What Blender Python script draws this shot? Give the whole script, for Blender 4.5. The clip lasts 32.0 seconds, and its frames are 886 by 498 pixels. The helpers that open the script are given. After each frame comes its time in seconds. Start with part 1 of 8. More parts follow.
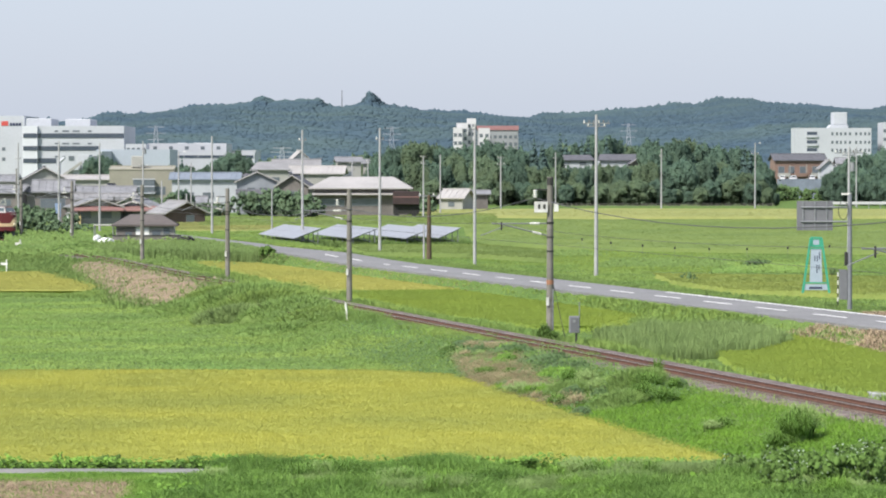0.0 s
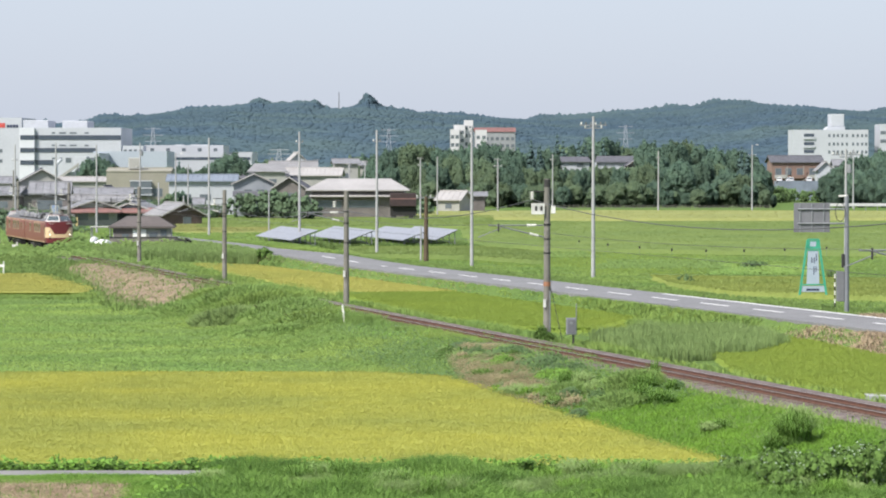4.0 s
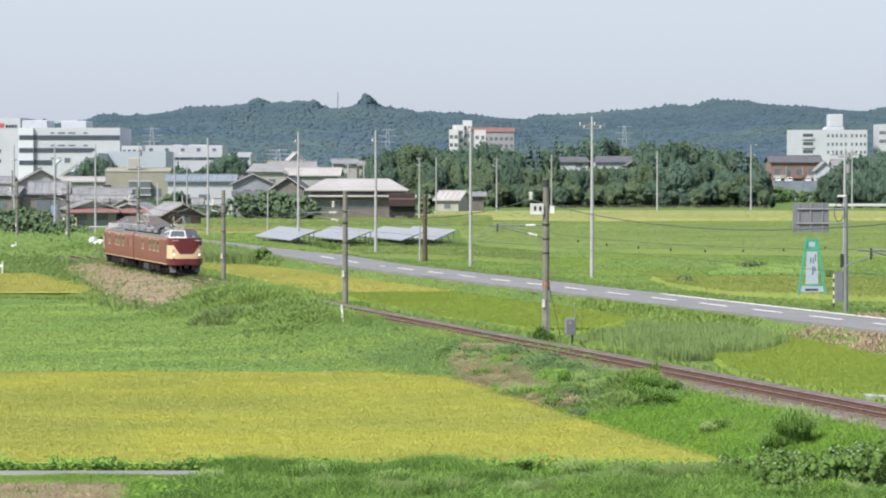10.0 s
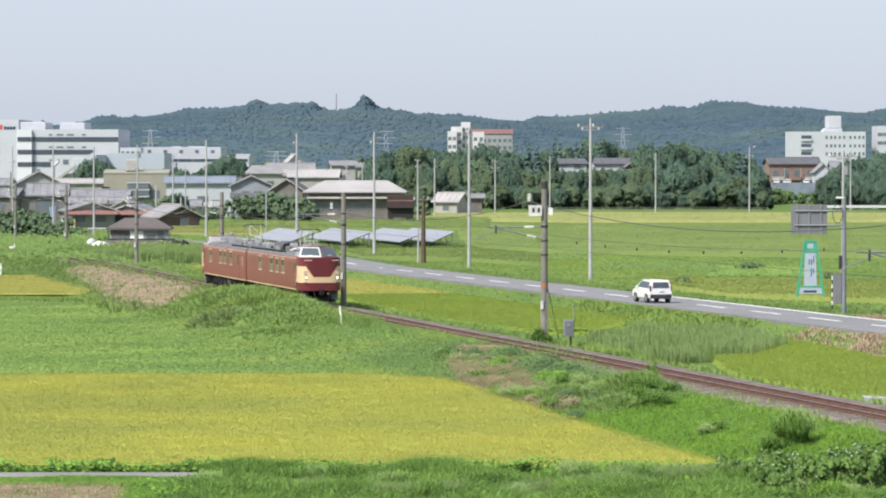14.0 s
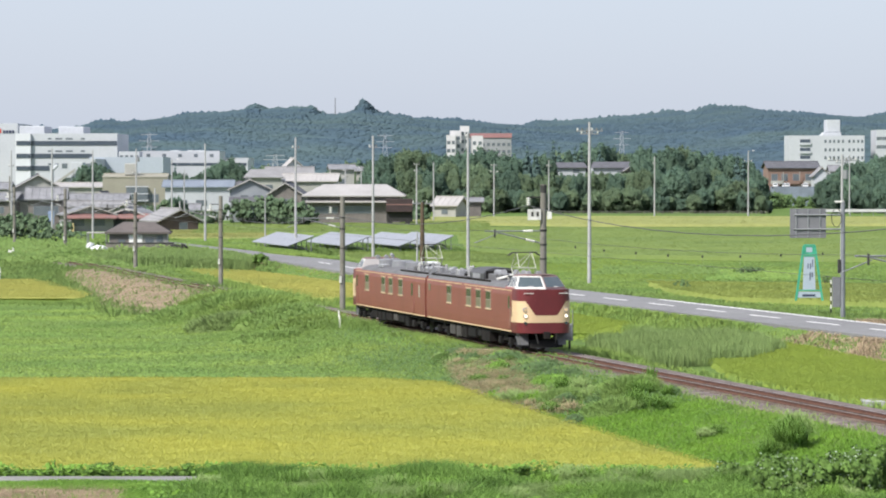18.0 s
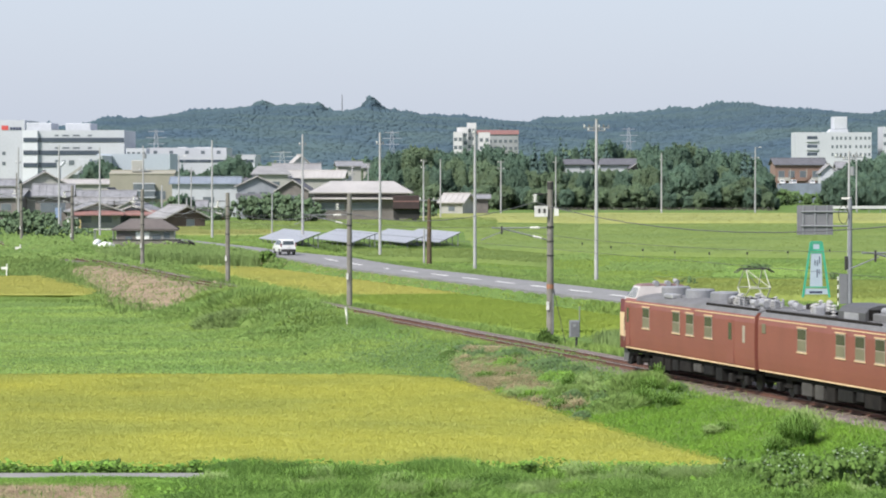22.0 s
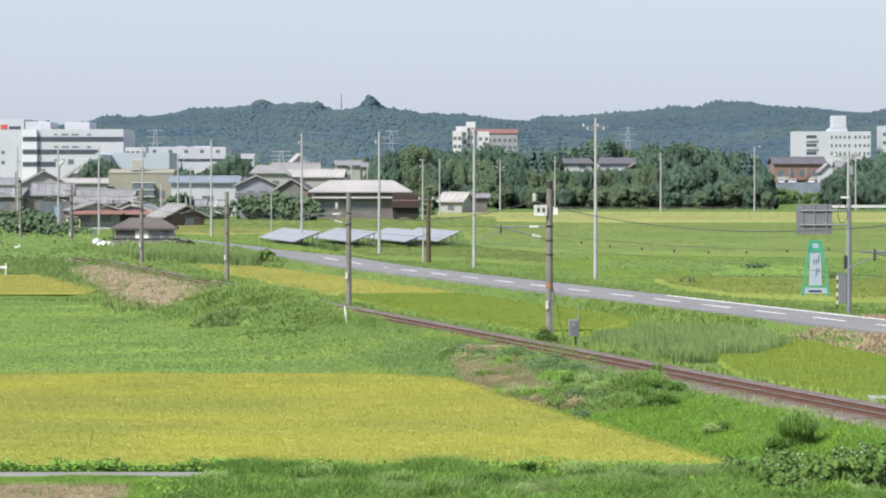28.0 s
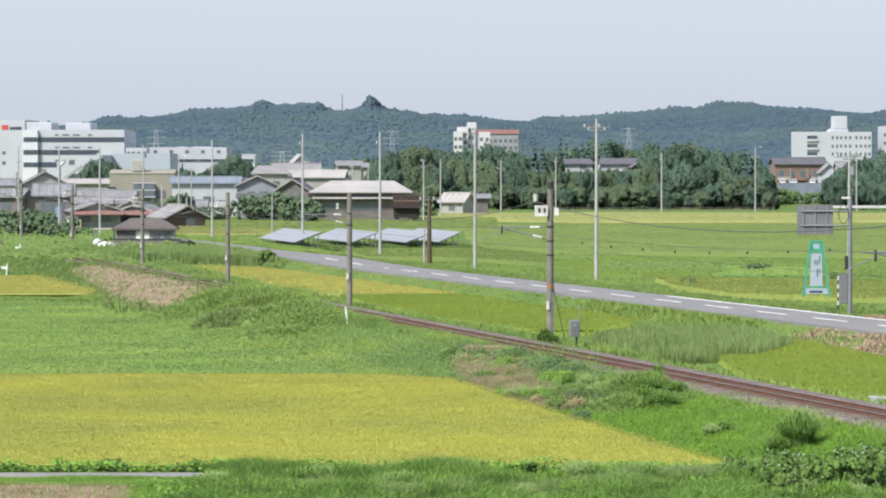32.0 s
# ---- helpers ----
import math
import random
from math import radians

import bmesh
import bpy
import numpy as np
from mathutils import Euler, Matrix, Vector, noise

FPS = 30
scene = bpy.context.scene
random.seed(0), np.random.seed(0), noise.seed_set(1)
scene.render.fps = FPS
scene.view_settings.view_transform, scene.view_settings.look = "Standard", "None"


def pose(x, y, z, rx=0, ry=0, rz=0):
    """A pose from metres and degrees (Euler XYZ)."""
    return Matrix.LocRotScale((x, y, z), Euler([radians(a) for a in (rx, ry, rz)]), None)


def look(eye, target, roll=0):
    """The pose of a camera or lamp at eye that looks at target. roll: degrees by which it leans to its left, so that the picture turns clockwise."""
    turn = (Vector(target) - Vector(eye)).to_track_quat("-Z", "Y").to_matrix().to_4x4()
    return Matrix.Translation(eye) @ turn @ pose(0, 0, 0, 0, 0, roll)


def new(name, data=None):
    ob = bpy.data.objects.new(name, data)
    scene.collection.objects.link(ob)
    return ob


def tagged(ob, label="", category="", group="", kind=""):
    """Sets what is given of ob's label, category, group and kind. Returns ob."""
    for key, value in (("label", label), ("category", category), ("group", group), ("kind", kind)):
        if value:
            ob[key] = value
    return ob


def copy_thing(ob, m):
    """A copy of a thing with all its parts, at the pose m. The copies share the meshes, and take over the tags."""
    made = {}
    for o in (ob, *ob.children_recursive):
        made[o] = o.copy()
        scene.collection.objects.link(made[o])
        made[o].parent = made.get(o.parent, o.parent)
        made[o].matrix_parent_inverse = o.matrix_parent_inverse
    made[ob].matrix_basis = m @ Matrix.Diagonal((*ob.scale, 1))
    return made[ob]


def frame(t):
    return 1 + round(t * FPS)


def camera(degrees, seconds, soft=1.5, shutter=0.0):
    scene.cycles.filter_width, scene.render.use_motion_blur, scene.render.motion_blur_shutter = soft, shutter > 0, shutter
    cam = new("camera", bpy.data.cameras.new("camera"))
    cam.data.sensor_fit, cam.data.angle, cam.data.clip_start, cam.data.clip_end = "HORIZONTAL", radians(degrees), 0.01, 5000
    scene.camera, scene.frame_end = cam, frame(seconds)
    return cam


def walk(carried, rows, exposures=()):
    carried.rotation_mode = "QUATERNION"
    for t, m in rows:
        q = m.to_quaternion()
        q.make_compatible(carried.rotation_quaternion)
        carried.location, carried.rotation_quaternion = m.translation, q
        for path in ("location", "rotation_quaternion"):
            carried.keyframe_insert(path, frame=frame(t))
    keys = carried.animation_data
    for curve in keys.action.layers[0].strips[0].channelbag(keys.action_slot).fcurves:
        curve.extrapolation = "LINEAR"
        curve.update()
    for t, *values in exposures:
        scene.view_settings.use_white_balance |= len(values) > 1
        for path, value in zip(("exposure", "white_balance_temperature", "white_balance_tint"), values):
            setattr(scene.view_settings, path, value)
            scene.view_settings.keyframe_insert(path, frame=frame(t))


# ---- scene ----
# camera: a long lens on a high bank, held in the hand
cam = camera(14.300, 32.0, soft=2.0)
walk(cam, [
    (0, pose(0, 0, 9.3, 88.6083, 0, 0.0665)),
    (0.5, pose(0, 0, 9.3, 88.6302, 0, 0.0488)),
    (1, pose(0, 0, 9.3, 88.6620, 0, 0.0422)),
    (1.5, pose(0, 0, 9.3, 88.6553, 0, 0.0538)),
    (2, pose(0, 0, 9.3, 88.6696, 0, 0.0422)),
    (2.5, pose(0, 0, 9.3, 88.6427, 0, 0.0143)),
    (3, pose(0, 0, 9.3, 88.6541, 0, 0.0283)),
    (3.5, pose(0, 0, 9.3, 88.6427, 0, 0.0180)),
    (5.5, pose(0, 0, 9.3, 88.6340, 0, 0.0193)),
    (6, pose(0, 0, 9.3, 88.6365, 0, -0.0013)),
    (6.5, pose(0, 0, 9.3, 88.6415, 0, 0.0000)),
    (7, pose(0, 0, 9.3, 88.6390, 0, 0.0143)),
    (7.5, pose(0, 0, 9.3, 88.6390, 0, 0.0000)),
    (8, pose(0, 0, 9.3, 88.6252, 0, 0.0000)),
    (8.5, pose(0, 0, 9.3, 88.6252, 0, 0.0000)),
    (9, pose(0, 0, 9.3, 88.6252, 0, 0.0000)),
    (9.5, pose(0, 0, 9.3, 88.6290, 0, -0.0139)),
    (10, pose(0, 0, 9.3, 88.6390, 0, 0.0000)),
    (10.5, pose(0, 0, 9.3, 88.6390, 0, -0.0076)),
    (11, pose(0, 0, 9.3, 88.6277, 0, -0.0013)),
    (11.5, pose(0, 0, 9.3, 88.6252, 0, 0.0000)),
    (12, pose(0, 0, 9.3, 88.6377, 0, -0.0139)),
    (12.5, pose(0, 0, 9.3, 88.6528, 0, -0.0190)),
    (13, pose(0, 0, 9.3, 88.6606, 0, -0.0152)),
    (13.5, pose(0, 0, 9.3, 88.6658, 0, -0.0177)),
    (14, pose(0, 0, 9.3, 88.6671, 0, -0.0253)),
    (14.5, pose(0, 0, 9.3, 88.6683, 0, -0.0228)),
    (16.5, pose(0, 0, 9.3, 88.6912, 0, -0.0458)),
    (17, pose(0, 0, 9.3, 88.6950, 0, -0.0278)),
    (17.5, pose(0, 0, 9.3, 88.7054, 0, -0.0548)),
    (18, pose(0, 0, 9.3, 88.7309, 0, -0.0433)),
    (18.5, pose(0, 0, 9.3, 88.7371, 0, -0.0420)),
    (19, pose(0, 0, 9.3, 88.7027, 0, -0.0343)),
    (19.5, pose(0, 0, 9.3, 88.6950, 0, -0.0292)),
    (20, pose(0, 0, 9.3, 88.6950, 0, 0.0143)),
    (20.5, pose(0, 0, 9.3, 88.6937, 0, 0.0434)),
    (21, pose(0, 0, 9.3, 88.6899, 0, 0.0563)),
    (21.5, pose(0, 0, 9.3, 88.6861, 0, 0.0563)),
    (22, pose(0, 0, 9.3, 88.6786, 0, 0.0690)),
    (22.5, pose(0, 0, 9.3, 88.6735, 0, 0.0690)),
    (23, pose(0, 0, 9.3, 88.6710, 0, 0.0703)),
    (23.5, pose(0, 0, 9.3, 88.6710, 0, 0.0576)),
    (24, pose(0, 0, 9.3, 88.6671, 0, 0.0689)),
    (24.5, pose(0, 0, 9.3, 88.6671, 0, 0.0614)),
    (25, pose(0, 0, 9.3, 88.6671, 0, 0.0664)),
    (25.5, pose(0, 0, 9.3, 88.6671, 0, 0.0639)),
    (27.5, pose(0, 0, 9.3, 88.6646, 0, 0.0563)),
    (28, pose(0, 0, 9.3, 88.6633, 0, 0.0563)),
    (28.5, pose(0, 0, 9.3, 88.6580, 0, 0.0563)),
    (29, pose(0, 0, 9.3, 88.6554, 0, 0.0588)),
    (29.5, pose(0, 0, 9.3, 88.6528, 0, 0.0664)),
    (30, pose(0, 0, 9.3, 88.6566, 0, 0.0678)),
    (30.5, pose(0, 0, 9.3, 88.6606, 0, 0.0703)),
    (31, pose(0, 0, 9.3, 88.6671, 0, 0.0703)),
    (31.5, pose(0, 0, 9.3, 88.6671, 0, 0.0703)),
    (32, pose(0, 0, 9.3, 88.6710, 0, 0.0703)),
])

# daylight: hazy summer sky and one soft sun behind the camera
SUN_EL, SUN_AZ = radians(46), radians(226)   # azimuth from north (+y), clockwise
world = bpy.data.worlds.new("hazy_sky")
scene.world = world
world.use_nodes = True
wn = world.node_tree
sky = wn.nodes.new("ShaderNodeTexSky")
sky.sky_type, sky.sun_disc = "NISHITA", False
sky.sun_elevation, sky.sun_rotation = SUN_EL, SUN_AZ
sky.air_density, sky.dust_density, sky.ozone_density = 1.0, 2.0, 3.0
haze = wn.nodes.new("ShaderNodeMix")      # milky summer haze over the clear sky
haze.data_type = "RGBA"
haze.inputs[0].default_value = 0.72
haze.inputs[7].default_value = (3.86, 4.22, 5.08, 1)
wn.links.new(sky.outputs[0], haze.inputs[6])
wn.nodes["Background"].inputs[1].default_value = 0.12
wn.links.new(haze.outputs[2], wn.nodes["Background"].inputs[0])
sun = new("sun", bpy.data.lights.new("sun", "SUN"))
sun.data.energy, sun.data.angle, sun.data.color = 4.4, radians(9), (1.0, 0.95, 0.87)
sun_from = Vector((math.sin(SUN_AZ) * math.cos(SUN_EL), math.cos(SUN_AZ) * math.cos(SUN_EL), math.sin(SUN_EL)))
sun.matrix_world = look(sun_from * 200, (0, 0, 0))
scene.view_settings.exposure = 0.60


# ---- materials ----
def mat(name, col, col2=None, scale=1.0, rough=0.8, metal=0.0, bump=0.0, bscale=None, fine=0.15, island=0.0, objrand=0.0, spec=0.5, coord="Object", translucent=0.0, up=0.0, fscale=None):
    """Two colours mixed by a broad noise, a fine grain over it, and relief."""
    m = bpy.data.materials.new(name)
    m.use_nodes = True
    t = m.node_tree
    b = t.nodes["Principled BSDF"]
    b.inputs["Roughness"].default_value, b.inputs["Metallic"].default_value = rough, metal
    b.inputs["Specular IOR Level"].default_value = spec
    tc = t.nodes.new("ShaderNodeTexCoord")

    def nz(s, detail=4.0):
        n = t.nodes.new("ShaderNodeTexNoise")
        n.inputs["Scale"].default_value, n.inputs["Detail"].default_value = s, detail
        t.links.new(tc.outputs[coord], n.inputs["Vector"])
        return n.outputs["Fac"]

    def mix(kind, fac, a, c):
        n = t.nodes.new("ShaderNodeMix")
        n.data_type, n.blend_type = "RGBA", kind
        for sock, v in ((0, fac), (6, a), (7, c)):
            if hasattr(v, "is_output"):
                t.links.new(v, n.inputs[sock])
            else:
                n.inputs[sock].default_value = v
        return n.outputs[2]

    def ramp(v, lo, hi):
        n = t.nodes.new("ShaderNodeMapRange")
        n.inputs["From Min"].default_value, n.inputs["From Max"].default_value = lo, hi
        t.links.new(v, n.inputs["Value"])
        return n.outputs[0]

    c = mix("MIX", ramp(nz(scale), 0.35, 0.65), (*col, 1), (*(col2 or [v * 0.75 for v in col]), 1))
    if fine:
        c = mix("OVERLAY", fine, c, mix("MIX", ramp(nz(fscale or scale * 14), 0.3, 0.7), (0.15, 0.15, 0.15, 1), (0.85, 0.85, 0.85, 1)))
    if island:
        g = t.nodes.new("ShaderNodeNewGeometry")
        c = mix("OVERLAY", island, c, mix("MIX", g.outputs["Random Per Island"], (0.1, 0.1, 0.1, 1), (0.9, 0.9, 0.9, 1)))
    if objrand:
        o = t.nodes.new("ShaderNodeObjectInfo")
        c = mix("OVERLAY", objrand, c, mix("MIX", o.outputs["Random"], (0.1, 0.1, 0.1, 1), (0.9, 0.9, 0.9, 1)))
    t.links.new(c, b.inputs["Base Color"])
    if bump:
        k = t.nodes.new("ShaderNodeBump")
        k.inputs["Strength"].default_value, k.inputs["Distance"].default_value = bump, 0.05
        t.links.new(nz(bscale or scale * 6), k.inputs["Height"])
        t.links.new(k.outputs[0], b.inputs["Normal"])
    if up:      # leaves of a sward are lit as a sward, mostly from above
        g = t.nodes.new("ShaderNodeNewGeometry")
        k1, k2, k3 = (t.nodes.new("ShaderNodeVectorMath") for _ in range(3))
        k1.operation, k2.operation, k3.operation = "SCALE", "ADD", "NORMALIZE"
        k1.inputs["Scale"].default_value = 1 - up
        t.links.new(g.outputs["Normal"], k1.inputs[0])
        t.links.new(k1.outputs[0], k2.inputs[0])
        k2.inputs[1].default_value = (0, 0, up)
        t.links.new(k2.outputs[0], k3.inputs[0])
        t.links.new(k3.outputs[0], b.inputs["Normal"])
    if translucent:
        tr = t.nodes.new("ShaderNodeBsdfTranslucent")
        t.links.new(c, tr.inputs["Color"])
        mx = t.nodes.new("ShaderNodeMixShader")
        mx.inputs[0].default_value = translucent
        t.links.new(b.outputs[0], mx.inputs[1])
        t.links.new(tr.outputs[0], mx.inputs[2])
        t.links.new(mx.outputs[0], t.nodes["Material Output"].inputs["Surface"])
    return m


def glow(name, col, strength):
    m = bpy.data.materials.new(name)
    m.use_nodes = True
    b = m.node_tree.nodes["Principled BSDF"]
    b.inputs["Base Color"].default_value = b.inputs["Emission Color"].default_value = (*col, 1)
    b.inputs["Emission Strength"].default_value = strength
    return m


MEADOW = mat("meadow_grass", (0.112, 0.172, 0.048), (0.085, 0.142, 0.04), 0.08, 0.95, bump=0.4, bscale=3, fine=0.25, spec=0.05, fscale=5)
RICE_GOLD = mat("ripe_rice", (0.488, 0.492, 0.1), (0.368, 0.402, 0.1), 0.09, 0.85, fine=0.14, island=0.09, spec=0.1, translucent=0.35, up=0.8, fscale=6)
RICE_MID = mat("ripening_rice", (0.243, 0.322, 0.096), (0.198, 0.28, 0.088), 0.06, 0.85, fine=0.14, island=0.09, spec=0.1, translucent=0.35, up=0.8, fscale=5)
RICE_GREEN = mat("green_rice", (0.3, 0.395, 0.075), (0.258, 0.358, 0.072), 0.08, 0.85, fine=0.14, island=0.09, spec=0.1, translucent=0.35, up=0.8, fscale=5)
RICE_PALE = mat("pale_ripe_rice", (0.37, 0.388, 0.138), (0.312, 0.345, 0.128), 0.05, 0.85, fine=0.14, island=0.09, spec=0.1, translucent=0.3, up=0.8)
RICE_TURN = mat("turning_rice", (0.305, 0.36, 0.096), (0.252, 0.322, 0.09), 0.07, 0.85, fine=0.14, island=0.09, spec=0.1, translucent=0.35, up=0.8, fscale=5)
RICE_DULL = mat("dull_ripe_rice", (0.425, 0.42, 0.115), (0.372, 0.385, 0.108), 0.06, 0.85, fine=0.14, island=0.12, spec=0.1, translucent=0.3, up=0.7)
GRASS = mat("grass_blades", (0.215, 0.31, 0.098), (0.168, 0.262, 0.083), 0.12, 0.85, fine=0.15, island=0.22, spec=0.1, translucent=0.4, up=0.75, fscale=5)
GRASS_FRESH = mat("fresh_grass_blades", (0.29, 0.405, 0.108), (0.21, 0.335, 0.098), 0.10, 0.85, fine=0.15, island=0.12, spec=0.1, translucent=0.4, up=0.75, fscale=5)
REED = mat("reed_blades", (0.285, 0.395, 0.15), (0.228, 0.332, 0.12), 0.3, 0.8, fine=0.12, island=0.22, spec=0.1, translucent=0.4, up=0.75, fscale=5)
DRY = mat("dry_grass", (0.36, 0.315, 0.185), (0.265, 0.235, 0.135), 0.4, 0.9, fine=0.2, island=0.3, spec=0.1, translucent=0.25, up=0.6, fscale=5)
SOIL = mat("straw_littered_soil", (0.275, 0.21, 0.15), (0.19, 0.155, 0.108), 0.35, 0.95, bump=0.8, bscale=4, fine=0.4, spec=0.1, fscale=4)
LEAF = mat("bush_leaves", (0.15, 0.24, 0.092), (0.112, 0.19, 0.075), 0.5, 0.7, fine=0.1, island=0.35, spec=0.25, translucent=0.35, up=0.7)
# wood, olive and cedar leaves: paler and bluer, haze put into the colour
LEAF_DARK = mat("hazed_wood_leaves", (0.172, 0.26, 0.185), (0.132, 0.21, 0.162), 0.3, 0.9, fine=0.1, island=0.22, objrand=0.2, spec=0.05, translucent=0.5, up=0.9)
LEAF_OLIVE = mat("hazed_olive_leaves", (0.225, 0.305, 0.182), (0.175, 0.252, 0.165), 0.3, 0.9, fine=0.1, island=0.22, objrand=0.2, spec=0.05, translucent=0.5, up=0.9)
LEAF_HEDGE = mat("hedge_leaves", (0.185, 0.27, 0.158), (0.146, 0.22, 0.136), 0.4, 0.85, fine=0.1, island=0.25, spec=0.08, translucent=0.4, up=0.8)
LEAF_CEDAR = mat("hazed_cedar_leaves", (0.145, 0.222, 0.2), (0.113, 0.182, 0.176), 0.25, 0.9, fine=0.1, island=0.22, objrand=0.15, spec=0.05, translucent=0.4, up=0.75)
# lighter than the other blades, to offset the shade inside dense tufts
TUFT = mat("lightened_tuft_blades", (0.3, 0.44, 0.14), (0.24, 0.37, 0.115), 0.5, 0.85, fine=0.12, island=0.2, spec=0.1, translucent=0.5, up=0.75)
BROADLEAF = mat("dark_broad_leaves", (0.125, 0.212, 0.055), (0.092, 0.162, 0.044), 0.8, 0.75, fine=0.1, island=0.45, spec=0.05, translucent=0.3, up=0.5)
FOREGRASS = mat("coarse_grass_blades", (0.178, 0.305, 0.066), (0.1, 0.192, 0.04), 0.35, 0.7, fine=0.15, island=0.55, spec=0.25, translucent=0.35, up=0.1)
HAY = mat("mown_hay", (0.43, 0.345, 0.24), (0.33, 0.255, 0.175), 1.3, 0.9, fine=0.3, island=0.4, spec=0.1, translucent=0.2, up=0.5, fscale=5)
TALLGRASS = mat("tall_grass_blades", (0.212, 0.355, 0.072), (0.14, 0.262, 0.052), 0.5, 0.8, fine=0.15, island=0.45, spec=0.12, translucent=0.4, up=0.25)
VINE = mat("vine_leaves", (0.209, 0.369, 0.066), (0.154, 0.286, 0.055), 0.5, 0.7, fine=0.1, island=0.4, spec=0.15, translucent=0.35, up=0.35)
LAWN = mat("lush_bank_grass", (0.205, 0.372, 0.055), (0.158, 0.305, 0.05), 0.25, 0.85, fine=0.15, island=0.2, spec=0.1, translucent=0.4, up=0.75, fscale=5)
PALE_LEAF = mat("pale_leaf_glints", (0.27, 0.345, 0.235), (0.2, 0.28, 0.165), 0.5, 0.6, fine=0.1, island=0.3, spec=0.3, up=0.5)
# bluish and lightened: the haze of distance is mixed into the forest colour
HILL_LEAF_HAZED = mat("hazed_hill_forest", (0.086, 0.136, 0.184), (0.112, 0.167, 0.178), 0.013, 0.95, fine=0.1, island=0.09, spec=0.02, translucent=0.3, up=0.88, fscale=0.05)
BARK = mat("bark", (0.12, 0.09, 0.065), None, 2, 0.95, bump=0.6, spec=0.1)
BALLAST = mat("ballast", (0.19, 0.16, 0.15), (0.12, 0.1, 0.094), 1.2, 0.95, bump=1.0, bscale=9, fine=0.5, spec=0.1)
SLEEPER = mat("sleeper", (0.16, 0.125, 0.10), (0.10, 0.08, 0.07), 2, 0.9, objrand=0.35, bump=0.4)
RAIL = mat("rusty_rail", (0.15, 0.072, 0.05), (0.1, 0.05, 0.036), 3, 0.7, 0.3)
RAILTOP = mat("worn_rail_head", (0.42, 0.38, 0.35), (0.30, 0.26, 0.24), 3, 0.35, 0.8)
ASPHALT = mat("asphalt", (0.185, 0.185, 0.19), (0.155, 0.155, 0.16), 0.15, 0.85, bump=0.3, bscale=30, fine=0.2)
ROADPAINT = mat("road_paint", (0.86, 0.86, 0.85), (0.72, 0.72, 0.71), 2, 0.7)
CONCRETE = mat("pole_concrete", (0.37, 0.372, 0.385), (0.31, 0.312, 0.324), 1.2, 0.9, bump=0.2)
CONCRETE_OLD = mat("weathered_concrete", (0.20, 0.19, 0.17), (0.135, 0.13, 0.115), 1.0, 0.9, bump=0.3)
GALV = mat("galvanised_steel", (0.25, 0.26, 0.275), (0.20, 0.21, 0.225), 3, 0.6, 0.3)
DARKSTEEL = mat("dark_steel", (0.055, 0.052, 0.05), (0.03, 0.03, 0.03), 3, 0.6, 0.3)
PORCELAIN = mat("white_porcelain", (0.80, 0.79, 0.76), None, 2, 0.25, fine=0)
WIRE = mat("wire", (0.12, 0.12, 0.12), None, 2, 0.5, 0.5, fine=0)
# window glass lifted towards grey: distance haze is put into its colour
FARGLASS = mat("hazed_window_glass", (0.13, 0.15, 0.17), (0.10, 0.12, 0.14), 0.5, 0.2, fine=0, spec=0.6)
WHITE = mat("white_paint", (0.78, 0.78, 0.78), (0.70, 0.70, 0.69), 0.4, 0.7, fine=0.08)
GLASS = mat("window_glass", (0.05, 0.065, 0.075), (0.035, 0.045, 0.055), 0.5, 0.08, fine=0, spec=0.9)
BLACK = mat("black_rubber", (0.02, 0.02, 0.02), None, 2, 0.8)


# ---- mesh helpers ----
def part(name, bm, material, parent=None, label="", smooth=False):
    me = bpy.data.meshes.new(name)
    bmesh.ops.recalc_face_normals(bm, faces=bm.faces)
    bm.to_mesh(me)
    bm.free()
    for mm in (material if isinstance(material, (list, tuple)) else [material]):
        me.materials.append(mm)
    if smooth:
        me.shade_smooth()
    ob = new(name, me)
    if parent:
        ob.parent = parent
    if label:
        tagged(ob, label)
    return ob


def thing(name, m, label, category, group="", kind=""):
    ob = new(name)
    ob.matrix_basis = m
    return tagged(ob, label, category, group, kind)


def box(bm, x0, x1, y0, y1, z0, z1, bevel=0.0, m=None):
    r = bmesh.ops.create_cube(bm, size=1.0)
    vs = r["verts"]
    for v in vs:
        v.co = Vector(((x0 + x1) / 2 + v.co.x * (x1 - x0), (y0 + y1) / 2 + v.co.y * (y1 - y0), (z0 + z1) / 2 + v.co.z * (z1 - z0)))
    if bevel:
        es = {e for v in vs for e in v.link_edges}
        vs = list({v for f in bmesh.ops.bevel(bm, geom=list(es), offset=bevel, segments=1, affect="EDGES")["faces"] for v in f.verts} | {v for v in vs if v.is_valid})
    if m is not None:
        bmesh.ops.transform(bm, matrix=m, verts=vs)
    return vs


def boxm(*a, **k):
    bm = bmesh.new()
    box(bm, *a, **k)
    return bm


def rod(bm, a, b, r0, r1=None, n=8):
    a, b = Vector(a), Vector(b)
    r1 = r0 if r1 is None else r1
    d = b - a
    q = d.to_track_quat("Z", "Y").to_matrix()
    rings = []
    for c, r in ((a, r0), (b, r1)):
        rings.append([bm.verts.new(c + q @ Vector((r * math.cos(i * math.tau / n), r * math.sin(i * math.tau / n), 0))) for i in range(n)])
    for i in range(n):
        f = bm.faces.new((rings[0][i], rings[0][(i + 1) % n], rings[1][(i + 1) % n], rings[1][i]))
        f.smooth = n > 5
    # the caps have corners of their own, so that the sides stay evenly shaded
    bm.faces.new([bm.verts.new(v.co) for v in rings[0][::-1]])
    bm.faces.new([bm.verts.new(v.co) for v in rings[1]])


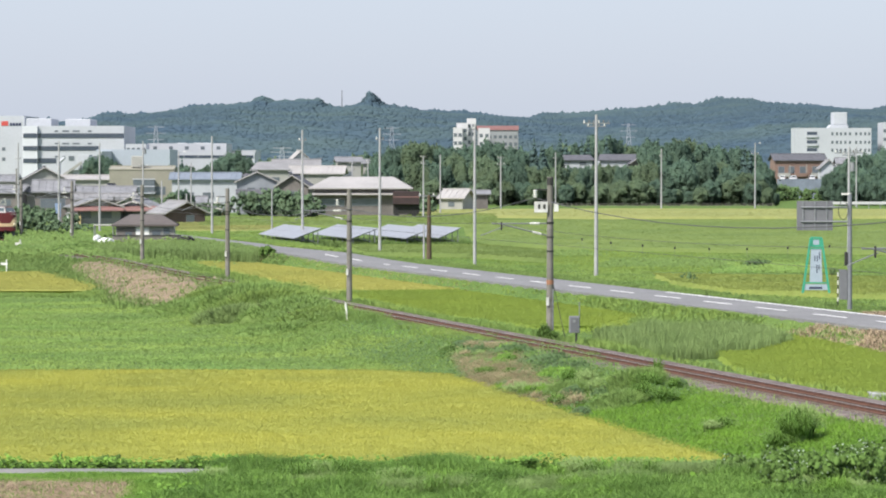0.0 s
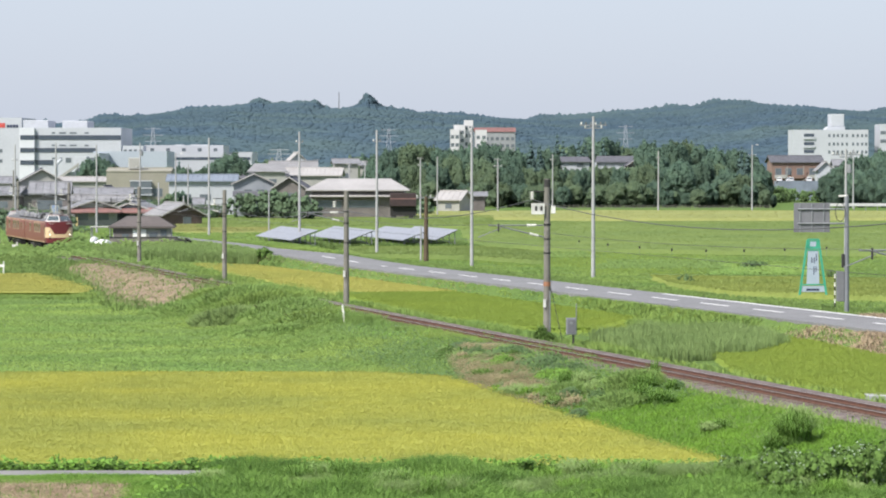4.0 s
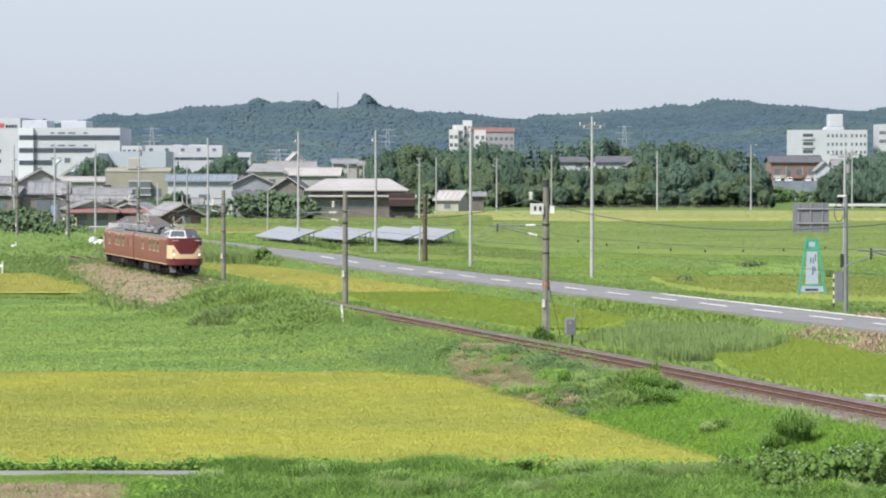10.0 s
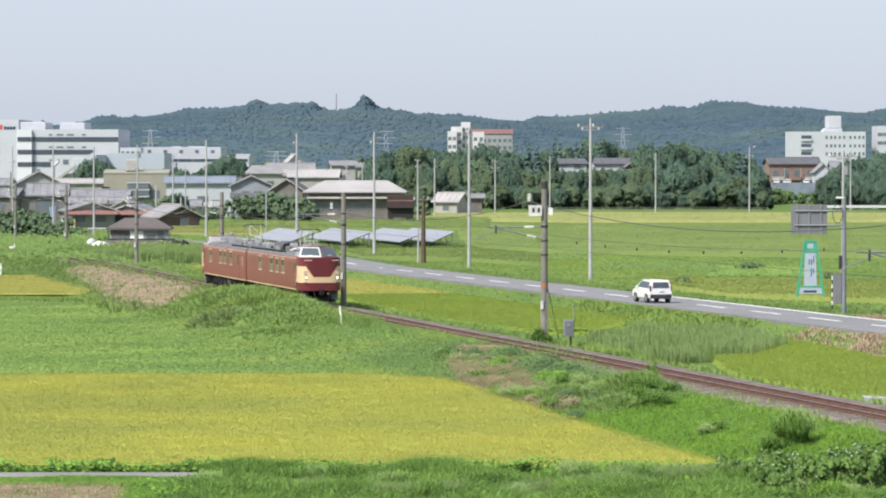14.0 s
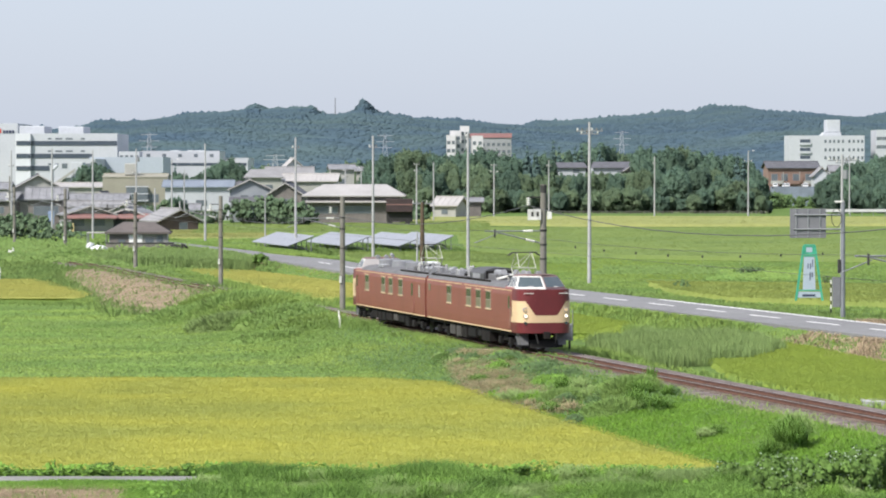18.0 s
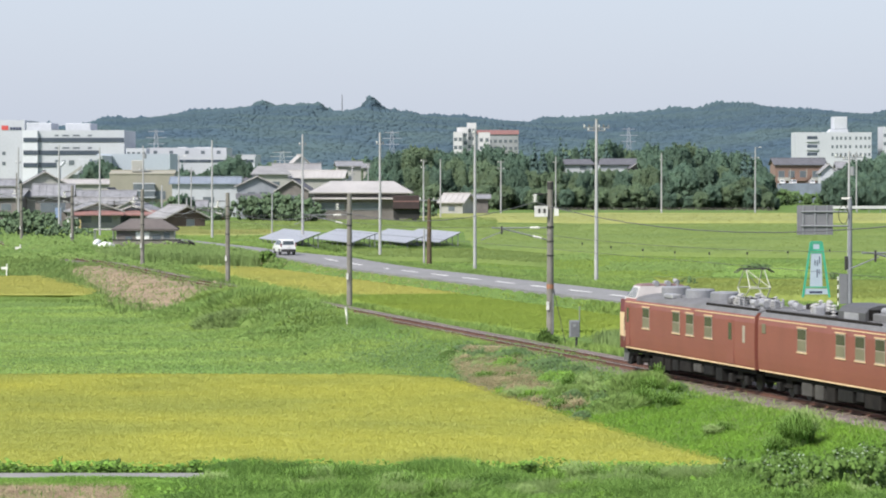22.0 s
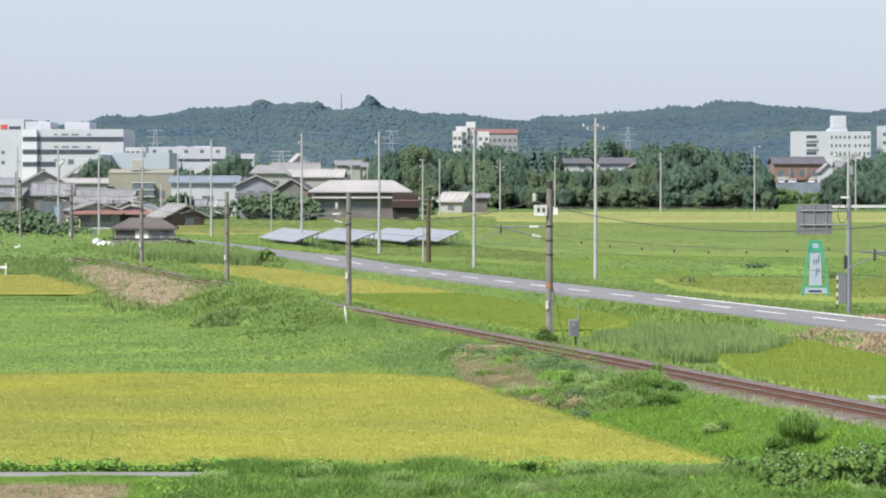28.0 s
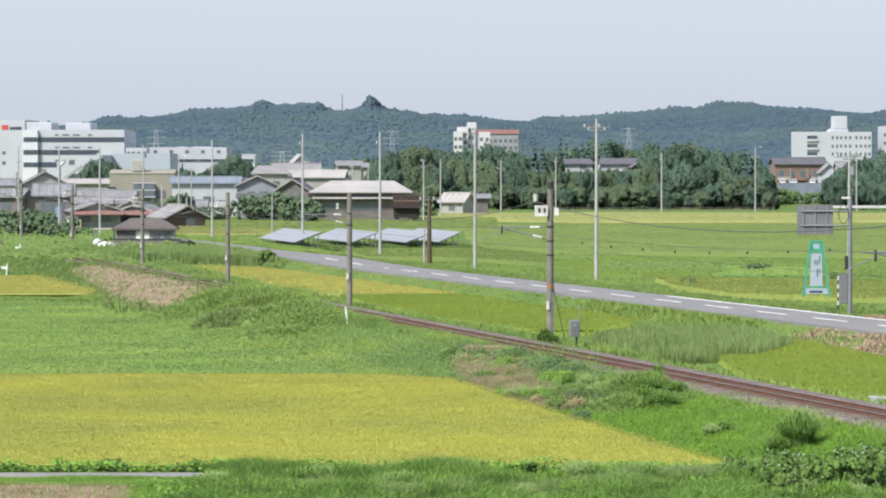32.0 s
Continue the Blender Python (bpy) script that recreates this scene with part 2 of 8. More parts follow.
def ribbed(bm, a, b, r, rib, ribs, n=9):
    """An insulator turned in one piece: a core with sheds."""
    a, b = Vector(a), Vector(b)
    q = (b - a).to_track_quat("Z", "Y").to_matrix()
    prof = [(0.0, r)]
    for i in range(ribs):
        c = (i + 0.5) / ribs
        w = 0.28 / ribs
        prof += [(c - w, r), (c - w * 0.5, rib), (c + w * 0.5, rib), (c + w, r)]
    prof.append((1.0, r))
    rings = []
    for f, rad in prof:
        c = a.lerp(b, f)
        rings.append([c + q @ Vector((rad * math.cos(i * math.tau / n), rad * math.sin(i * math.tau / n), 0)) for i in range(n)])
    loft(bm, rings)


def ribbedm(*a, **k):
    bm = bmesh.new()
    ribbed(bm, *a, **k)
    return bm


def rodm(*a, **k):
    bm = bmesh.new()
    rod(bm, *a, **k)
    return bm


def prism(bm, outline, z0, z1):
    lo = [bm.verts.new((x, y, z0)) for x, y in outline]
    hi = [bm.verts.new((x, y, z1)) for x, y in outline]
    n = len(outline)
    for i in range(n):
        bm.faces.new((lo[i], lo[(i + 1) % n], hi[(i + 1) % n], hi[i]))
    bm.faces.new(lo[::-1])
    bm.faces.new(hi)


def loft(bm, rings, closed=True, caps=True):
    vs = [[bm.verts.new(p) for p in r] for r in rings]
    n = len(vs[0])
    for a, b in zip(vs, vs[1:]):
        for i in range(n if closed else n - 1):
            bm.faces.new((a[i], a[(i + 1) % n], b[(i + 1) % n], b[i]))
    if caps:
        bm.faces.new(vs[0][::-1])
        bm.faces.new(vs[-1])


def raw_mesh(name, verts, faces, material, parent=None, smooth=False):
    """A mesh from numpy arrays of corners and of faces with one number of corners."""
    me = bpy.data.meshes.new(name)
    k = faces.shape[1]
    me.vertices.add(len(verts))
    me.vertices.foreach_set("co", verts.astype(np.float32).ravel())
    me.loops.add(faces.size)
    me.loops.foreach_set("vertex_index", faces.astype(np.int32).ravel())
    me.polygons.add(len(faces))
    me.polygons.foreach_set("loop_start", np.arange(0, faces.size, k, dtype=np.int32))
    me.update(calc_edges=True)
    me.materials.append(material)
    if smooth:
        me.shade_smooth()
    ob = new(name, me)
    if parent:
        ob.parent = parent
    return ob


RNG = np.random.default_rng(7)


def blades(name, pts, height, width, material, lean=0.35, per=3, spread=0.12, parent=None, droop=0.5, cap=None):
    """Bent grass blades, two quads and a tip each, in tufts that stand on pts."""
    n = len(pts) * per
    base = np.repeat(pts, per, axis=0) + np.c_[RNG.normal(0, spread, (n, 2)), np.zeros(n)]
    a = RNG.uniform(0, math.tau, n)
    h = height * RNG.uniform(0.65, 1.25, n)
    if cap is not None:
        h = np.minimum(h, np.repeat(cap, per))
    w = width * RNG.uniform(0.7, 1.3, n)
    side = np.c_[np.cos(a), np.sin(a), np.zeros(n)] * w[:, None] / 2
    b = a + RNG.uniform(0, math.tau, n)
    out = np.c_[np.cos(b), np.sin(b), np.zeros(n)] * (h * RNG.uniform(0, lean, n))[:, None]
    up = np.c_[np.zeros((n, 2)), h]
    mid = base + out * 0.35 + up * 0.6
    tip = base + out * (1 + droop) + up * RNG.uniform(0.85, 1.0, n)[:, None]
    v = np.stack([base - side, base + side, mid + side * 0.8, mid - side * 0.8, tip], 1).reshape(-1, 3)
    i = np.arange(n)[:, None] * 5
    f = np.concatenate([i + [0, 1, 2], i + [0, 2, 3], i + [3, 2, 4]], 0)
    return raw_mesh(name, v, f, material, parent)


def clumps(centres, size, normals=None, flat=0.35):
    """Corners and faces of small two-triangle leaf clumps with random turns."""
    n = len(centres)
    u = RNG.normal(size=(n, 3))
    if normals is not None:
        nn = normals + RNG.normal(0, flat, (n, 3))
        nn /= np.linalg.norm(nn, axis=1, keepdims=True)
        u -= (u * nn).sum(1, keepdims=True) * nn
    u /= np.linalg.norm(u, axis=1, keepdims=True)
    w = RNG.normal(size=(n, 3)) if normals is None else np.cross(nn, u)
    w -= (w * u).sum(1, keepdims=True) * u
    w /= np.linalg.norm(w, axis=1, keepdims=True)
    s = (size * RNG.uniform(0.5, 1.4, n))[:, None]
    k = RNG.uniform(0.5, 1.0, (n, 1))
    v = np.stack([centres - u * s, centres + w * s * k, centres + u * s, centres - w * s * k], 1).reshape(-1, 3)
    i = np.arange(n)[:, None] * 4
    return v, i + np.array([0, 1, 2, 3])


# ---- the plan: the line and the road run nearly side by side ----
TX, TY, TS, TC = -25.07, 307.6, 0.2337, 0.9723      # a point of the track, and its heading towards the camera
RX, RY, RS, RC = -14.07, 343.48, 0.2551, 0.9669     # a point of the road's middle line, and its heading


def track(s, q=0.0, z=0.0):
    """s metres along the line from its datum, q metres to the far side of it; far out it bends a little."""
    d = max(0.0, 100.0 - s)
    q += 0.0056 * d * d / (d + 30)
    return Vector((TX + TS * s + TC * q, TY - TC * s + TS * q, z))


def road(s, q=0.0, z=0.0):
    return Vector((RX + RS * s + RC * q, RY - RC * s + RS * q, z))


def road_mid(s):
    """The road's middle, heading turn and height; away from the camera it bends off between the houses."""
    if s >= -95:
        return road(s, 0, 0.42 + max(0, min(1, (30 - s) / 50)) * 0.64)
    e = -95 - s
    p = road(-95)
    r = 75.0
    a = math.atan2(RC, -RS)
    b = min(e / r, 1.25)
    x, y = p.x, p.y
    x += r * (math.sin(a + b) - math.sin(a))
    y += -r * (math.cos(a + b) - math.cos(a))
    rest = e - b * r
    return Vector((x + rest * math.cos(a + b), y + rest * math.sin(a + b), 1.06))


def bearing(b, y):
    """The x of a thing y metres out on the bearing b."""
    return (b - 784) / 6250 * y


def rise(v, y):
    """The height of a thing y metres out that stands v below the upper edge of the view."""
    return 9.3 - (v - 291) * y / 6250


def q_of(x, y):
    return (x - TX) * TC + (y - TY) * TS


def rq_of(x, y):
    return (x - RX) * RC + (y - RY) * RS


def lerp(x, xs, zs):
    return np.interp(x, xs, zs)


ROAD_LINE = np.array([road_mid(k)[:] for k in range(-92, 340, 3)])


def road_near(x, y):
    """Distance to the road's middle line and its height there."""
    best, zz = np.full(np.shape(x), 1e9), np.zeros(np.shape(x))
    for a in ROAD_LINE:
        d = np.hypot(x - a[0], y - a[1])
        zz = np.where(d < best, a[2], zz)
        best = np.minimum(best, d)
    return best, zz


def ground_z(x, y):
    """The lie of the land: low fields before the line, its bank, the strip between, the road's bank, fields beyond."""
    x, y = np.asarray(x, float), np.asarray(y, float)
    q = q_of(x, y)
    z = lerp(q, [-60, -10.5, -8.2, -3.0, -2.4, 2.4, 3.2, 6, 17, 30, 60], [-1.4, -1.4, -1.25, -0.42, -0.3, -0.3, -0.4, -0.75, -0.7, -0.3, -0.2])
    far = np.clip((y - 330) / 120, 0, 1)
    z = z * (1 - far) + far * np.maximum(z, -0.1)
    near = np.clip((119.5 - y) / 2.0, 0, 1) * np.clip((-6 - q) / 3, 0, 1)
    z = z * (1 - near) + near * -0.95
    # the raised yard of the outbuilding beside the road
    yard = np.clip((x + 43) / 3, 0, 1) * np.clip((-26 - x) / 2, 0, 1) * np.clip((y - 366) / 5, 0, 1) * np.clip((396 - y) / 6, 0, 1)
    z = z * (1 - yard) + yard * 0.75
    d, rz = road_near(x, y)
    side = rq_of(x, y) < 0
    k = np.where(side, np.clip((5.0 - d) / 1.7, 0, 1), np.clip((7.0 - d) / 3.2, 0, 1))
    k = k * k * (3 - 2 * k)
    return z * (1 - k) + k * (rz - 0.13)


def patch_mesh(name, xs, ys, material, dz=0.0, label="", kind="structure"):
    gx, gy = np.meshgrid(xs, ys)
    gz = ground_z(gx, gy) + dz
    v = np.stack([gx, gy, gz], -1).reshape(-1, 3)
    nx, ny = len(xs), len(ys)
    i = (np.arange(ny - 1)[:, None] * nx + np.arange(nx - 1)[None]).reshape(-1, 1)
    ob = raw_mesh(name, v, i + np.array([0, 1, nx + 1, nx]), material, smooth=True)
    return tagged(ob, label, "ground", kind=kind)


def graded(lo, hi, a, b, step, grow):
    """Even steps between a and b, growing ones outside."""
    out = list(np.arange(a, b + step / 2, step))
    s, v = step, out[-1]
    while v < hi:
        s *= grow
        v += s
        out.append(min(v, hi))
    s, v = step, out[0]
    while v > lo:
        s *= grow
        v -= s
        out.insert(0, max(v, lo))
    return np.array(out)


patch_mesh("ground", graded(-3000, 3000, -70, 60, 0.8, 1.35), graded(-600, 4600, 96, 460, 0.9, 1.3), MEADOW, label="grassy lowland with fields out to the hills")


SOIL_POLY = [(-35.9, 334.0), (-35.0, 344.9), (-28.4, 323.7), (-21.4, 295.0), (-18.6, 290.9), (-18.3, 264.1), (-18.5, 250.5), (-22.8, 261.9), (-26.2, 275.7), (-30.2, 302.0)]


def in_poly(pts, poly):
    x, y = pts[:, 0], pts[:, 1]
    inside = np.zeros(len(pts), bool)
    for (x0, y0), (x1, y1) in zip(poly, poly[1:] + poly[:1]):
        c = (y0 > y) != (y1 > y)
        with np.errstate(divide="ignore", invalid="ignore"):
            inside ^= c & (x < (x1 - x0) * (y - y0) / (y1 - y0) + x0)
    return inside


def scatter(poly, count, bare=False):
    p = np.array(poly)
    lo, hi = p.min(0), p.max(0)
    pts = RNG.uniform(lo, hi, (int(count * 3) + 50, 2))
    pts = pts[in_poly(pts, poly)]
    pts = pts[road_near(pts[:, 0], pts[:, 1])[0] > 3.45]
    if not bare:
        pts = pts[~in_poly(pts, SOIL_POLY)]
    pts = pts[:count]
    return np.c_[pts, ground_z(pts[:, 0], pts[:, 1])]


def strip(s0, s1, q0, q1):
    """A four-cornered stretch beside the line."""
    return [tuple(track(s, q).xy) for s, q in ((s0, q0), (s1, q0), (s1, q1), (s0, q1))]


def field(name, poly, top, count, material, label, width=0.09, per=4, blade_h=0.3):
    """A crop, level at the height top: a closed, rough canopy with leaf blades standing out of it."""
    root = thing(name, Matrix(), label, "rice field", kind="stuff")
    p = np.array(poly)
    lo, hi = p.min(0), p.max(0)
    step = max(0.35, math.sqrt((hi - lo).prod() / 60000))
    xs, ys = np.arange(lo[0], hi[0], step), np.arange(lo[1], hi[1], step)
    gx, gy = np.meshgrid(xs, ys)
    ok = in_poly(np.c_[gx.ravel(), gy.ravel()], poly).reshape(gx.shape)
    inner = ok.copy()      # the canopy droops along its rim
    for ax, k in ((0, 1), (0, -1), (1, 1), (1, -1)):
        inner &= np.roll(ok, k, ax)
    gz = np.where(inner, top - 0.075 + RNG.normal(0, 0.006, gx.shape), np.where(ok, top - 0.14, top - 0.5))
    nx = len(xs)
    v = np.stack([gx + RNG.normal(0, step * 0.2, gx.shape), gy + RNG.normal(0, step * 0.2, gx.shape), gz], -1).reshape(-1, 3)
    keep = ok[:-1, :-1] | ok[1:, :-1] | ok[:-1, 1:] | ok[1:, 1:]
    i = (np.arange(len(ys) - 1)[:, None] * nx + np.arange(nx - 1)[None])[keep].reshape(-1, 1)
    tagged(raw_mesh("canopy", v, i + np.array([0, 1, nx + 1, nx]), material, root), kind="stuff")
    pts = scatter(poly, count)
    pts[:, 2] = top - blade_h
    tagged(blades("crop_leaves", pts, blade_h, width, material, 0.45, per, 0.2, root, cap=np.full(len(pts), blade_h * 1.06)), kind="stuff")
    return root


# fields: golden before the line, golden and green behind it, more beyond the road
field("rice_field", [(-18, 118.9), (9.9, 118.9), (6.3, 136), (0.2, 168), (-3, 171.5), (-25, 171.5)], -0.68, 52000, RICE_GOLD, "golden ripe rice field beside the railway bank", 0.02, 5, 0.06)
field("rice_field", [(-44.6, 330.4), (-38.1, 333.9), (-34.7, 322.0), (-29.1, 293.7), (-28.9, 284.5), (-38.4, 284.5)], -.85, 6000, RICE_DULL, "small golden rice field near the houses", 0.06, 5, 0.07)
field("rice_field", [(-24.8, 345.0), (-16.4, 359.6), (-4.3, 317.5), (3.9, 285.6), (6.4, 272.6), (-7.0, 267.7), (-9.7, 268.8), (-16.2, 303.0)], -.25, 12000, RICE_DULL, "golden rice strip between the railway and the road", 0.06, 5, 0.09)
field("rice_field", [(-7.9, 267.9), (6.4, 272.8), (9.5, 262.1), (14.6, 236.3), (9.0, 211.4), (4.8, 211.4), (-0.1, 226.5), (-5.9, 254.3)], -.3, 14000, RICE_GREEN, "green rice strip between the railway and the road", 0.045, 5, 0.08)
field("rice_field", [(14.2, 194.2), (19.5, 200.7), (23.5, 171.9), (20.0, 146.0), (16.7, 150.4), (13.8, 167.1)], -.3, 14000, RICE_GREEN, "ripening rice field near the railway", 0.03, 5, 0.08)
# beyond the road
field("rice_field", [(-9.2, 686.7), (28.8, 704.1), (95.2, 695.3), (81.9, 598.1), (24.2, 591.8), (-8.3, 618.1)], .4, 3000, RICE_PALE, "pale golden rice field before the wood", 0.2, 4, 0.14)
field("rice_field", [(4.1, 561.9), (77.7, 567.6), (49.2, 358.9), (27.6, 370.8), (12.0, 383.6), (3.6, 406.0), (2.5, 501.1)], .4, 9000, RICE_MID, "ripening rice field beyond the road", 0.1, 5, 0.055)
field("rice_field", [(17.3, 294.7), (39.1, 285.8), (33.4, 244.1), (21.2, 257.4), (18.2, 273.4)], .2, 5000, RICE_TURN, "yellowing rice strip beside the road verge", 0.1, 5, 0.12)
field("rice_field", [(-42.0, 598.1), (8.8, 639.4), (7.2, 519.9), (3.0, 519.9), (-18.5, 515.0), (-35.8, 510.3)], .4, 4000, RICE_MID, "ripening rice field behind the solar panels", 0.18, 5, 0.12)
field("rice_field", [(-11.3, 393.4), (3.6, 398.9), (10.5, 372.5), (9.5, 336.8), (2.6, 353.8), (-8.4, 362.9)], .3, 3000, RICE_MID, "yellowing rice field behind the road poles", 0.1, 5, 0.12)


# ---- railway ----
line = thing("railway_track", Matrix(), "single railway track on reddish ballast", "railway track", kind="structure")
bm = bmesh.new()
loft(bm, [[track(s, q, z) for q, z in ((-2.9, -0.75), (-1.75, -0.2), (2.3, -0.18), (3.4, -0.7))] for s in range(-160, 330, 10)], closed=True)
part("ballast_bed", bm, BALLAST, line)
for q in (-0.5335 - 0.03, 0.5335 + 0.03):
    bm = bmesh.new()
    loft(bm, [[track(s, q + a, z) for a, z in ((-0.06, -0.15), (0.06, -0.15), (0.06, -0.13), (0.012, -0.11), (0.012, -0.04), (0.033, -0.03), (0.033, -0.004), (-0.033, -0.004), (-0.033, -0.03), (-0.012, -0.04), (-0.012, -0.11), (-0.06, -0.13))] for s in range(-160, 330, 10)])
    rail = part("rail", bm, RAIL, line)
    bm = bmesh.new()
    loft(bm, [[track(s, q + a, z) for a, z in ((-0.03, -0.003), (0.03, -0.003), (0.03, 0.0), (-0.03, 0.0))] for s in range(-160, 330, 10)])
    part("rail_head", bm, RAILTOP, rail)

sl = boxm(-1.05, 1.05, -0.11, 0.11, -0.30, -0.155, 0.015)
me = bpy.data.meshes.new("sleeper")
sl.to_mesh(me)
sl.free()
me.materials.append(SLEEPER)
for k in range(300):
    ob = new("sleeper", me)
    ob.parent = line
    ob.matrix_basis = Matrix.Translation(track(22 + k * 0.64)) @ pose(0, 0, 0, 0, 0, math.degrees(math.atan2(TS, TC)))

# ---- road ----
SS = list(range(-91, 14, 3)) + list(range(14, 340, 10))


def ribbon(q0, q1, z0, z1, ss):
    bm = bmesh.new()
    rows = []
    for s in ss:
        p, n = road_mid(s), road_mid(s + 0.5)
        d = (n - p).normalized()
        side = Vector((-d.y, d.x, 0)) * 1.0
        rows.append((p, side, min(q1, float(np.interp(s, (-12, 6), (0.1, 3.1))))))      # past the bend it is a narrow lane
    loft(bm, [[p + sd * max(q0, -3.1 + 0.1 * (3.1 - e)) + Vector((0, 0, z0)), p + sd * e + Vector((0, 0, z0)), p + sd * e + Vector((0, 0, z1)), p + sd * q0 + Vector((0, 0, z1))] for p, sd, e in rows])
    return bm


rd = tagged(part("road", ribbon(-3.1, 3.1, -0.6, 0.0, SS), ASPHALT), "grey two-lane country road with worn white lines", "road", kind="structure")
part("edge_line", ribbon(2.62, 2.9, 0.002, 0.005, [q for q in SS if q > 100]), ROADPAINT, rd)
for n in range(1, 24):
    part("centre_dash", ribbon(-0.11, 0.11, 0.002, 0.005, [10 * n, 10 * n + 5.3]), ROADPAINT, rd)


# ---- poles ----
def pole(bm, h, r0, r1, n=12, z0=-0.4):
    rod(bm, (0, 0, z0), (0, 0, h), r0, r1, n)


# ---- the two-car railcar ----
TRAIN_TURN = math.degrees(math.atan2(-TC, TS))
T_RED = mat("brick_red_coach_paint", (0.206, 0.066, 0.05), (0.18, 0.058, 0.044), 0.6, 0.42, fine=0.08, spec=0.4)
T_MAROON = mat("maroon_coach_paint", (0.13, 0.022, 0.026), (0.11, 0.02, 0.024), 0.8, 0.4, fine=0.06, spec=0.4)
T_CREAM = mat("cream_coach_paint", (0.62, 0.455, 0.28), (0.56, 0.41, 0.255), 0.8, 0.45, fine=0.06, spec=0.4)
T_ROOF = mat("grey_roof_paint", (0.13, 0.13, 0.14), (0.1, 0.1, 0.105), 0.8, 0.8, fine=0.2)
T_DRUM = mat("pale_roof_gear", (0.27, 0.275, 0.298), (0.205, 0.21, 0.226), 1.2, 0.6)
T_VENT = mat("blue_grey_vent_paint", (0.2, 0.207, 0.228), (0.155, 0.16, 0.178), 1.2, 0.55)
T_UNDER = mat("black_underframe", (0.012, 0.011, 0.011), (0.02, 0.018, 0.017), 1.2, 0.85, spec=0.12)
T_GREYBOX = mat("underfloor_box", (0.021, 0.02, 0.02), (0.012, 0.012, 0.012), 1.2, 0.8, spec=0.12)
T_PLOW = mat("grey_skirt", (0.11, 0.112, 0.118), (0.07, 0.07, 0.075), 1.0, 0.7)
T_BLIND = mat("curtained_glass", (0.165, 0.15, 0.105), (0.13, 0.12, 0.085), 1.5, 0.3, fine=0.05, spec=0.2)
T_DARKPANE = mat("dark_sash_glass", (0.062, 0.056, 0.046), (0.045, 0.042, 0.036), 1.5, 0.12, fine=0.05, spec=0.3)
T_SKIRTBOX = mat("dusty_grey_box", (0.085, 0.082, 0.078), (0.055, 0.053, 0.051), 1.2, 0.8, spec=0.12)
T_CABROOF = mat("dull_maroon_cab_roof", (0.18, 0.11, 0.105), (0.145, 0.092, 0.088), 0.8, 0.6, fine=0.15)
T_CABGLASS = mat("cab_glass", (0.07, 0.09, 0.10), (0.05, 0.07, 0.08), 1.0, 0.05, fine=0, spec=0.8)
T_FRAME = mat("pale_window_frame", (0.34, 0.29, 0.235), (0.28, 0.245, 0.2), 1.5, 0.5)
T_BUSH = mat("grey_porcelain", (0.45, 0.445, 0.445), (0.34, 0.34, 0.345), 2, 0.4, fine=0.1)
T_PANTO = mat("pale_steel_tube", (0.48, 0.49, 0.4), (0.36, 0.37, 0.31), 2, 0.5, 0.2)
LAMP_ON = glow("lit_headlamp", (1.0, 0.90, 0.68), 1.3)

SECTION = [(-1.40, 1.0), (-1.425, 1.12), (-1.442, 1.45), (-1.45, 1.8), (-1.45, 2.90), (-1.41, 3.20), (-1.30, 3.33), (1.30, 3.33), (1.41, 3.20), (1.45, 2.90), (1.45, 1.8), (1.442, 1.45), (1.425, 1.12), (1.40, 1.0)]
NOSE = [(-1.45, -1.45)] + [(0.17 - 1.05 * abs(k / 14) ** 3.2, 1.45 * math.sin(k / 14 * math.pi / 2) ** 1.0 if abs(k) < 14 else math.copysign(1.45, k)) for k in range(-14, 15)] + [(-1.45, 1.45)]


wheelsets, car_wheels = [], []


def bogie(parent, x):
    b = part("bogie", boxm(x - 1.55, x + 1.55, -1.05, -0.9, 0.42, 0.62, 0.02), T_UNDER, parent, "dark steel bogie frame")
    bm = bmesh.new()
    box(bm, x - 1.55, x + 1.55, 0.9, 1.05, 0.42, 0.62, 0.02)
    box(bm, x - 0.35, x + 0.35, -1.1, 1.1, 0.45, 0.8, 0.02)
    part("bolster", bm, T_UNDER, b)
    for wx in (x - 1.05, x + 1.05):
        for y in (-1, 1):
            part("axle_box", boxm(wx - 0.2, wx + 0.2, y * 1.1 - 0.12, y * 1.1 + 0.12, 0.26, 0.64, 0.03), T_GREYBOX, b)
        bm = bmesh.new()
        for y in (-0.56, 0.56):
            rod(bm, (0, y - 0.06, 0), (0, y + 0.06, 0), 0.43, 0.43, 20)
        rod(bm, (0, -0.6, 0), (0, 0.6, 0), 0.09, 0.09, 8)
        ws = part("wheelset", bm, DARKSTEEL, b)
        ws.location = (wx, 0, 0.43)
        wheelsets.append(ws)


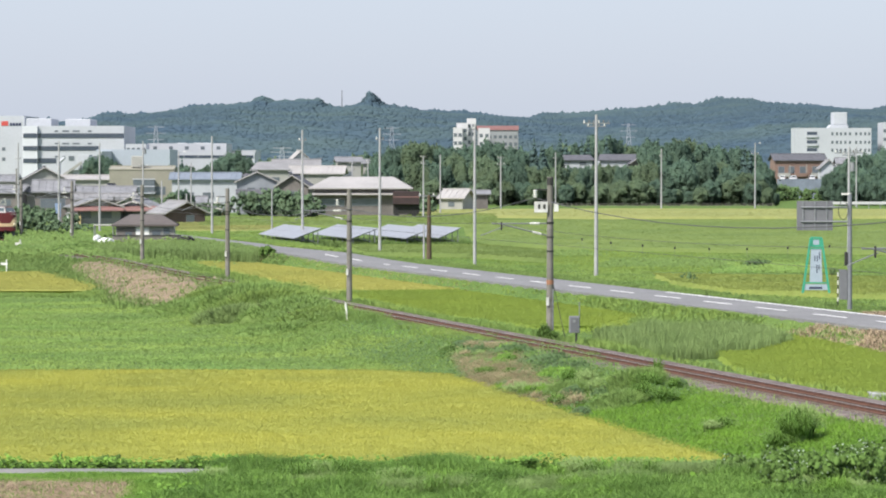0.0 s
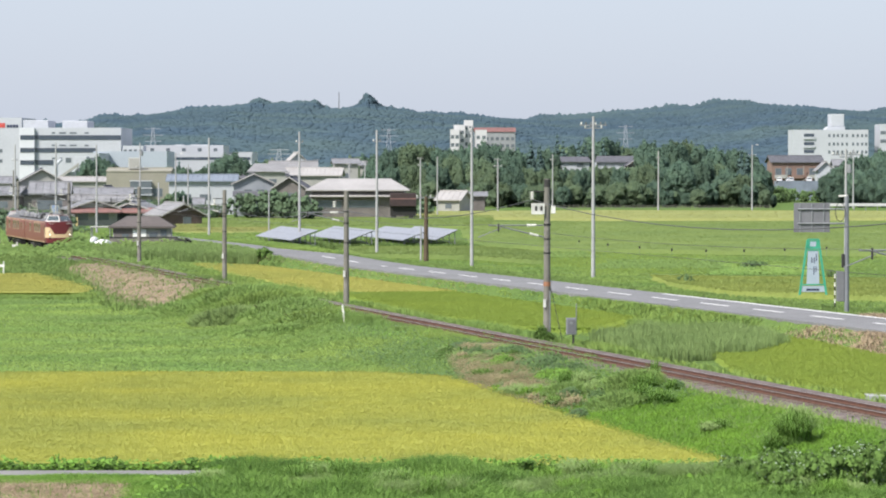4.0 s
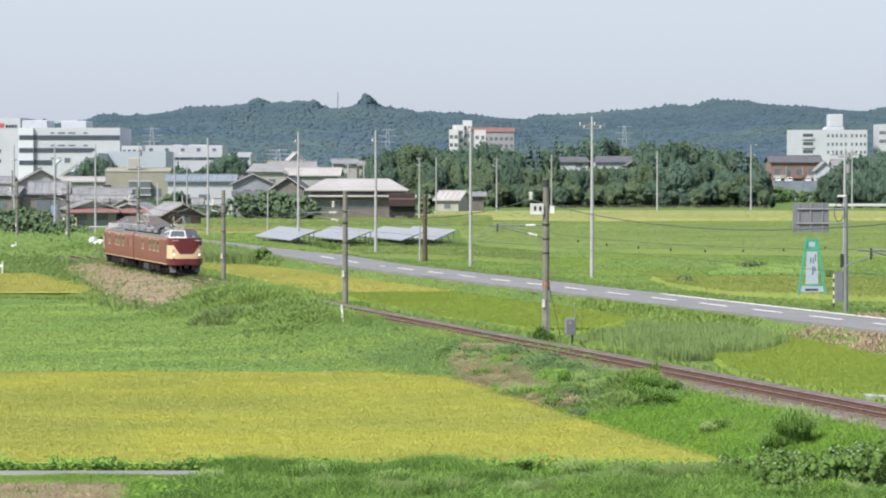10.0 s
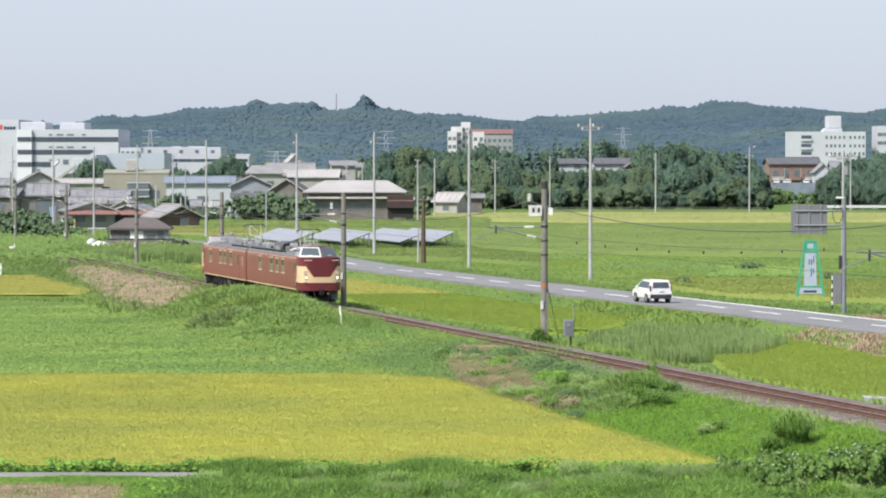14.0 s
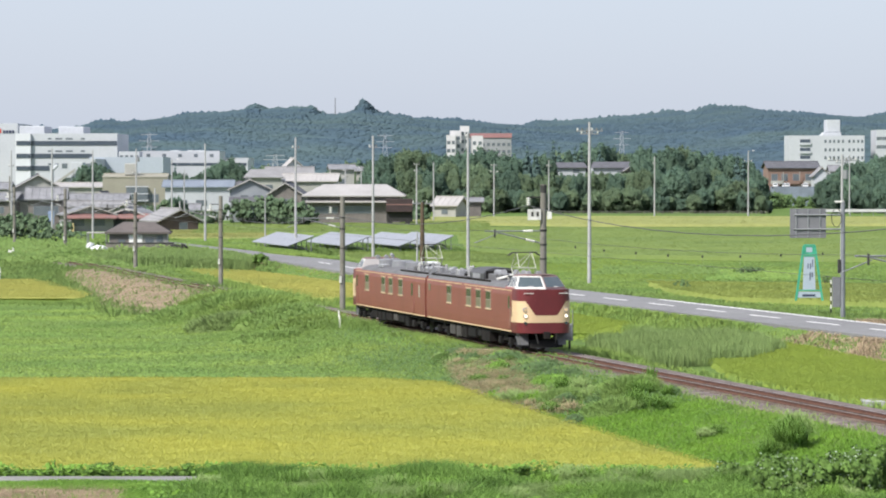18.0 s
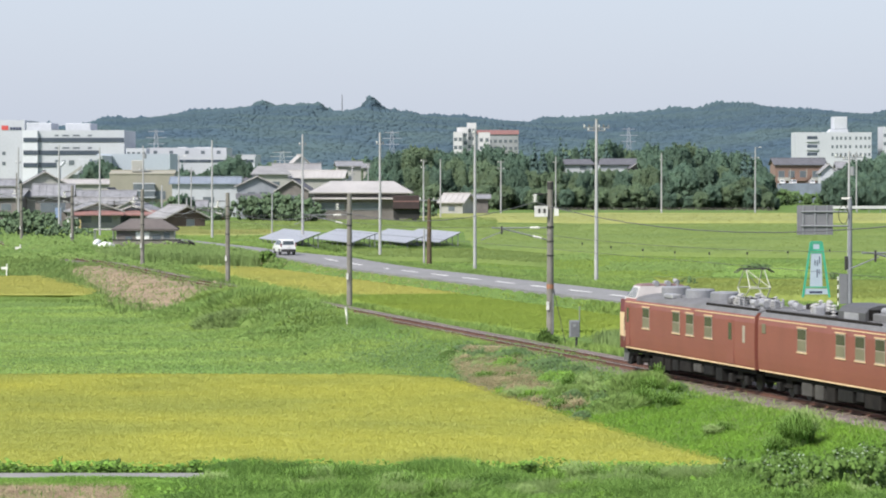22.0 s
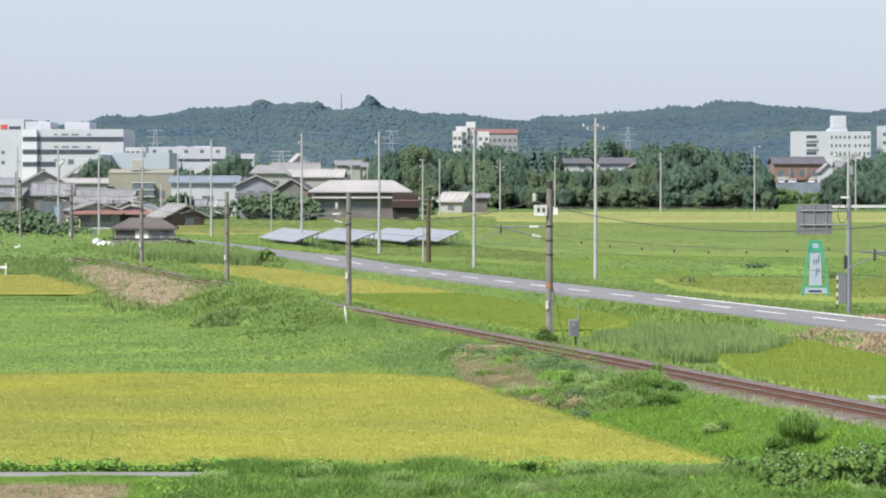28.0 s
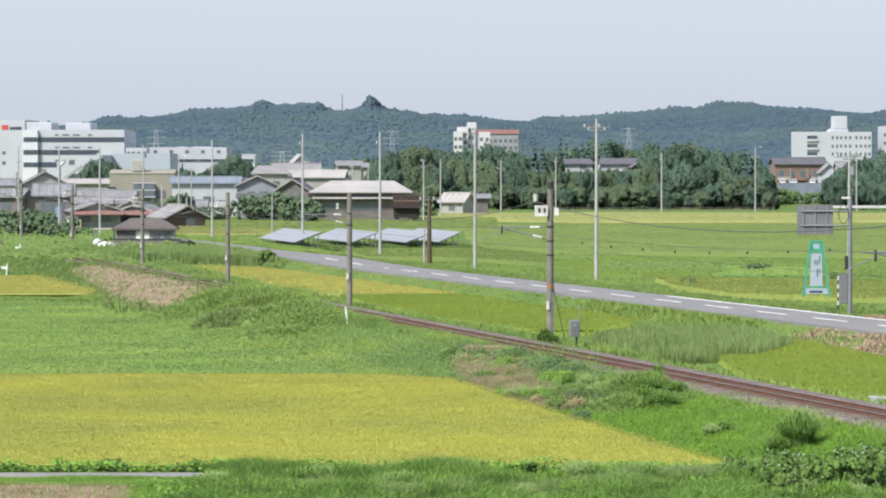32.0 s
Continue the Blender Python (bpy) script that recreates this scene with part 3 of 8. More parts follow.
def pantograph(parent, x):
    """A raised diamond collector on insulators."""
    pan = part("pantograph", boxm(x - 0.85, x + 0.85, -0.65, -0.55, 3.72, 3.80), DARKSTEEL, parent, "raised diamond pantograph")
    bm = bmesh.new()
    box(bm, x - 0.85, x + 0.85, 0.55, 0.65, 3.72, 3.80)
    for e in (-0.8, 0.8):
        box(bm, x + e - 0.05, x + e + 0.05, -0.6, 0.6, 3.72, 3.80)
    part("base_frame", bm, DARKSTEEL, pan)
    for sx in (-1, 1):
        for y in (-0.5, 0.5):
            part("lower_arm", rodm((x + sx * 0.25, y, 3.82), (x + sx * 0.82, y * 0.9, 4.22), 0.03, n=5), T_PANTO, pan)
            part("upper_arm", rodm((x + sx * 0.82, y * 0.9, 4.22), (x + sx * 0.12, y * 0.8, 5.0), 0.025, n=5), T_PANTO, pan)
        part("knee_tube", rodm((x + sx * 0.82, -0.45, 4.22), (x + sx * 0.82, 0.45, 4.22), 0.027, n=5), T_PANTO, pan)
        part("brace", rodm((x + sx * 0.82, -0.45, 4.22), (x + sx * 0.12, 0.4, 5.0), 0.018, n=5), T_PANTO, pan)
    bm = bmesh.new()
    for e in (-0.16, 0.16):
        rod(bm, (x + e, -0.62, 5.02), (x + e, 0.62, 5.02), 0.03, n=6)
        for y in (-1, 1):
            rod(bm, (x + e, y * 0.62, 5.02), (x + e, y * 0.85, 4.86), 0.025, n=6)
    part("collector_head", bm, DARKSTEEL, pan)
    for sx in (-0.75, 0.75):
        for y in (-0.6, 0.6):
            bm = ribbedm((x + sx, y, 3.44), (x + sx, y, 3.72), 0.05, 0.10, 4)
            part("insulator", bm, T_BUSH, pan, "pale ribbed insulator")


def window(parent, x, w, z0, z1, y=-1):
    """A two-pane sliding sash, set a little into its frame."""
    yo = y * 1.452
    f = part("window", boxm(x - w / 2 - 0.035, x + w / 2 + 0.035, min(yo, yo + y * 0.02), max(yo, yo + y * 0.02), z0 - 0.06, z1 + 0.06, 0.008), T_FRAME, parent)
    zm = (z0 + z1) / 2
    for a, b, m in ((z0, zm - 0.02, T_BLIND), (zm + 0.02, z1, T_DARKPANE)):
        part("pane", boxm(x - w / 2, x + w / 2, min(yo + y * 0.021, yo + y * 0.027), max(yo + y * 0.021, yo + y * 0.027), a, b), m, f)
    for z in (z0 - 0.10, z1 + 0.045):
        part("sill", boxm(x - w / 2 - 0.09, x + w / 2 + 0.09, min(yo, yo + y * 0.04), max(yo, yo + y * 0.04), z, z + 0.045), T_CREAM, f, "pale sill")


def railcar(length, win_xs, door_x, label):
    """x runs forward from the coupled end at 0 to the cab at length."""
    root = thing("railcar", Matrix(), label, "train car", "coupled railcars")
    L = length
    bm = bmesh.new()
    loft(bm, [[(x, y, z) for y, z in SECTION] for x in (0.0, L - 1.45)])
    part("body_shell", bm, T_RED, root, "brick red painted steel side walls")
    bm = bmesh.new()
    roofline = [(-1.40, 3.22), (-1.28, 3.38), (-0.95, 3.47), (-0.5, 3.53), (0, 3.55), (0.5, 3.53), (0.95, 3.47), (1.28, 3.38), (1.40, 3.22), (0, 3.25)]
    loft(bm, [[(x, y, z) for y, z in roofline] for x in (0.02, L - 3.1)])
    part("roof", bm, T_ROOF, root, "grey painted arched roof")
    # cream lines along sill and cantrail, on both sides
    for y in (-1, 1):
        part("sill_stripe", boxm(0.1, L - 1.1, min(y * 1.38, y * 1.428), max(y * 1.38, y * 1.428), 1.0, 1.06), T_CREAM, root, "cream line along the sill")
        for a, b in ((0.1, L * 0.40), (L * 0.43, L - 1.6)):
            part("cantrail_stripe", boxm(a, b, min(y * 1.39, y * 1.438), max(y * 1.39, y * 1.438), 3.11, 3.15), T_CREAM, root, "cream line below the roof")
        for x in win_xs:
            window(root, x, 0.98, 2.08, 2.92, y)
        if door_x > 0:
          d = part("side_door", boxm(door_x - 0.50, door_x + 0.50, min(y * 1.45, y * 1.462), max(y * 1.45, y * 1.462), 1.12, 2.95, 0.01), T_RED, root)
          part("pane", boxm(door_x - 0.22, door_x + 0.22, min(y * 1.463, y * 1.468), max(y * 1.463, y * 1.468), 2.1, 2.8), T_DARKPANE, d)
        d = part("cab_door", boxm(L - 2.35, L - 1.75, min(y * 1.45, y * 1.462), max(y * 1.45, y * 1.462), 1.12, 2.98, 0.01), T_RED, root)
        part("pane", boxm(L - 2.22, L - 1.88, min(y * 1.463, y * 1.468), max(y * 1.463, y * 1.468), 2.2, 2.85), T_DARKPANE, d)
        part("handrail", rodm((L - 1.6, y * 1.50, 1.3), (L - 1.6, y * 1.50, 2.4), 0.014, n=6), T_FRAME, root)
    # rounded cab front in three bands, the middle one cream with a maroon shield
    def band(name, z0, z1, material, k0=1.0, k1=1.0, label=""):
        bm = bmesh.new()
        loft(bm, [[(L + x - 0.17, y * k0, z0) for x, y in NOSE], [(L + x - 0.17, y * k1, z1) for x, y in NOSE]])
        return part(name, bm, material, root, label)
    band("front_apron", 0.98, 1.52, T_MAROON, 0.985, 1.0, "maroon lower front")
    band("front_band", 1.52, 2.62, T_CREAM, 1.0, 1.0, "cream band round the cab front")
    band("front_brow", 2.62, 3.22, T_MAROON, 1.0, 0.97, "maroon upper front")
    bm = bmesh.new()
    def nx(y):
        return float(np.interp(y, [p[1] for p in NOSE[1:-1]], [p[0] for p in NOSE[1:-1]]))
    cols = np.linspace(-1.06, 1.06, 25)
    rows = []
    for y in cols:
        zb = float(np.interp(abs(y), [0, 0.58, 1.06], [1.90, 1.90, 2.60]))
        rows.append([(L + nx(y) - 0.17 - 0.02, y, zb), (L + nx(y) - 0.17 + 0.006, y, zb), (L + nx(y) - 0.17 + 0.006, y, 2.63), (L + nx(y) - 0.17 - 0.02, y, 2.63)])
    loft(bm, rows)
    part("front_shield", bm, T_MAROON, root, "maroon shield on the cab front")
    for y in (-1.07, 1.07):
        x = L + nx(y) - 0.17
        lamp = part("headlamp", rodm((x - 0.1, y, 1.86), (x + 0.07, y, 1.86), 0.125, 0.11, 16), T_FRAME, root, "round headlamp in a pale ring")
        part("lens", rodm((x + 0.071, y, 1.86), (x + 0.08, y, 1.86), 0.072, 0.065, 14), LAMP_ON, lamp, "lit round lens")
        part("marker_lamp", rodm((x - 0.1, y, 1.50), (x + 0.06, y, 1.50), 0.09, 0.08, 12), GLASS, root, "dark round marker lamp")
        ring_ = part("lamp_ring", rodm((x - 0.1, y, 2.18), (x + 0.045, y, 2.18), 0.14, 0.13, 16), T_DRUM, root, "grey lamp ring, lamp unlit")
        part("lens", rodm((x + 0.046, y, 2.18), (x + 0.055, y, 2.18), 0.10, 0.095, 14), T_CREAM, ring_)
        bm = bmesh.new()
        rod(bm, (x - 0.05, y * 0.95, 3.02), (x + 0.07, y * 0.95, 3.02), 0.015, n=5)
        rod(bm, (x + 0.07, y * 1.1, 3.02), (x + 0.10, y * 0.62, 3.02), 0.02, n=6)
        part("grab_rail", bm, PORCELAIN, root)
    # raised cab with raked screens
    lo = [(-2.75, -1.34), (-0.92, -1.34), (0.02, 0.0), (-0.92, 1.34), (-2.75, 1.34)]
    hi = [(-2.55, -1.06), (-1.50, -1.04), (-0.86, 0.0), (-1.50, 1.04), (-2.55, 1.06)]
    def ring(pts, z, k=0.0):
        return [(L + x - 0.17, y * (1 - k), z) for x, y in pts]
    def mixr(a, b, f):
        return [(p[0] + (q[0] - p[0]) * f, p[1] + (q[1] - p[1]) * f) for p, q in zip(a, b)]
    bm = bmesh.new()
    loft(bm, [ring(lo, 3.20), ring(lo, 3.24), ring(hi, 3.86)])
    part("cab_top", bm, mat("pale_cab_paint", (0.46, 0.44, 0.44), (0.38, 0.36, 0.36), 1.0, 0.5, fine=0.08), root, "raised pale cab housing")
    bm = bmesh.new()
    cr = [(x * 0.97, y * 0.75) for x, y in hi]
    loft(bm, [ring(hi, 3.865), ring(mixr(hi, cr, 0.4), 3.92), ring(cr, 3.95)])
    part("cab_roof", bm, T_CABROOF, root, "dull maroon cab roof")
    def quad_on(i0, i1, f0, f1, g0, g1, out):
        """A slab on the raked face between corners i0 and i1, f along it, g up it."""
        a0, a1, b0, b1 = (Vector((L + p[0] - 0.17, p[1], z)) for p, z in ((lo[i0], 3.24), (lo[i1], 3.24), (hi[i0], 3.86), (hi[i1], 3.86)))
        n = (a1 - a0).cross(b0 - a0).normalized()
        if n.x * 0.3 + n.y * (a0.y + a1.y) < 0:
            n = -n
        def at(f, g):
            return a0.lerp(a1, f).lerp(b0.lerp(b1, f), g)
        bm = bmesh.new()
        c = [at(f0, g0), at(f1, g0), at(f1, g1), at(f0, g1)]
        loft(bm, [[p - n * 0.01 for p in c], [p + n * out for p in c]])
        return bm
    for i0, i1 in ((1, 2), (2, 3)):
        scr = part("windscreen", quad_on(i0, i1, 0.02, 0.98, 0.02, 0.98, 0.022), PORCELAIN if i0 == 1 else T_CABROOF, root, "white framed raked windscreen" if i0 == 1 else "raked windscreen in a maroon frame")
        part("pane", quad_on(i0, i1, 0.055, 0.945, 0.11, 0.91, 0.034), T_CABGLASS, scr)
        part("wiper", quad_on(i0, i1, 0.40, 0.62, 0.09, 0.13, 0.05), PORCELAIN, scr)
    for i0, i1 in ((0, 1), (3, 4)):
        rng = ((0.04, 0.19), (0.23, 0.38), (0.42, 0.58), (0.62, 0.77), (0.81, 0.96))
        for a, b in rng:
            scr = part("side_light", quad_on(i0, i1, a, b, 0.08, 0.92, 0.018), PORCELAIN, root, "white framed cab side window")
            part("pane", quad_on(i0, i1, a + 0.018, b - 0.018, 0.13, 0.87, 0.026), GLASS, scr)
    # roof lamps and horn on the cab
    for y in (-0.28, 0.28):
        lamp = part("roof_lamp", rodm((L - 2.75, y, 3.98), (L - 2.45, y, 3.98), 0.13, 0.13, 12), T_DRUM, root, "pale roof headlamp")
        part("lens", rodm((L - 2.449, y, 3.98), (L - 2.44, y, 3.98), 0.10, 0.09, 12), T_DRUM, lamp)
        part("lamp_foot", boxm(L - 2.68, L - 2.52, y - 0.05, y + 0.05, 3.80, 3.88), T_DRUM, lamp)
    # below the front
    bm = bmesh.new()
    out = [(-1.3, -1.25), (-0.55, -1.2), (-0.1, -0.75), (0.0, 0.0), (-0.1, 0.75), (-0.55, 1.2), (-1.3, 1.25), (-1.3, 1.1), (-0.6, 1.0), (-0.25, 0.0), (-0.6, -1.0), (-1.3, -1.1)]
    loft(bm, [[(L + x - 0.35, y * 0.95, 0.22) for x, y in out], [(L + x - 0.45, y * 0.9, 0.62) for x, y in out]])
    part("snow_plough", bm, T_GREYBOX, root, "dark steel plough below the front")
    for y in (-1.25, 0.75):
        bm = bmesh.new()
        loft(bm, [[(L - 1.75, y, 0.98), (L - 0.75, y, 0.98), (L - 0.75, y + 0.5, 0.98), (L - 1.75, y + 0.5, 0.98)], [(L - 1.15, y + 0.02, 0.36), (L - 0.45, y + 0.02, 0.36), (L - 0.45, y + 0.42, 0.36), (L - 1.15, y + 0.42, 0.36)]])
        part("plough_bracket", bm, T_PLOW, root)
    bm = bmesh.new()
    box(bm, L - 0.6, L + 0.28, -0.14, 0.14, 0.74, 1.02, 0.03)
    box(bm, L + 0.1, L + 0.40, -0.2, 0.12, 0.70, 1.06, 0.03)
    part("coupler", bm, T_UNDER, root)
    for y in (-0.55, 0.55):
        part("brake_hose", rodm((L - 0.02, y, 0.95), (L + 0.05, y * 0.8, 0.45), 0.035, n=6), BLACK, root)
    # underframe: beams, tanks and boxes between the bogies
    part("underframe", boxm(0.3, L - 1.3, -1.25, 1.25, 0.80, 1.0), T_UNDER, root)
    # an added black block deepens the shade between the bogies
    part("brake_gear", boxm(4.8, L - 6.0, -0.7, 0.7, 0.22, 0.8, 0.05), T_UNDER, root)
    rnd = random.Random(int(L * 10))
    x = 4.9
    while x < L - 6.6:
        w = rnd.uniform(0.7, 1.7)
        for y in (-1, 1):
            h = rnd.uniform(0.35, 0.6)
            part("equipment_box", boxm(x, x + w, min(y * 0.75, y * 1.28), max(y * 0.75, y * 1.28), 0.82 - h, 0.81, 0.03), rnd.choice([T_GREYBOX, T_UNDER, T_GREYBOX, T_UNDER, T_SKIRTBOX]), root)
        x += w + rnd.uniform(0.1, 0.5)
    bogie(root, 2.9)
    bogie(root, L - 3.9)
    return root


lead = railcar(20.55, (5.45, 9.9, 12.05, 14.2), -9, "brick red railcar with a cream and maroon cab front")
tail = railcar(20.35, (6.17, 8.8, 10.8, 15.4), 3.2, "brick red railcar with grey roof drums")
for y in (-1, 1):
    part("small_window", boxm(0.50, 0.98, min(y * 1.45, y * 1.468), max(y * 1.45, y * 1.468), 2.55, 2.95, 0.01), T_BLIND, lead)
    part("narrow_window", boxm(1.22, 1.55, min(y * 1.45, y * 1.468), max(y * 1.45, y * 1.468), 2.05, 2.75, 0.01), T_FRAME, tail)
# leading car roof: pantograph near the cab, a big hooded unit behind it
pantograph(lead, 16.0)
bm = bmesh.new()
arch = [(-0.98, 3.42), (-0.98, 3.78), (-0.8, 3.98), (-0.4, 4.08), (0.4, 4.08), (0.8, 3.98), (0.98, 3.78), (0.98, 3.42)]
loft(bm, [[(x, y, z) for y, z in arch] for x in (8.3, 11.3)])
hood = part("air_unit", bm, mat("dark_hood_paint", (0.075, 0.076, 0.082), (0.055, 0.056, 0.06), 1.0, 0.6, fine=0.15), lead, "dark barrel-roofed air unit")
part("hood_front", boxm(11.3, 11.34, -0.85, 0.85, 3.5, 3.92), T_UNDER, hood)
part("side_louvre", boxm(9.0, 10.6, -1.0, -0.981, 3.5, 3.76), T_DRUM, hood)
part("resistor_bank", boxm(11.6, 13.2, -0.8, 0.8, 3.46, 3.80, 0.04), T_ROOF, lead)
part("blower", rodm((11.7, -0.35, 3.86), (13.1, -0.35, 3.86), 0.16, 0.16, 12), T_DRUM, lead)
for x, y in ((13.6, -0.5), (14.5, 0.35), (13.9, 0.1)):
    part("roof_cylinder", rodm((x - 0.25, y, 3.75), (x + 0.25, y, 3.92), 0.17, 0.17, 14), T_DRUM, lead, "pale roof cylinder")
part("cable_duct", rodm((13.4, -0.75, 3.55), (15.0, -0.3, 3.80), 0.07, n=8), PORCELAIN, lead)
part("roof_edge_board", boxm(0.3, 13.6, -1.22, -1.14, 3.40, 3.50), T_UNDER, lead, "dark board along the roof edge")
part("walkway", boxm(0.6, 8.0, -1.08, -0.66, 3.50, 3.54), T_ROOF, lead)
part("walkway", boxm(0.6, 8.0, 0.66, 1.08, 3.50, 3.54), T_ROOF, lead)
GEAR = random.Random(9)
def gear(root, x0, x1, n):
    """High-voltage gear: bushings, breakers, small boxes and bent leads."""
    for i in range(n):
        x, y = GEAR.uniform(x0, x1), GEAR.uniform(-0.85, 0.85)
        k = GEAR.randint(0, 3)
        bm = bmesh.new()
        if k == 0:
            h = GEAR.uniform(0.3, 0.5)
            ribbed(bm, (x, y, 3.48), (x, y, 3.52 + h), 0.05, 0.115, 4)
            part("bushing", bm, T_BUSH, root, "grey ribbed bushing")
        elif k == 1:
            w, d, h = GEAR.uniform(0.3, 0.9), GEAR.uniform(0.25, 0.5), GEAR.uniform(0.16, 0.32)
            box(bm, x - w / 2, x + w / 2, y - d / 2, y + d / 2, 3.5, 3.5 + h, 0.04)
            part("gear_box", bm, GEAR.choice([T_DRUM, T_ROOF, T_GREYBOX]), root)
        elif k == 2:
            l = GEAR.uniform(0.6, 1.4)
            rod(bm, (x - l / 2, y, 3.76), (x + l / 2, y + GEAR.uniform(-0.2, 0.2), 3.78), 0.022, n=5)
            for e in (-0.4, 0.4):
                rod(bm, (x + e * l, y, 3.48), (x + e * l, y, 3.78), 0.05, n=7)
            part("bus_bar", bm, T_DRUM, root)
        else:
            rod(bm, (x - 0.3, y, 3.68), (x + 0.3, y, 3.68), 0.14, n=12)
            box(bm, x - 0.2, x + 0.2, y - 0.1, y + 0.1, 3.48, 3.58)
            part("air_reservoir", bm, T_DRUM, root)
gear(lead, 0.6, 7.8, 24)
# trailing car roof: pantograph towards the coupled end, three round drums
pantograph(tail, 4.4)
gear(tail, 0.4, 6.8, 30)
part("roof_edge_board", boxm(0.3, 7.2, 1.14, 1.22, 3.40, 3.50), T_UNDER, tail, "dark board along the roof edge")
for x in (8.3, 11.9, 15.5):
    bm = bmesh.new()
    rod(bm, (x, 0, 3.46), (x, 0, 3.86), 0.66, 0.66, 28)
    rod(bm, (x, 0, 3.86), (x, 0, 3.92), 0.66, 0.58, 28)
    part("roof_drum", bm, T_VENT, tail, "pale round roof ventilator drum")
part("vent_box", boxm(12.6, 13.9, 0.62, 1.1, 3.44, 3.66, 0.05), T_DRUM, tail)
bm = bmesh.new()
rod(bm, (16.9, -0.5, 3.45), (16.9, -0.5, 4.05), 0.06, n=8)
rod(bm, (16.9, -0.5, 4.05), (17.3, -0.5, 4.12), 0.11, n=8)
part("whistle", bm, T_DRUM, tail)
# gangway bellows between the cars
part("gangway", boxm(-0.22, 0.0, -0.45, 0.45, 1.05, 3.0), BLACK, lead, "black bellows gangway")
part("gangway", boxm(-0.22, 0.0, -0.45, 0.45, 1.05, 3.0), BLACK, tail, "black bellows gangway")
part("drawbar", boxm(-0.23, 0.4, -0.12, 0.12, 0.72, 0.98), T_UNDER, lead)
part("drawbar", boxm(-0.23, 0.4, -0.12, 0.12, 0.72, 0.98), T_UNDER, tail)


def turn_children(root):
    """The tail car faces backwards."""
    for c in root.children:
        c.matrix_basis = pose(0, 0, 0, 0, 0, 180) @ c.matrix_basis


turn_children(tail)
trainset = [(lead, -20.55, -0.5), (tail, -41.0, -21.0)]


# ---- the white estate car ----
V_WHITE = mat("white_car_paint", (0.66, 0.67, 0.68), (0.62, 0.63, 0.64), 0.5, 0.25, fine=0.02, spec=0.6)
TAIL_LAMP = mat("red_lamp_plastic", (0.22, 0.025, 0.025), None, 3, 0.25, fine=0)


def estate_car(m, label, moving=False):
    """x forward, resting on z = 0."""
    root = thing("estate_car", m, label, "car")
    prof = [(-2.12, 0.36), (-2.16, 0.62), (-2.12, 0.95), (-2.05, 1.44), (-1.92, 1.51), (0.10, 1.51), (0.42, 1.42), (1.02, 0.98), (1.85, 0.86), (2.10, 0.68), (2.14, 0.42), (2.05, 0.30), (-2.02, 0.30)]
    bm = bmesh.new()
    def w(z):
        return float(np.interp(z, [0.3, 0.7, 0.95, 1.45, 1.5], [0.80, 0.845, 0.835, 0.68, 0.62]))
    loft(bm, [[(x, -w(z), z) for x, z in prof], [(x, w(z), z) for x, z in prof]])
    bmesh.ops.bevel(bm, geom=[e for e in bm.edges if abs(e.verts[0].co.y - e.verts[1].co.y) < 0.3 and (e.verts[0].co.y * e.verts[1].co.y > 0)], offset=0.05, segments=2, affect="EDGES")
    body = part("body", bm, V_WHITE, root, "glossy white car body")
    for y in (-1, 1):
        for pts in ([(-1.72, 1.02), (-1.62, 1.40), (-0.86, 1.42), (-0.86, 1.02)], [(-0.76, 1.02), (-0.76, 1.42), (0.02, 1.42), (0.02, 1.02)], [(0.12, 1.02), (0.12, 1.41), (0.32, 1.36), (0.80, 1.02)]):
            bm = bmesh.new()
            loft(bm, [[(x, y * (w(z) - 0.02), z) for x, z in pts], [(x, y * (w(z) + 0.008), z) for x, z in pts]])
            part("side_window", bm, GLASS, root)
        part("door_mirror", boxm(0.62, 0.74, min(y * 0.86, y * 1.02), max(y * 0.86, y * 1.02), 0.98, 1.10, 0.03), V_WHITE, root)
        part("tail_lamp", boxm(-2.17, -2.03, min(y * 0.73, y * 0.83), max(y * 0.73, y * 0.83), 0.80, 1.15, 0.02), TAIL_LAMP, root)
        part("headlight", boxm(1.86, 2.10, min(y * 0.50, y * 0.80), max(y * 0.50, y * 0.80), 0.66, 0.80, 0.03), GALV, root)
        for x in (-1.32, 1.28):
            wh = part("wheel", rodm((0, y * -0.1, 0), (0, y * 0.1, 0), 0.31, 0.31, 20), BLACK, root)
            wh.location = (x, y * 0.76, 0.31)
            part("rim", rodm((0, y * 0.101, 0), (0, y * 0.108, 0), 0.19, 0.17, 7), GALV, wh)
            if moving:
                car_wheels.append(wh)
    bm = bmesh.new()
    loft(bm, [[(-2.135 + 0.0, -0.62, 1.0), (-2.135, 0.62, 1.0), (-2.078, 0.55, 1.38), (-2.078, -0.55, 1.38)], [(-2.10, -0.62, 1.0), (-2.10, 0.62, 1.0), (-2.04, 0.55, 1.38), (-2.04, -0.55, 1.38)]])
    part("rear_window", bm, GLASS, root)
    bm = bmesh.new()
    loft(bm, [[(0.50, -0.60, 1.39), (0.50, 0.60, 1.39), (1.00, 0.72, 1.02), (1.00, -0.72, 1.02)], [(0.47, -0.60, 1.36), (0.47, 0.60, 1.36), (0.97, 0.72, 0.99), (0.97, -0.72, 0.99)]])
    part("windscreen", bm, GLASS, root)
    part("rear_bumper", boxm(-2.24, -2.08, -0.78, 0.78, 0.32, 0.58, 0.04), DARKSTEEL, root, "dark grey rear bumper")
    pl = part("number_plate", boxm(-2.20, -2.155, -0.17, 0.17, 0.78, 0.90), PORCELAIN, root)
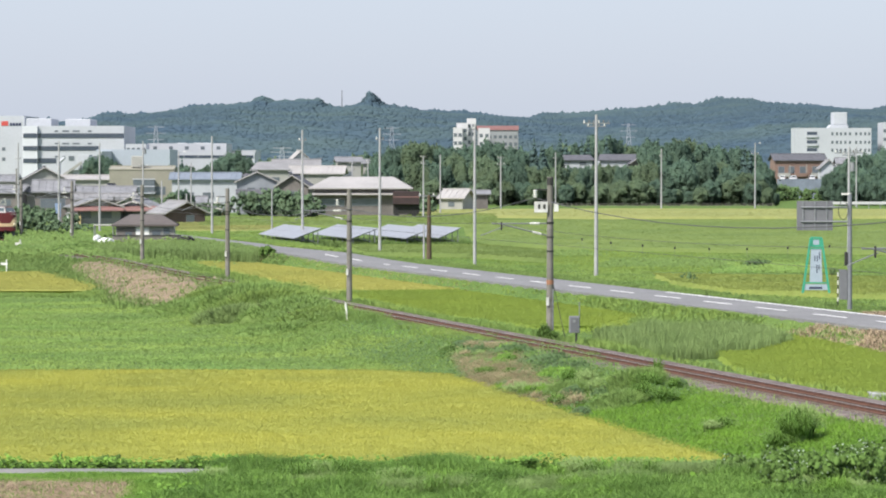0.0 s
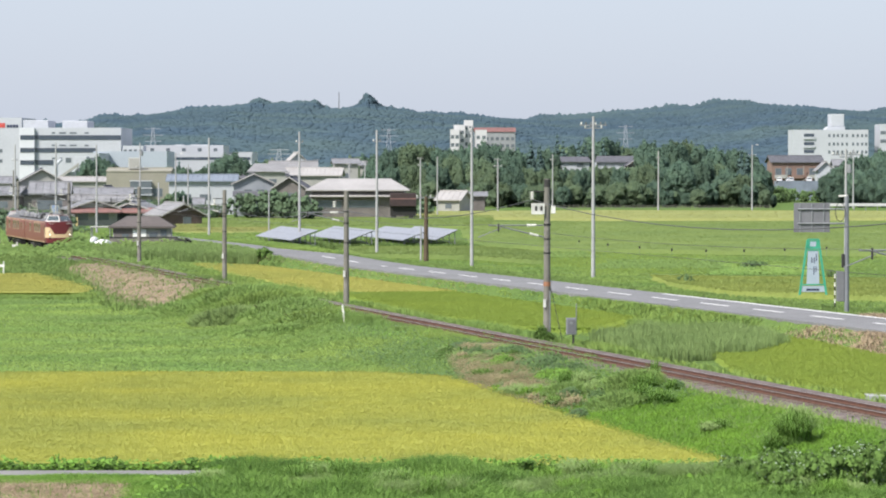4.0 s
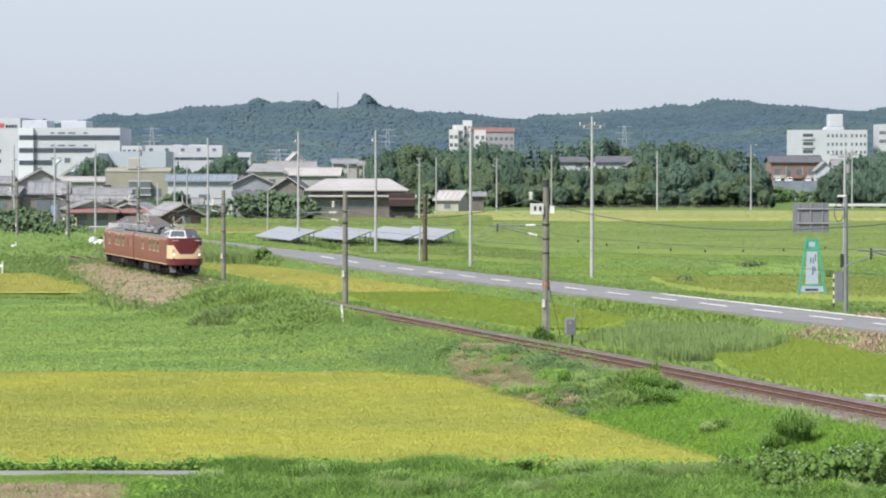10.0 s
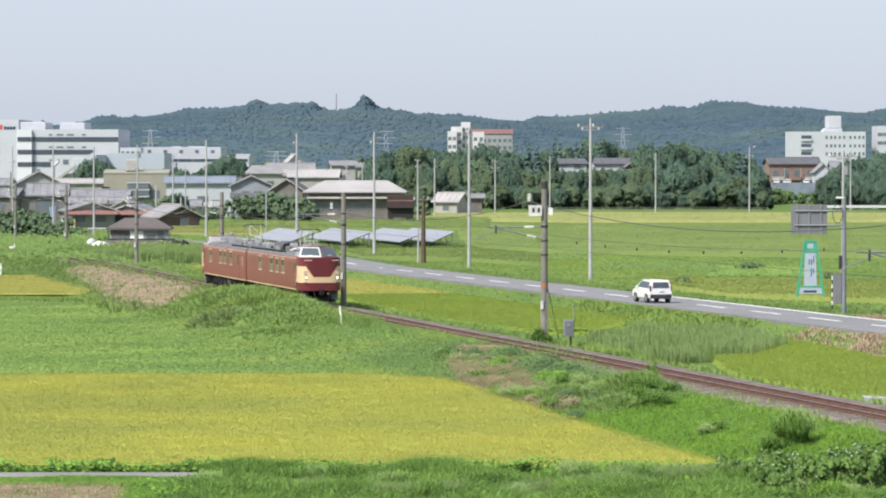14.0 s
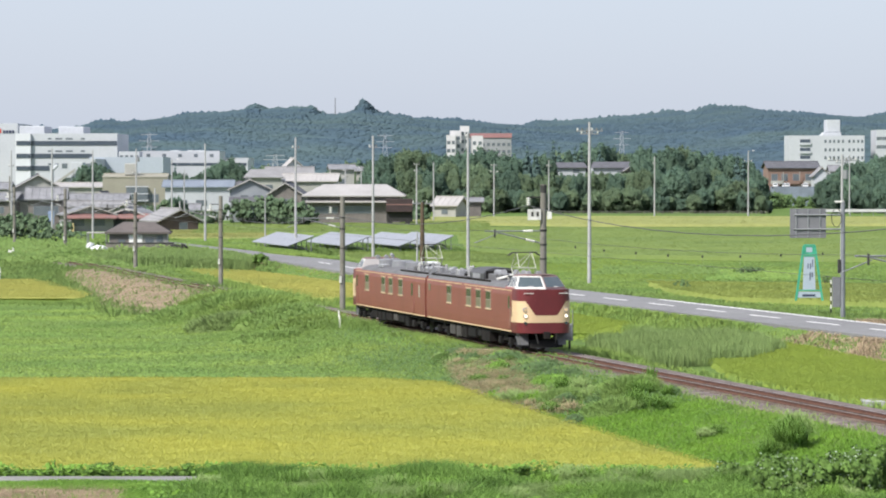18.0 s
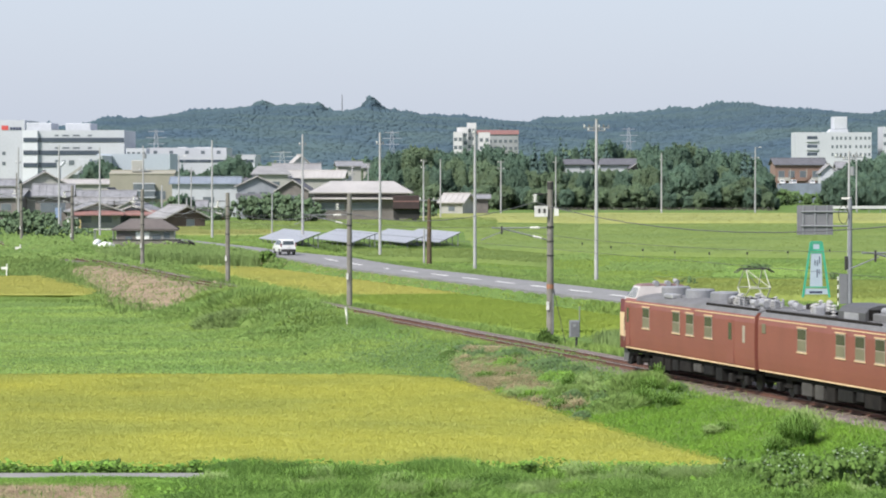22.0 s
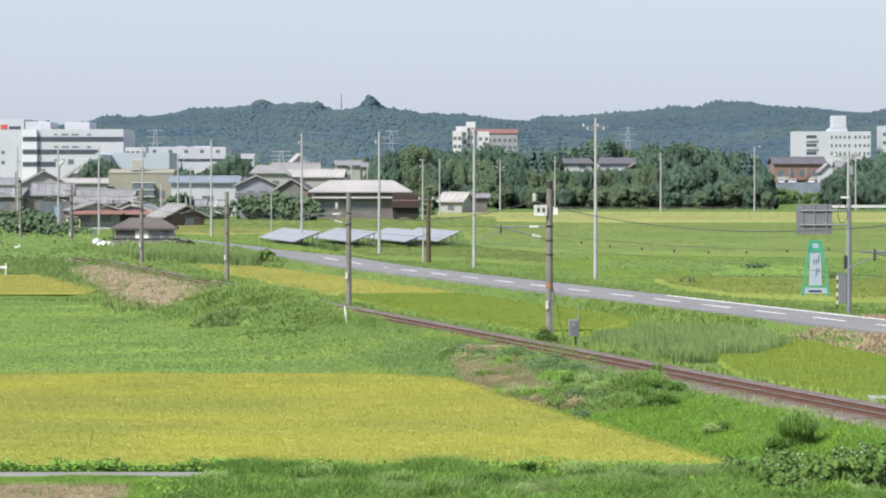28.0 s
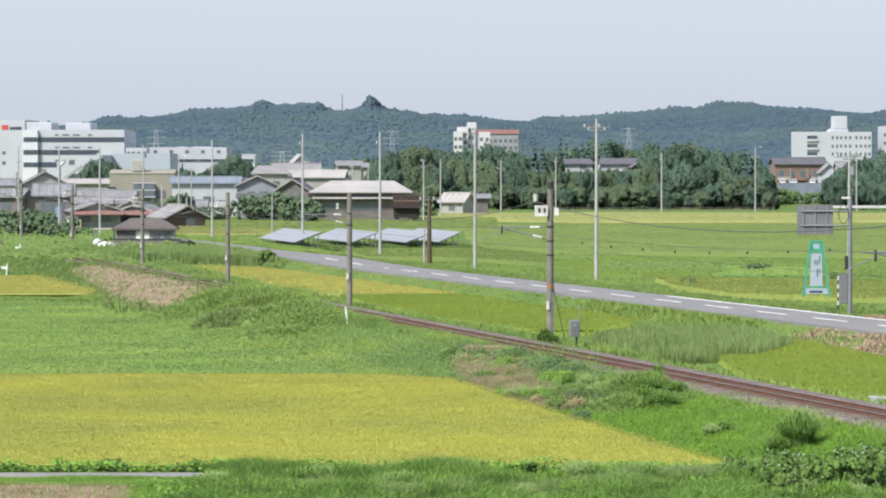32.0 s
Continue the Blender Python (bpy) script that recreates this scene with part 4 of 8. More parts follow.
    for c in root.children:      # a short, narrow, upright body
        if c.name.startswith("wheel"):
            c.location = (c.location.x * 0.88, c.location.y * 0.92, c.location.z)
        else:
            c.matrix_basis = Matrix.Diagonal((0.88, 0.92, 0.99, 1)) @ c.matrix_basis
    return root


van = estate_car(Matrix(), "white estate car driving along the country road", True)


def wire(name, pts_list, r, label, category="wire", sag=0.0, parent=None):
    """One cable through the points, hanging by sag metres between each two."""
    bm = bmesh.new()
    path = []
    for a, b in zip(pts_list, pts_list[1:]):
        a, b = Vector(a), Vector(b)
        for i in range(10):
            f = i / 10
            path.append(a.lerp(b, f) - Vector((0, 0, sag * 4 * f * (1 - f))))
    path.append(Vector(pts_list[-1]))
    n = 4
    rings = []
    for i, p in enumerate(path):
        d = (path[min(i + 1, len(path) - 1)] - path[max(i - 1, 0)]).normalized()
        s = d.cross(Vector((0, 0, 1))).normalized()
        u = s.cross(d)
        rings.append([p + (s * math.cos(k * math.tau / n) + u * math.sin(k * math.tau / n)) * r for k in range(n)])
    loft(bm, rings)
    ob = part(name, bm, WIRE, parent)
    return ob if parent else tagged(ob, label, category)


# ---- catenary masts, all on the far side of the line ----
MAST_Q = 3.25


def mast(s, h, label, boxes=False, arm=True, feeder=True):
    p = track(s, MAST_Q, -0.5)
    root = thing("catenary_mast", Matrix.Translation(p) @ pose(0, 0, 0, 0, 0, math.degrees(math.atan2(TS, TC))), label, "railway mast", "masts along the line")
    h += 0.5
    bm = bmesh.new()
    pole(bm, h, 0.21, 0.165, 16)
    part("shaft", bm, CONCRETE_OLD, root, "weathered round concrete shaft")
    for z in (h * 0.55, h * 0.72, 6.55, 5.75):
        part("steel_band", rodm((0, 0, z - 0.04), (0, 0, z + 0.04), 0.205, n=16), DARKSTEEL, root)
    if arm:   # cantilever: top tube, stay and steady arm, towards the track (-x)
        zt, zl = 6.5, 5.85
        part("top_tube", rodm((-0.2, 0, zt), (-3.3, 0, zt), 0.035, n=8), GALV, root)
        part("stay_tube", rodm((-0.2, 0, zl), (-2.9, 0, zt), 0.035, n=8), GALV, root)
        part("steady_arm", rodm((-2.6, 0, zt - 0.15), (-3.9, 0, zt - 0.65), 0.025, n=6), GALV, root)
        part("registration", rodm((-2.75, 0, zt + 0.1), (-2.75, 0, zt - 0.35), 0.05, n=8), DARKSTEEL, root)
        for a, b in (((-0.6, 0, zt), (-1.15, 0, zt)), ((-0.5, 0, zl + 0.07), (-1.0, 0, zl + 0.19))):
            bm = ribbedm(a, b, 0.04, 0.078, 6, 10)
            part("arm_insulator", bm, PORCELAIN, root, "white ribbed insulator")
    if feeder:
        zf = h - 1.0
        part("feeder_bracket", rodm((-0.1, 0, zf + 0.3), (-0.95, 0, zf + 0.3), 0.04, n=6), DARKSTEEL, root)
        bm = ribbedm((-0.85, 0, zf - 0.15), (-0.85, 0, zf + 0.3), 0.045, 0.12, 4, 10)
        part("feeder_insulator", bm, PORCELAIN, root, "white ribbed insulator")
    if boxes:
        part("number_board", boxm(-0.95, -0.2, -0.24, -0.2, h - 1.95, h - 1.35, 0.01), PORCELAIN, root, "white board with two dark marks")
        part("board_mark", boxm(-0.75, -0.62, -0.245, -0.241, h - 1.75, h - 1.5), DARKSTEEL, root)
        part("board_mark", boxm(-0.45, -0.32, -0.245, -0.241, h - 1.75, h - 1.5), DARKSTEEL, root)
        part("dark_collar", rodm((0, 0, h - 0.45), (0, 0, h - 0.05), 0.185, n=16), DARKSTEEL, root)
        part("side_plate", boxm(0.2, 0.45, -0.1, -0.06, h - 1.9, h - 1.45), PORCELAIN, root)
        part("orange_band", rodm((0, 0, 3.15), (0, 0, 3.4), 0.205, n=16), mat("orange_tape", (0.30, 0.14, 0.08), None, 3, 0.6), root, "orange band round the shaft")
        part("cable_conduit", rodm((0.12, -0.17, -0.3), (0.12, -0.17, 2.9), 0.04, n=6), GALV, root)
        part("stay_wire", rodm((0.15, 0, 3.3), (0.75, -0.4, 0.2), 0.02, n=5), DARKSTEEL, root)
    part("name_plate", boxm(-0.27, -0.12, -0.24, -0.2, 2.0, 2.45), PORCELAIN, root, "small white plate")
    return root


def mast_s(y):
    """Where a mast stands along the line whose distance out is y."""
    return (TY + TS * MAST_Q - y) / TC


MASTS = [(137.2, 8.3), (193.7, 8.55), (246, 7.5), (295, 7.2), (343, 7.2), (396, 7.3), (446, 7.3)]
for i, (y, h) in enumerate(MASTS):
    mast(mast_s(y), h, "tall weathered concrete catenary mast with a white board" if i == 1 else "weathered concrete catenary mast beside the railway track", boxes=i == 1)
ends = [mast_s(y) for y, h in MASTS]
feed = [track(s, MAST_Q - 0.85, h - 1.15) for s, (y, h) in zip(ends, MASTS)]
wire("feeder_wire", [track(ends[0] + 50, MAST_Q - 0.85, 7.3)] + feed, 0.022, "grey feeder cable along the railway masts", sag=0.9)
wire("messenger_wire", [track(ends[0] + 50, 0, 6.05)] + [track(s, 0, 6.05) for s in ends], 0.009, "thin messenger wire over the track", sag=0.35)
wire("contact_wire", [track(ends[0] + 50, 0, 5.12)] + [track(s, 0, 5.12) for s in ends], 0.008, "thin contact wire over the track")
# lineside cabinet and the pale guard stake
cab = thing("lineside_cabinet", Matrix.Translation((6.84, 190.00, -0.55)), "grey lineside cabinet on a post with a thin rod", "cabinet")
part("post", rodm((0.12, 0, -0.2), (0.12, 0, 0.75), 0.06, n=8), DARKSTEEL, cab)
bx = part("cabinet_box", boxm(-0.27, 0.27, -0.18, 0.18, 0.72, 1.62, 0.02), GALV, cab)
part("cabinet_door", boxm(-0.19, 0.2, -0.2, -0.181, 0.80, 1.54, 0.008), mat("grey_cabinet_door", (0.13, 0.135, 0.148), (0.105, 0.11, 0.12), 2, 0.6), bx, "dark grey door")
part("vent_plate", boxm(-0.08, 0.08, -0.215, -0.201, 1.28, 1.42), GALV, bx)
part("thin_rod", rodm((0.28, 0, 0.7), (0.28, 0, 2.4), 0.025, n=6), GALV, cab)
stake = thing("guard_stake", Matrix.Translation(track(93.2, -2.9, -0.4)) @ pose(0, 0, 0, 0, -6, 0), "white leaning marker stake beside the track", "stake")
part("stake_tube", rodm((0, 0, -0.2), (0, 0, 1.16), 0.07, n=10), PORCELAIN, stake)


# ---- utility poles along the road ----
def utility_pole(x, y, z, top, label, r=0.17, arms=(), mat_=None, lamp=False, dish=False):
    h = top - z
    root = thing("utility_pole", Matrix.Translation((x, y, z)), label, "utility pole", "poles along the road")
    bm = bmesh.new()
    pole(bm, h, r, r * 0.62, 12)
    part("shaft", bm, mat_ or CONCRETE, root)
    for dz, w, ang in arms:
        a = part("crossarm", boxm(-w / 2, w / 2, -0.05, 0.05, h - dz - 0.05, h - dz + 0.05, m=pose(0, 0, 0, 0, 0, ang)), GALV, root)
        n = max(2, int(w / 0.36))
        for i in range(n):
            e = -w / 2 + 0.1 + (w - 0.2) * i / (n - 1)
            q = pose(0, 0, 0, 0, 0, ang) @ Vector((e, 0, h - dz))
            bm = ribbedm(q + Vector((0, 0, 0.03)), q + Vector((0, 0, 0.27)), 0.04, 0.075, 2, 7)
            part("pin_insulator", bm, (PORCELAIN, CONCRETE_OLD, GALV)[i % 3], a)
    if lamp:
        part("lamp_arm", rodm((0, 0, h - 0.3), (0.9, 0, h - 0.05), 0.03, n=6), GALV, root)
        part("lamp_head", boxm(0.75, 1.25, -0.12, 0.12, h - 0.1, h + 0.03, 0.03), PORCELAIN, root)
    if dish:
        part("transformer", rodm((0.32, 0, h - 2.2), (0.32, 0, h - 1.4), 0.24, n=12), GALV, root, "grey transformer can")
    return root


TALL = "tall pale concrete utility pole beside the road"
utility_pole(12.71, 301, 0, 13.44, "tall pale concrete pole with insulator crossarm in the fields", 0.175, [(0.75, 2.3, 8), (1.0, 1.6, 8)])
utility_pole(2.61, 333, 0, 12.98, TALL, 0.165, [(0.5, 0.5, 20)])
utility_pole(-7.01, 368, 0, 12.95, TALL, 0.165, [(1.2, 0.9, 10)])
utility_pole(-16.59, 405, 0, 13.12, TALL, 0.165, [(1.2, 0.9, 10)])
utility_pole(-29.29, 440, 0.2, 12.68, TALL, 0.16, [(8.8, 1.2, 10)])
utility_pole(-47.23, 480, 0.3, 12.06, TALL, 0.16)
utility_pole(-54.96, 500, 0.3, 12.42, TALL, 0.16)
utility_pole(-65.58, 540, 0.3, 12.41, TALL, 0.165, [(2.4, 0.9, 10)])
utility_pole(-2.31, 352, -0.2, 3.27, "short white steel post beside the solar field", 0.11)
utility_pole(-1.79, 350, -0.2, 6.16, "brown timber pole beside the solar field", 0.27, [(0.1, 2.0, 5)], BARK)
utility_pole(-3.96, 590, 0.0, 10.53, "slim utility pole by the wood", 0.16, [(0.2, 1.0, 5), (1.3, 0.9, 5)])
utility_pole(-1.23, 640, 0.0, 10.84, "slim utility pole by the wood", 0.15)
utility_pole(10.64, 700, 0.0, 10.64, "slim utility pole by the wood", 0.17, [(0.3, 1.3, 5), (1.6, 1.5, 5)])
utility_pole(22.12, 720, 0.0, 11.49, "slim utility pole by the wood", 0.16, [(1.2, 1.0, 5)])
utility_pole(42.45, 700, 0.0, 12.10, "slim utility pole by the wood", 0.17, [(1.4, 0.7, 5)])
utility_pole(62.78, 720, 0.0, 13.45, "slim utility pole with a street lamp", 0.17, [(2.2, 1.6, 5)], lamp=True)
utility_pole(88.04, 760, 0.0, 12.83, "slim utility pole by the wood", 0.17, [(1.0, 2.4, 5)])
utility_pole(-21.33, 430, 0.0, 6.07, "thin grey post in the rice field", 0.1)
utility_pole(-16.67, 620, 0.0, 9.60, "slim utility pole before the warehouse", 0.15, [(0.3, 1.0, 5), (1.5, 1.0, 5)])
utility_pole(-14.34, 640, 0.0, 9.91, "slim utility pole before the warehouse", 0.15, [(0.2, 0.8, 5)])
utility_pole(-41.31, 560, 0.2, 4.46, "grey utility pole among the houses", 0.16)
utility_pole(-45.60, 600, 0.2, 11.32, "slim utility pole with a street lamp", 0.16, lamp=True)
utility_pole(-44.94, 620, 0.2, 9.40, "slim utility pole among the houses", 0.16, [(0.8, 1.0, 5)])
utility_pole(-45.25, 560, 0.2, 6.52, "grey utility pole among the houses", 0.17)
utility_pole(-51.65, 600, 0.2, 13.04, "slim utility pole with a transformer", 0.17, [(4.2, 1.5, 5)], dish=True)
utility_pole(-68.28, 560, 0.2, 8.49, "dark utility pole beside the old house", 0.17, mat_=CONCRETE_OLD)

# ---- the road sign mast, its back to us, and the utility pole behind ----
sg = thing("road_sign", Matrix.Translation((26.12, 229.00, 0.10)), "grey steel mast holding the back of a road sign", "road sign")
bm = bmesh.new()
pole(bm, 7.22, 0.16, 0.13, 14)
part("mast", bm, mat("blue_grey_mast_paint", (0.18, 0.19, 0.215), (0.15, 0.16, 0.182), 1.5, 0.6, fine=0.1), sg)
for zz in (6.34, 5.41):
    part("sign_arm", rodm((0, 0, zz), (-3.19, 0, zz), 0.055, n=8), GALV, sg)
x0, x1, z0, z1 = -3.44, -1.10, 4.84, 6.75
SIGNBACK = mat("grey_sign_back", (0.165, 0.168, 0.185), (0.135, 0.138, 0.155), 1.0, 0.6, fine=0.1)
pl = part("sign_panel", boxm(x0, x1, 0.06, 0.09, z0, z1, 0.01), SIGNBACK, sg, "grey back of a traffic sign panel")
for f in (0.17, 0.5, 0.83):
    part("panel_rib", boxm(x0 + (x1 - x0) * f - 0.04, x0 + (x1 - x0) * f + 0.04, 0.0, 0.06, z0, z1), GALV, pl)
part("grey_cabinet", boxm(-0.66, -0.16, -0.1, 0.35, 0.35, 2.3, 0.02), SIGNBACK, sg, "grey control cabinet on the mast")
part("mast_box", boxm(-0.34, -0.16, -0.14, 0.14, 2.55, 3.45, 0.02), DARKSTEEL, sg, "dark box on the mast")
bm = bmesh.new()
for k in range(14):
    a0, a1 = k * math.tau / 15, (k + 1) * math.tau / 15
    rod(bm, (-0.45 + 0.32 * math.sin(a0), -0.2, 6.15 + 0.6 * math.cos(a0)), (-0.45 + 0.32 * math.sin(a1), -0.2, 6.15 + 0.6 * math.cos(a1)), 0.025, n=5)
part("cable_loop", bm, DARKSTEEL, sg, "loop of slack cable")
part("cap_plate", boxm(-0.55, 0.05, -0.1, 0.1, 7.15, 7.26), PORCELAIN, sg)
utility_pole(36.40, 320, 0.0, 10.78, "tall concrete utility pole with crossarms behind the road sign", 0.16, [(0.55, 2.6, 4), (0.75, 1.2, 4)], dish=True)
# black and white delineator post by the sign mast
dl = thing("delineator", Matrix.Translation((25.02, 226.00, 0.20)), "black and white striped roadside post", "post")
for i in range(8):
    part("stripe", rodm((0, 0, i * 0.265), (0, 0, (i + 1) * 0.265), 0.04, n=8), PORCELAIN if i % 2 else BLACK, dl)

# ---- tapered green advertising sign in the field ----
AD_GREEN = mat("green_painted_steel", (0.05, 0.34, 0.22), (0.042, 0.29, 0.185), 2, 0.45, fine=0.08)
AD_PALE = mat("pale_sign_face", (0.36, 0.42, 0.5), (0.32, 0.385, 0.46), 2, 0.4, fine=0.04)
INK = mat("dark_sign_ink", (0.03, 0.04, 0.09), None, 2, 0.6, fine=0)
ad = thing("advertising_sign", Matrix.Translation((24.66, 236.00, 0.00)), "green tapered steel sign with a pale panel", "sign")
zt, zb = 4.32, 0.62
wt, wb = 0.36, 0.89
for s in (-1, 1):
    bm = bmesh.new()
    loft(bm, [[(s * wb - 0.07, -0.07, zb), (s * wb + 0.07, -0.07, zb), (s * wb + 0.07, 0.07, zb), (s * wb - 0.07, 0.07, zb)], [(s * wt - 0.07, -0.07, zt), (s * wt + 0.07, -0.07, zt), (s * wt + 0.07, 0.07, zt), (s * wt - 0.07, 0.07, zt)]])
    part("leg", bm, AD_GREEN, ad)
for f, th in ((0.0, 0.12), (0.19, 0.08), (0.815, 0.09)):
    z = zt + (zb - zt) * f
    w = wt + (wb - wt) * f
    part("crossbar", boxm(-w, w, -0.06, 0.06, z - th / 2, z + th / 2), AD_GREEN, ad)
def slab(f0, f1, k0, k1, y0, y1):
    bm = bmesh.new()
    a = [(-(wt + (wb - wt) * f1) * k1, zt + (zb - zt) * f1), ((wt + (wb - wt) * f1) * k1, zt + (zb - zt) * f1), ((wt + (wb - wt) * f0) * k0, zt + (zb - zt) * f0), (-(wt + (wb - wt) * f0) * k0, zt + (zb - zt) * f0)]
    loft(bm, [[(x, y0, z) for x, z in a], [(x, y1, z) for x, z in a]])
    return bm
part("top_panel", slab(0.02, 0.17, 0.85, 0.9, -0.03, 0.03), AD_GREEN, ad)
pn = part("main_panel", slab(0.20, 0.80, 0.74, 0.54, -0.03, 0.03), AD_PALE, ad, "pale blue white panel with dark writing")
pb = part("foot_panel", slab(0.84, 0.945, 0.92, 0.92, -0.03, 0.03), AD_PALE, ad)
part("emblem", boxm(-0.2, 0.2, -0.04, -0.031, zt - 0.46, zt - 0.14), AD_PALE, ad)
for i, (x, l) in enumerate(((0.22, 0.7), (0.20, 0.5), (0.08, 0.55), (0.06, 0.8), (-0.08, 0.5))):
    z = zt - 0.95 - (0.85 if i in (1, 3) else 0.25 if i in (2, 4) else 0)
    part("writing_bar", boxm(x - 0.03, x + 0.03, -0.04, -0.031, z - l * 0.7, z), INK, pn)
part("writing_bar", boxm(-0.45, 0.42, -0.04, -0.031, zb + 0.28, zb + 0.42), INK, pb)


# ---- houses and halls ----
# TILE_GREY, SHEET_GREY and WOODWALL are paler, with distance haze mixed in
TILE_GREY = mat("grey_roof_tiles", (0.225, 0.228, 0.245), (0.17, 0.172, 0.186), 0.8, 0.6, bump=0.4, bscale=5, fine=0.3)
TILE_DARK = mat("dark_roof_tiles", (0.118, 0.12, 0.138), (0.09, 0.092, 0.106), 0.8, 0.85, bump=0.4, bscale=5, fine=0.3, spec=0.15)
TILE_RED = mat("faded_red_roof_sheet", (0.225, 0.115, 0.105), (0.18, 0.105, 0.1), 0.7, 0.7, fine=0.3)
SHEET_PALE = mat("pale_roof_sheet", (0.37, 0.355, 0.35), (0.31, 0.297, 0.292), 0.2, 0.6, fine=0.15)
SHEET_GREY = mat("weathered_grey_sheet", (0.25, 0.248, 0.255), (0.19, 0.188, 0.195), 0.3, 0.6, fine=0.25)
PLASTER = mat("pale_plaster", (0.335, 0.335, 0.32), (0.285, 0.285, 0.27), 0.4, 0.85, fine=0.1)
PLASTER_W = mat("white_plaster", (0.43, 0.45, 0.49), (0.395, 0.415, 0.455), 0.1, 0.8, fine=0.06)
PLASTER_B = mat("beige_plaster", (0.27, 0.26, 0.212), (0.245, 0.235, 0.195), 0.3, 0.85, fine=0.08)
WOODWALL = mat("dark_board_wall", (0.165, 0.15, 0.145), (0.125, 0.113, 0.11), 0.8, 0.85, fine=0.25)
BROWNWALL = mat("brown_siding", (0.212, 0.14, 0.116), (0.182, 0.12, 0.1), 0.5, 0.8, fine=0.1)
GREYWALL = mat("grey_siding", (0.26, 0.28, 0.31), (0.22, 0.24, 0.27), 0.5, 0.8, fine=0.1)
BANDGLASS = mat("dark_strip_glazing", (0.045, 0.06, 0.085), (0.06, 0.075, 0.10), 0.3, 0.15, fine=0, spec=0.7)
REDROOF = mat("red_roof_parapet", (0.33, 0.17, 0.175), (0.29, 0.15, 0.155), 0.2, 0.7)


def house_window(parent, x, y, z, w, h, face=-1, frame_mat=None):
    f = part("window", boxm(x - w / 2 - 0.07, x + w / 2 + 0.07, y - 0.05, y + 0.02, z - 0.07, z + h + 0.07), frame_mat or GALV, parent)
    part("pane", boxm(x - w / 2, x + w / 2, y - 0.07, y - 0.052, z, z + h), FARGLASS, f)
    return f


def house(x, y, z, w, d, wall_h, roof_h, turn, wall, roof, label, along=True, eave=0.6, windows=(), hip=0.0, base=0.0, lean_to=None):
    """A gabled house. along: the ridge runs along x; hip: how far the ridge is drawn in at each end."""
    root = thing("house", Matrix.Translation((x, y, z)) @ pose(0, 0, 0, 0, 0, turn), label, "house", "houses of the village")
    bm = bmesh.new()
    if along:
        pts = [(-d / 2, -1.6), (d / 2, -1.6), (d / 2, wall_h), (0, wall_h + (0 if hip else roof_h * 0.97)), (-d / 2, wall_h)]
        loft(bm, [[(-w / 2, a, b) for a, b in pts], [(w / 2, a, b) for a, b in pts]])
    else:
        pts = [(-w / 2, -1.6), (w / 2, -1.6), (w / 2, wall_h), (0, wall_h + (0 if hip else roof_h * 0.97)), (-w / 2, wall_h)]
        loft(bm, [[(a, -d / 2, b) for a, b in pts], [(a, d / 2, b) for a, b in pts]])
    part("wall", bm, wall, root)
    bm = bmesh.new()
    if along:
        s = roof_h / (d / 2)
        prof = [(-d / 2 - eave, wall_h - s * eave), (0, wall_h + roof_h), (d / 2 + eave, wall_h - s * eave), (d / 2 + eave, wall_h - s * eave + 0.2), (0, wall_h + roof_h + 0.25), (-d / 2 - eave, wall_h - s * eave + 0.2)]
        ends = []
        for sx in (-1, 1):
            ends.append([(sx * (w / 2 + eave - (hip if b > wall_h + roof_h * 0.6 else 0)), a, b) for a, b in prof])
        loft(bm, ends)
    else:
        s = roof_h / (w / 2)
        prof = [(-w / 2 - eave, wall_h - s * eave), (0, wall_h + roof_h), (w / 2 + eave, wall_h - s * eave), (w / 2 + eave, wall_h - s * eave + 0.2), (0, wall_h + roof_h + 0.25), (-w / 2 - eave, wall_h - s * eave + 0.2)]
        ends = []
        for sy in (-1, 1):
            ends.append([(a, sy * (d / 2 + eave - (hip if b > wall_h + roof_h * 0.6 else 0)), b) for a, b in prof])
        loft(bm, ends)
    rf = part("roof", bm, roof, root)
    if not hip:
        if along:
            part("ridge", boxm(-w / 2 - eave, w / 2 + eave, -0.16, 0.16, wall_h + roof_h + 0.15, wall_h + roof_h + 0.42, 0.04), roof, rf)
        else:
            part("ridge", boxm(-0.16, 0.16, -d / 2 - eave, d / 2 + eave, wall_h + roof_h + 0.15, wall_h + roof_h + 0.42, 0.04), roof, rf)
    if roof is not wall and not hip:
        if along:      # seams of the near slope
            bm = bmesh.new()
            n = max(4, int(w / 0.85))
            for i in range(n + 1):
                xx = (-w / 2 - eave) + (w + 2 * eave) * i / n
                rod(bm, (xx, -d / 2 - eave, wall_h - s * eave + 0.22), (xx, -0.1, wall_h + roof_h + 0.26), 0.05, n=4)
            tagged(part("roof_seams", bm, roof, rf), kind="stuff")
        else:          # boards along the gable edges
            for sx in (-1, 1):
                bm = bmesh.new()
                a, b = Vector((sx * (w / 2 + eave), -d / 2 - eave - 0.05, wall_h - s * eave)), Vector((0, -d / 2 - eave - 0.05, wall_h + roof_h))
                loft(bm, [[a + Vector((0, o, e)) for o, e in ((0, 0.02), (0.05, 0.02), (0.05, 0.24), (0, 0.24))], [b + Vector((0, o, e)) for o, e in ((0, 0.02), (0.05, 0.02), (0.05, 0.24), (0, 0.24))]])
                part("gable_board", bm, SHEET_PALE, rf)
    for wx, wz, ww, wh in windows:
        house_window(root, wx, -d / 2, wz, ww, wh)
